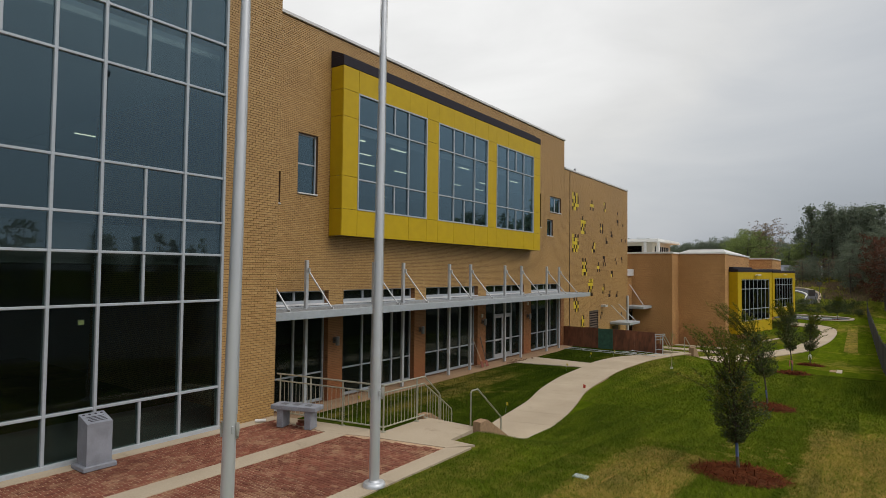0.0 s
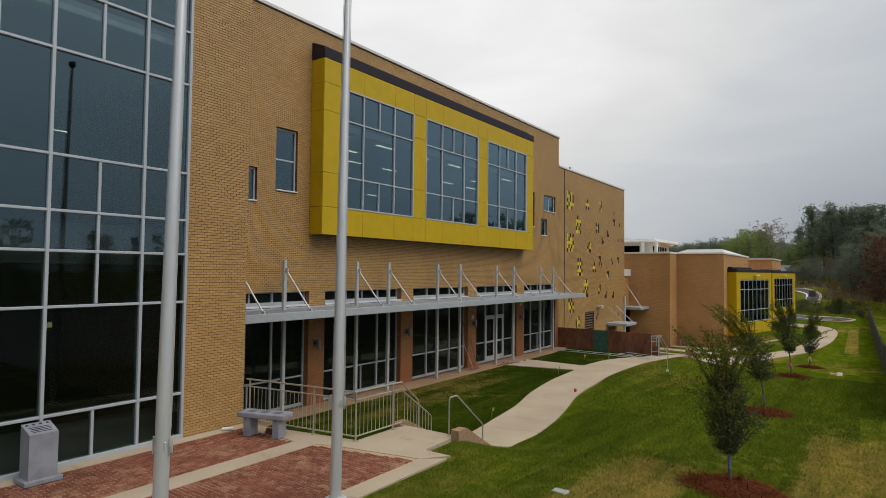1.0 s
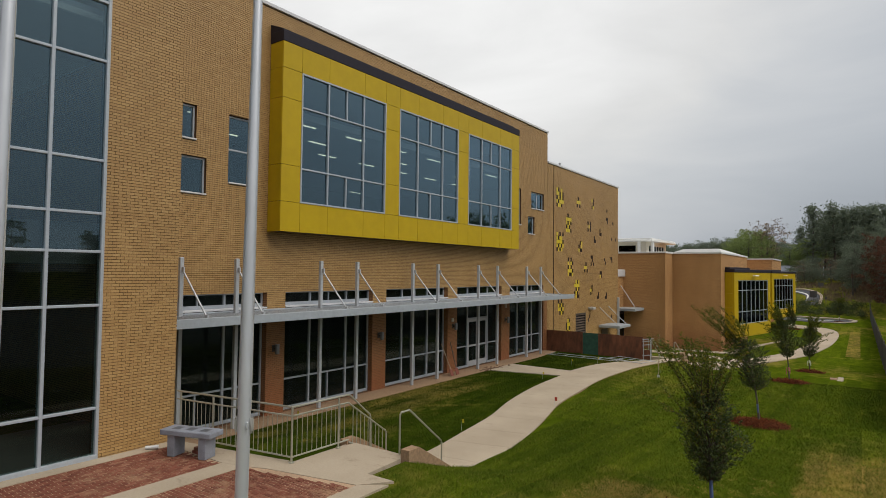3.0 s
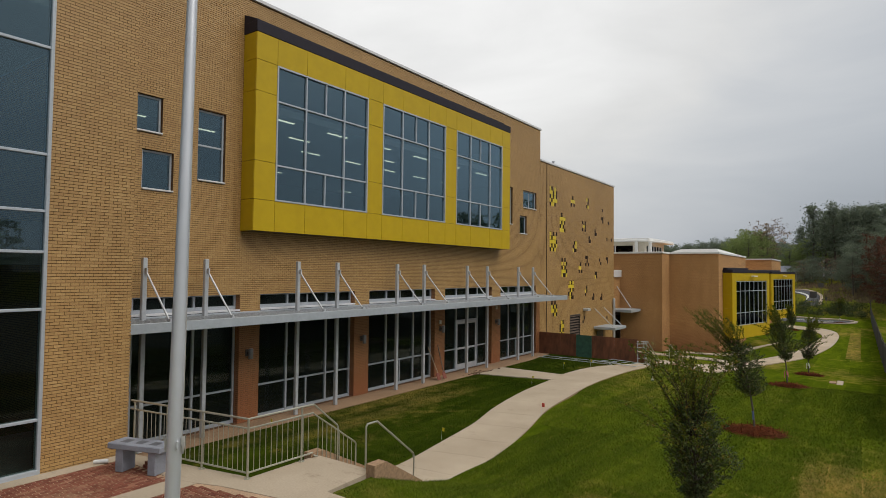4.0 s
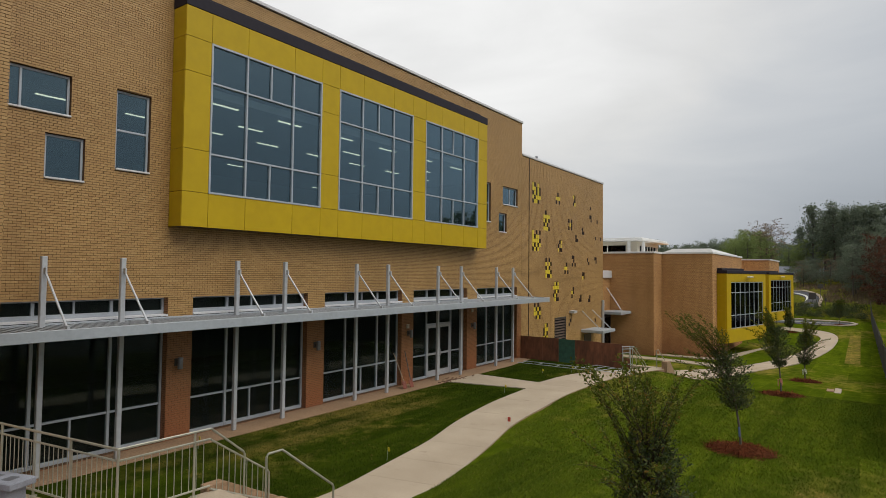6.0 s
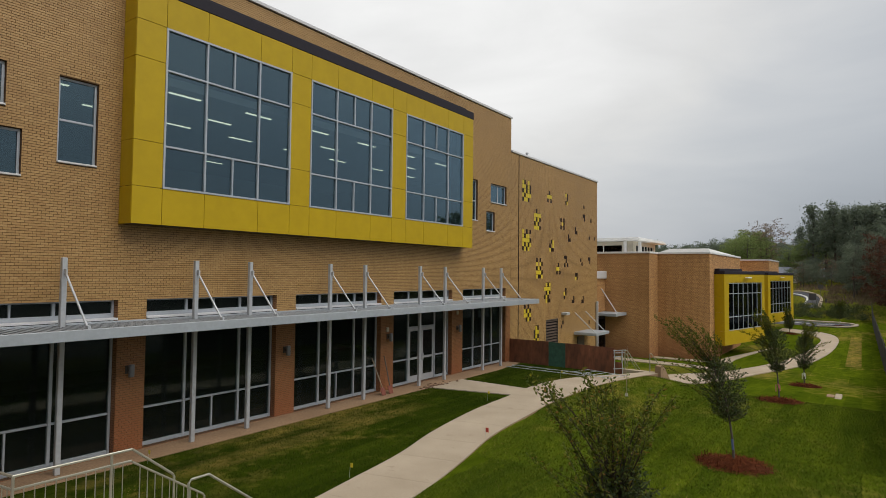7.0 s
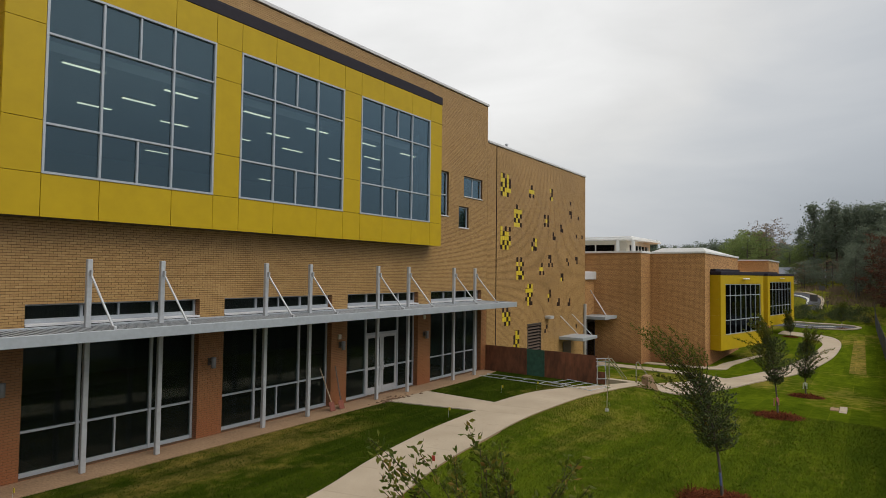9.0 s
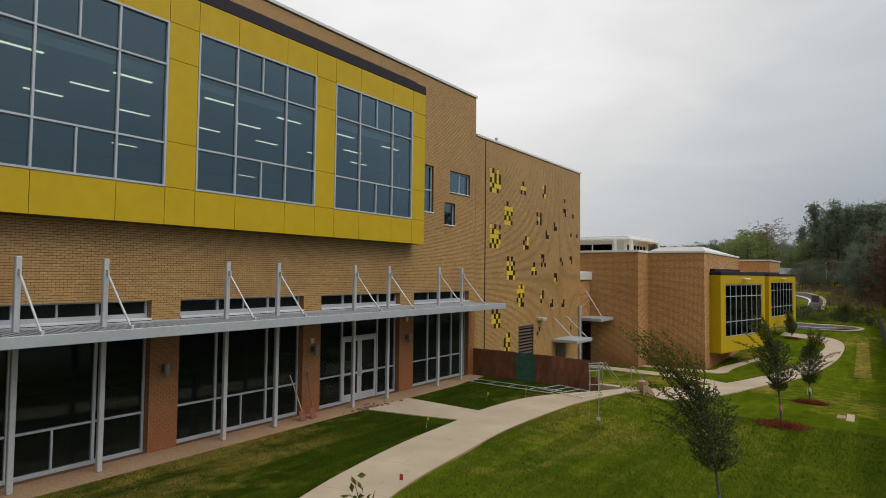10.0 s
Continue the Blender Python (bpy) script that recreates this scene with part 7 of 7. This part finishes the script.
for k in range(198):                                    # outer field: rows across
    y = 9.55 - k * W
    x = -8.925 - (k % 2) * LP / 2
    while x < -6.73:
        a, b = max(x, -8.925), min(x + LP, -6.725)
        if b - a > 0.03 and y < 9.03 + 0.24 * ((a + b) / 2 + 8.925):
            pavers.append((round(a + 0.0045, 4), round(b - 0.0045, 4), round(y - W + 0.0045, 4), round(y - 0.0045, 4)))
        x += LP
near = [p for p in pavers if 6.6 < p[2] < 8.9 and p[0] > -8.3]
near = near[:300]
chosen = set(near)
s = Shape()
for x0, x1, y0, y1 in pavers:
    if (x0, x1, y0, y1) in chosen:
        continue
    h = PLAZA - 0.004 + rng.uniform(-0.004, 0.003)
    k = len(s.v)
    s.v += [(x0, y0, h - 0.03), (x1, y0, h - 0.03), (x1, y1, h - 0.03), (x0, y1, h - 0.03), (x0 + 0.004, y0 + 0.004, h), (x1 - 0.004, y0 + 0.004, h), (x1 - 0.004, y1 - 0.004, h), (x0 + 0.004, y1 - 0.004, h)]
    s.f += [(k + 4, k + 5, k + 6, k + 7), (k, k + 1, k + 5, k + 4), (k + 1, k + 2, k + 6, k + 5), (k + 2, k + 3, k + 7, k + 6), (k + 3, k, k + 4, k + 7)]
tagged(part("pavers", s, M_PAVER, plaza_bed), kind="stuff")
cut = {}
for x0, x1, y0, y1 in near:
    key = (round(x1 - x0, 3), round(y1 - y0, 3))
    if key not in cut:
        o = part("paver", Shape().box(0, x1 - x0, 0, y1 - y0, -0.03, 0, 0.004), M_PAVER_PIECE, plaza_bed)
        cut[key] = o.data
    else:
        o = new("paver", cut[key])
        o.parent = plaza_bed
    o.location = (x0, y0, PLAZA - 0.004 + rng.uniform(-0.004, 0.003))

# ---------------------------------------------------------------- grass blades on the near lawn
def on_lawn(x, y):
    if y < 10.15:
        return x > -6.28
    if y < 12.7:
        return x > -6.80
    if x > path_edge(y) + 0.03:
        return True
    left = float(np.interp(y, (12.6, 14.2, 15.9, 17.9, 20.0, 22.8, 25.7, 27.1, 29.4, 31.0), (-8.7, -8.58, -8.83, -9.15, -9.7, -10.15, -10.35, -10.5, -10.28, -9.63)))
    return -13.42 < x < left - 0.03 and 9.9 < y < 32.6 and not (25.0 < y < 27.1)


def is_dry(x, y):
    w = 0.25 * noise.noise((x * 1.3, y * 1.3, 0.0)) + 0.2 * noise.noise((x * 4, y * 4, 3.0))
    return (x > -1.05 + w and x < 1.1 and y < 19.8 + 3 * w) or (-4.1 + w < x < -2.5 + w and y < 13.6 + w) or (-2.7 + w < x < -1.3 + w and 13.9 < y < 15.8 + w and noise.noise((x * 3, y * 3, 1.0)) > 0.05) or (-12.45 + 0.5 * w < x < -11.6 + 0.5 * w and 12 < y < 22 and noise.noise((x * 3, y * 1.2, 7.0)) > 0.0)


def blades(name, count, x0, x1, y0, y1, h, w, seed, mat):
    """Blades scattered over a stretch of lawn, green and dry ones in two sheets."""
    rs = np.random.RandomState(seed)
    sheets = {True: [], False: []}
    for x, y in zip(rs.uniform(x0, x1, count), rs.uniform(y0, y1, count)):
        if on_lawn(x, y):
            sheets[bool(is_dry(x, y) and rs.rand() < (0.72 if x > -8 else 0.5))].append((x, y, ground_z(x, y)))
    for dry, spots in sheets.items():
        if len(spots) < 50:
            continue
        p = np.array(spots)
        n = len(p)
        ang = rs.uniform(0, 2 * np.pi, n)
        tall = h * rs.uniform(0.5, 1.3, n) * (0.7 if dry else 1.0)
        lean = rs.normal(0, 0.8 if not dry else 1.1, (n, 2)) * tall[:, None]
        side = np.stack([np.cos(ang), np.sin(ang)], 1) * w * rs.uniform(0.7, 1.3, n)[:, None]
        v = np.zeros((n, 3, 3))
        v[:, 0, :2], v[:, 1, :2], v[:, 2, :2] = p[:, :2] - side, p[:, :2] + side, p[:, :2] + lean
        v[:, 0, 2] = v[:, 1, 2] = p[:, 2] - 0.004
        v[:, 2, 2] = p[:, 2] + tall
        s = Shape()
        s.v, s.f = v.reshape(-1, 3).tolist(), (np.arange(3 * n).reshape(-1, 3)).tolist()
        tagged(part(name, s, (M_BLADE_DRY if x0 > -13 else M_BLADE_DRY_SHADED) if dry else mat), "dry straw-coloured grass blades in the lawn" if dry else "green grass blades of the mown lawn", "grass", kind="stuff")


blades("grass", 170000, -7.2, 1.1, 6.0, 19.0, 0.042, 0.006, 1, M_BLADE)
blades("grass", 90000, -8.6, 1.1, 19.0, 34.0, 0.048, 0.009, 2, M_BLADE)
# court blades, with the building's shade in their colour
blades("grass", 60000, -13.4, -8.6, 9.9, 32.6, 0.042, 0.007, 3, M_BLADE_SHADED)
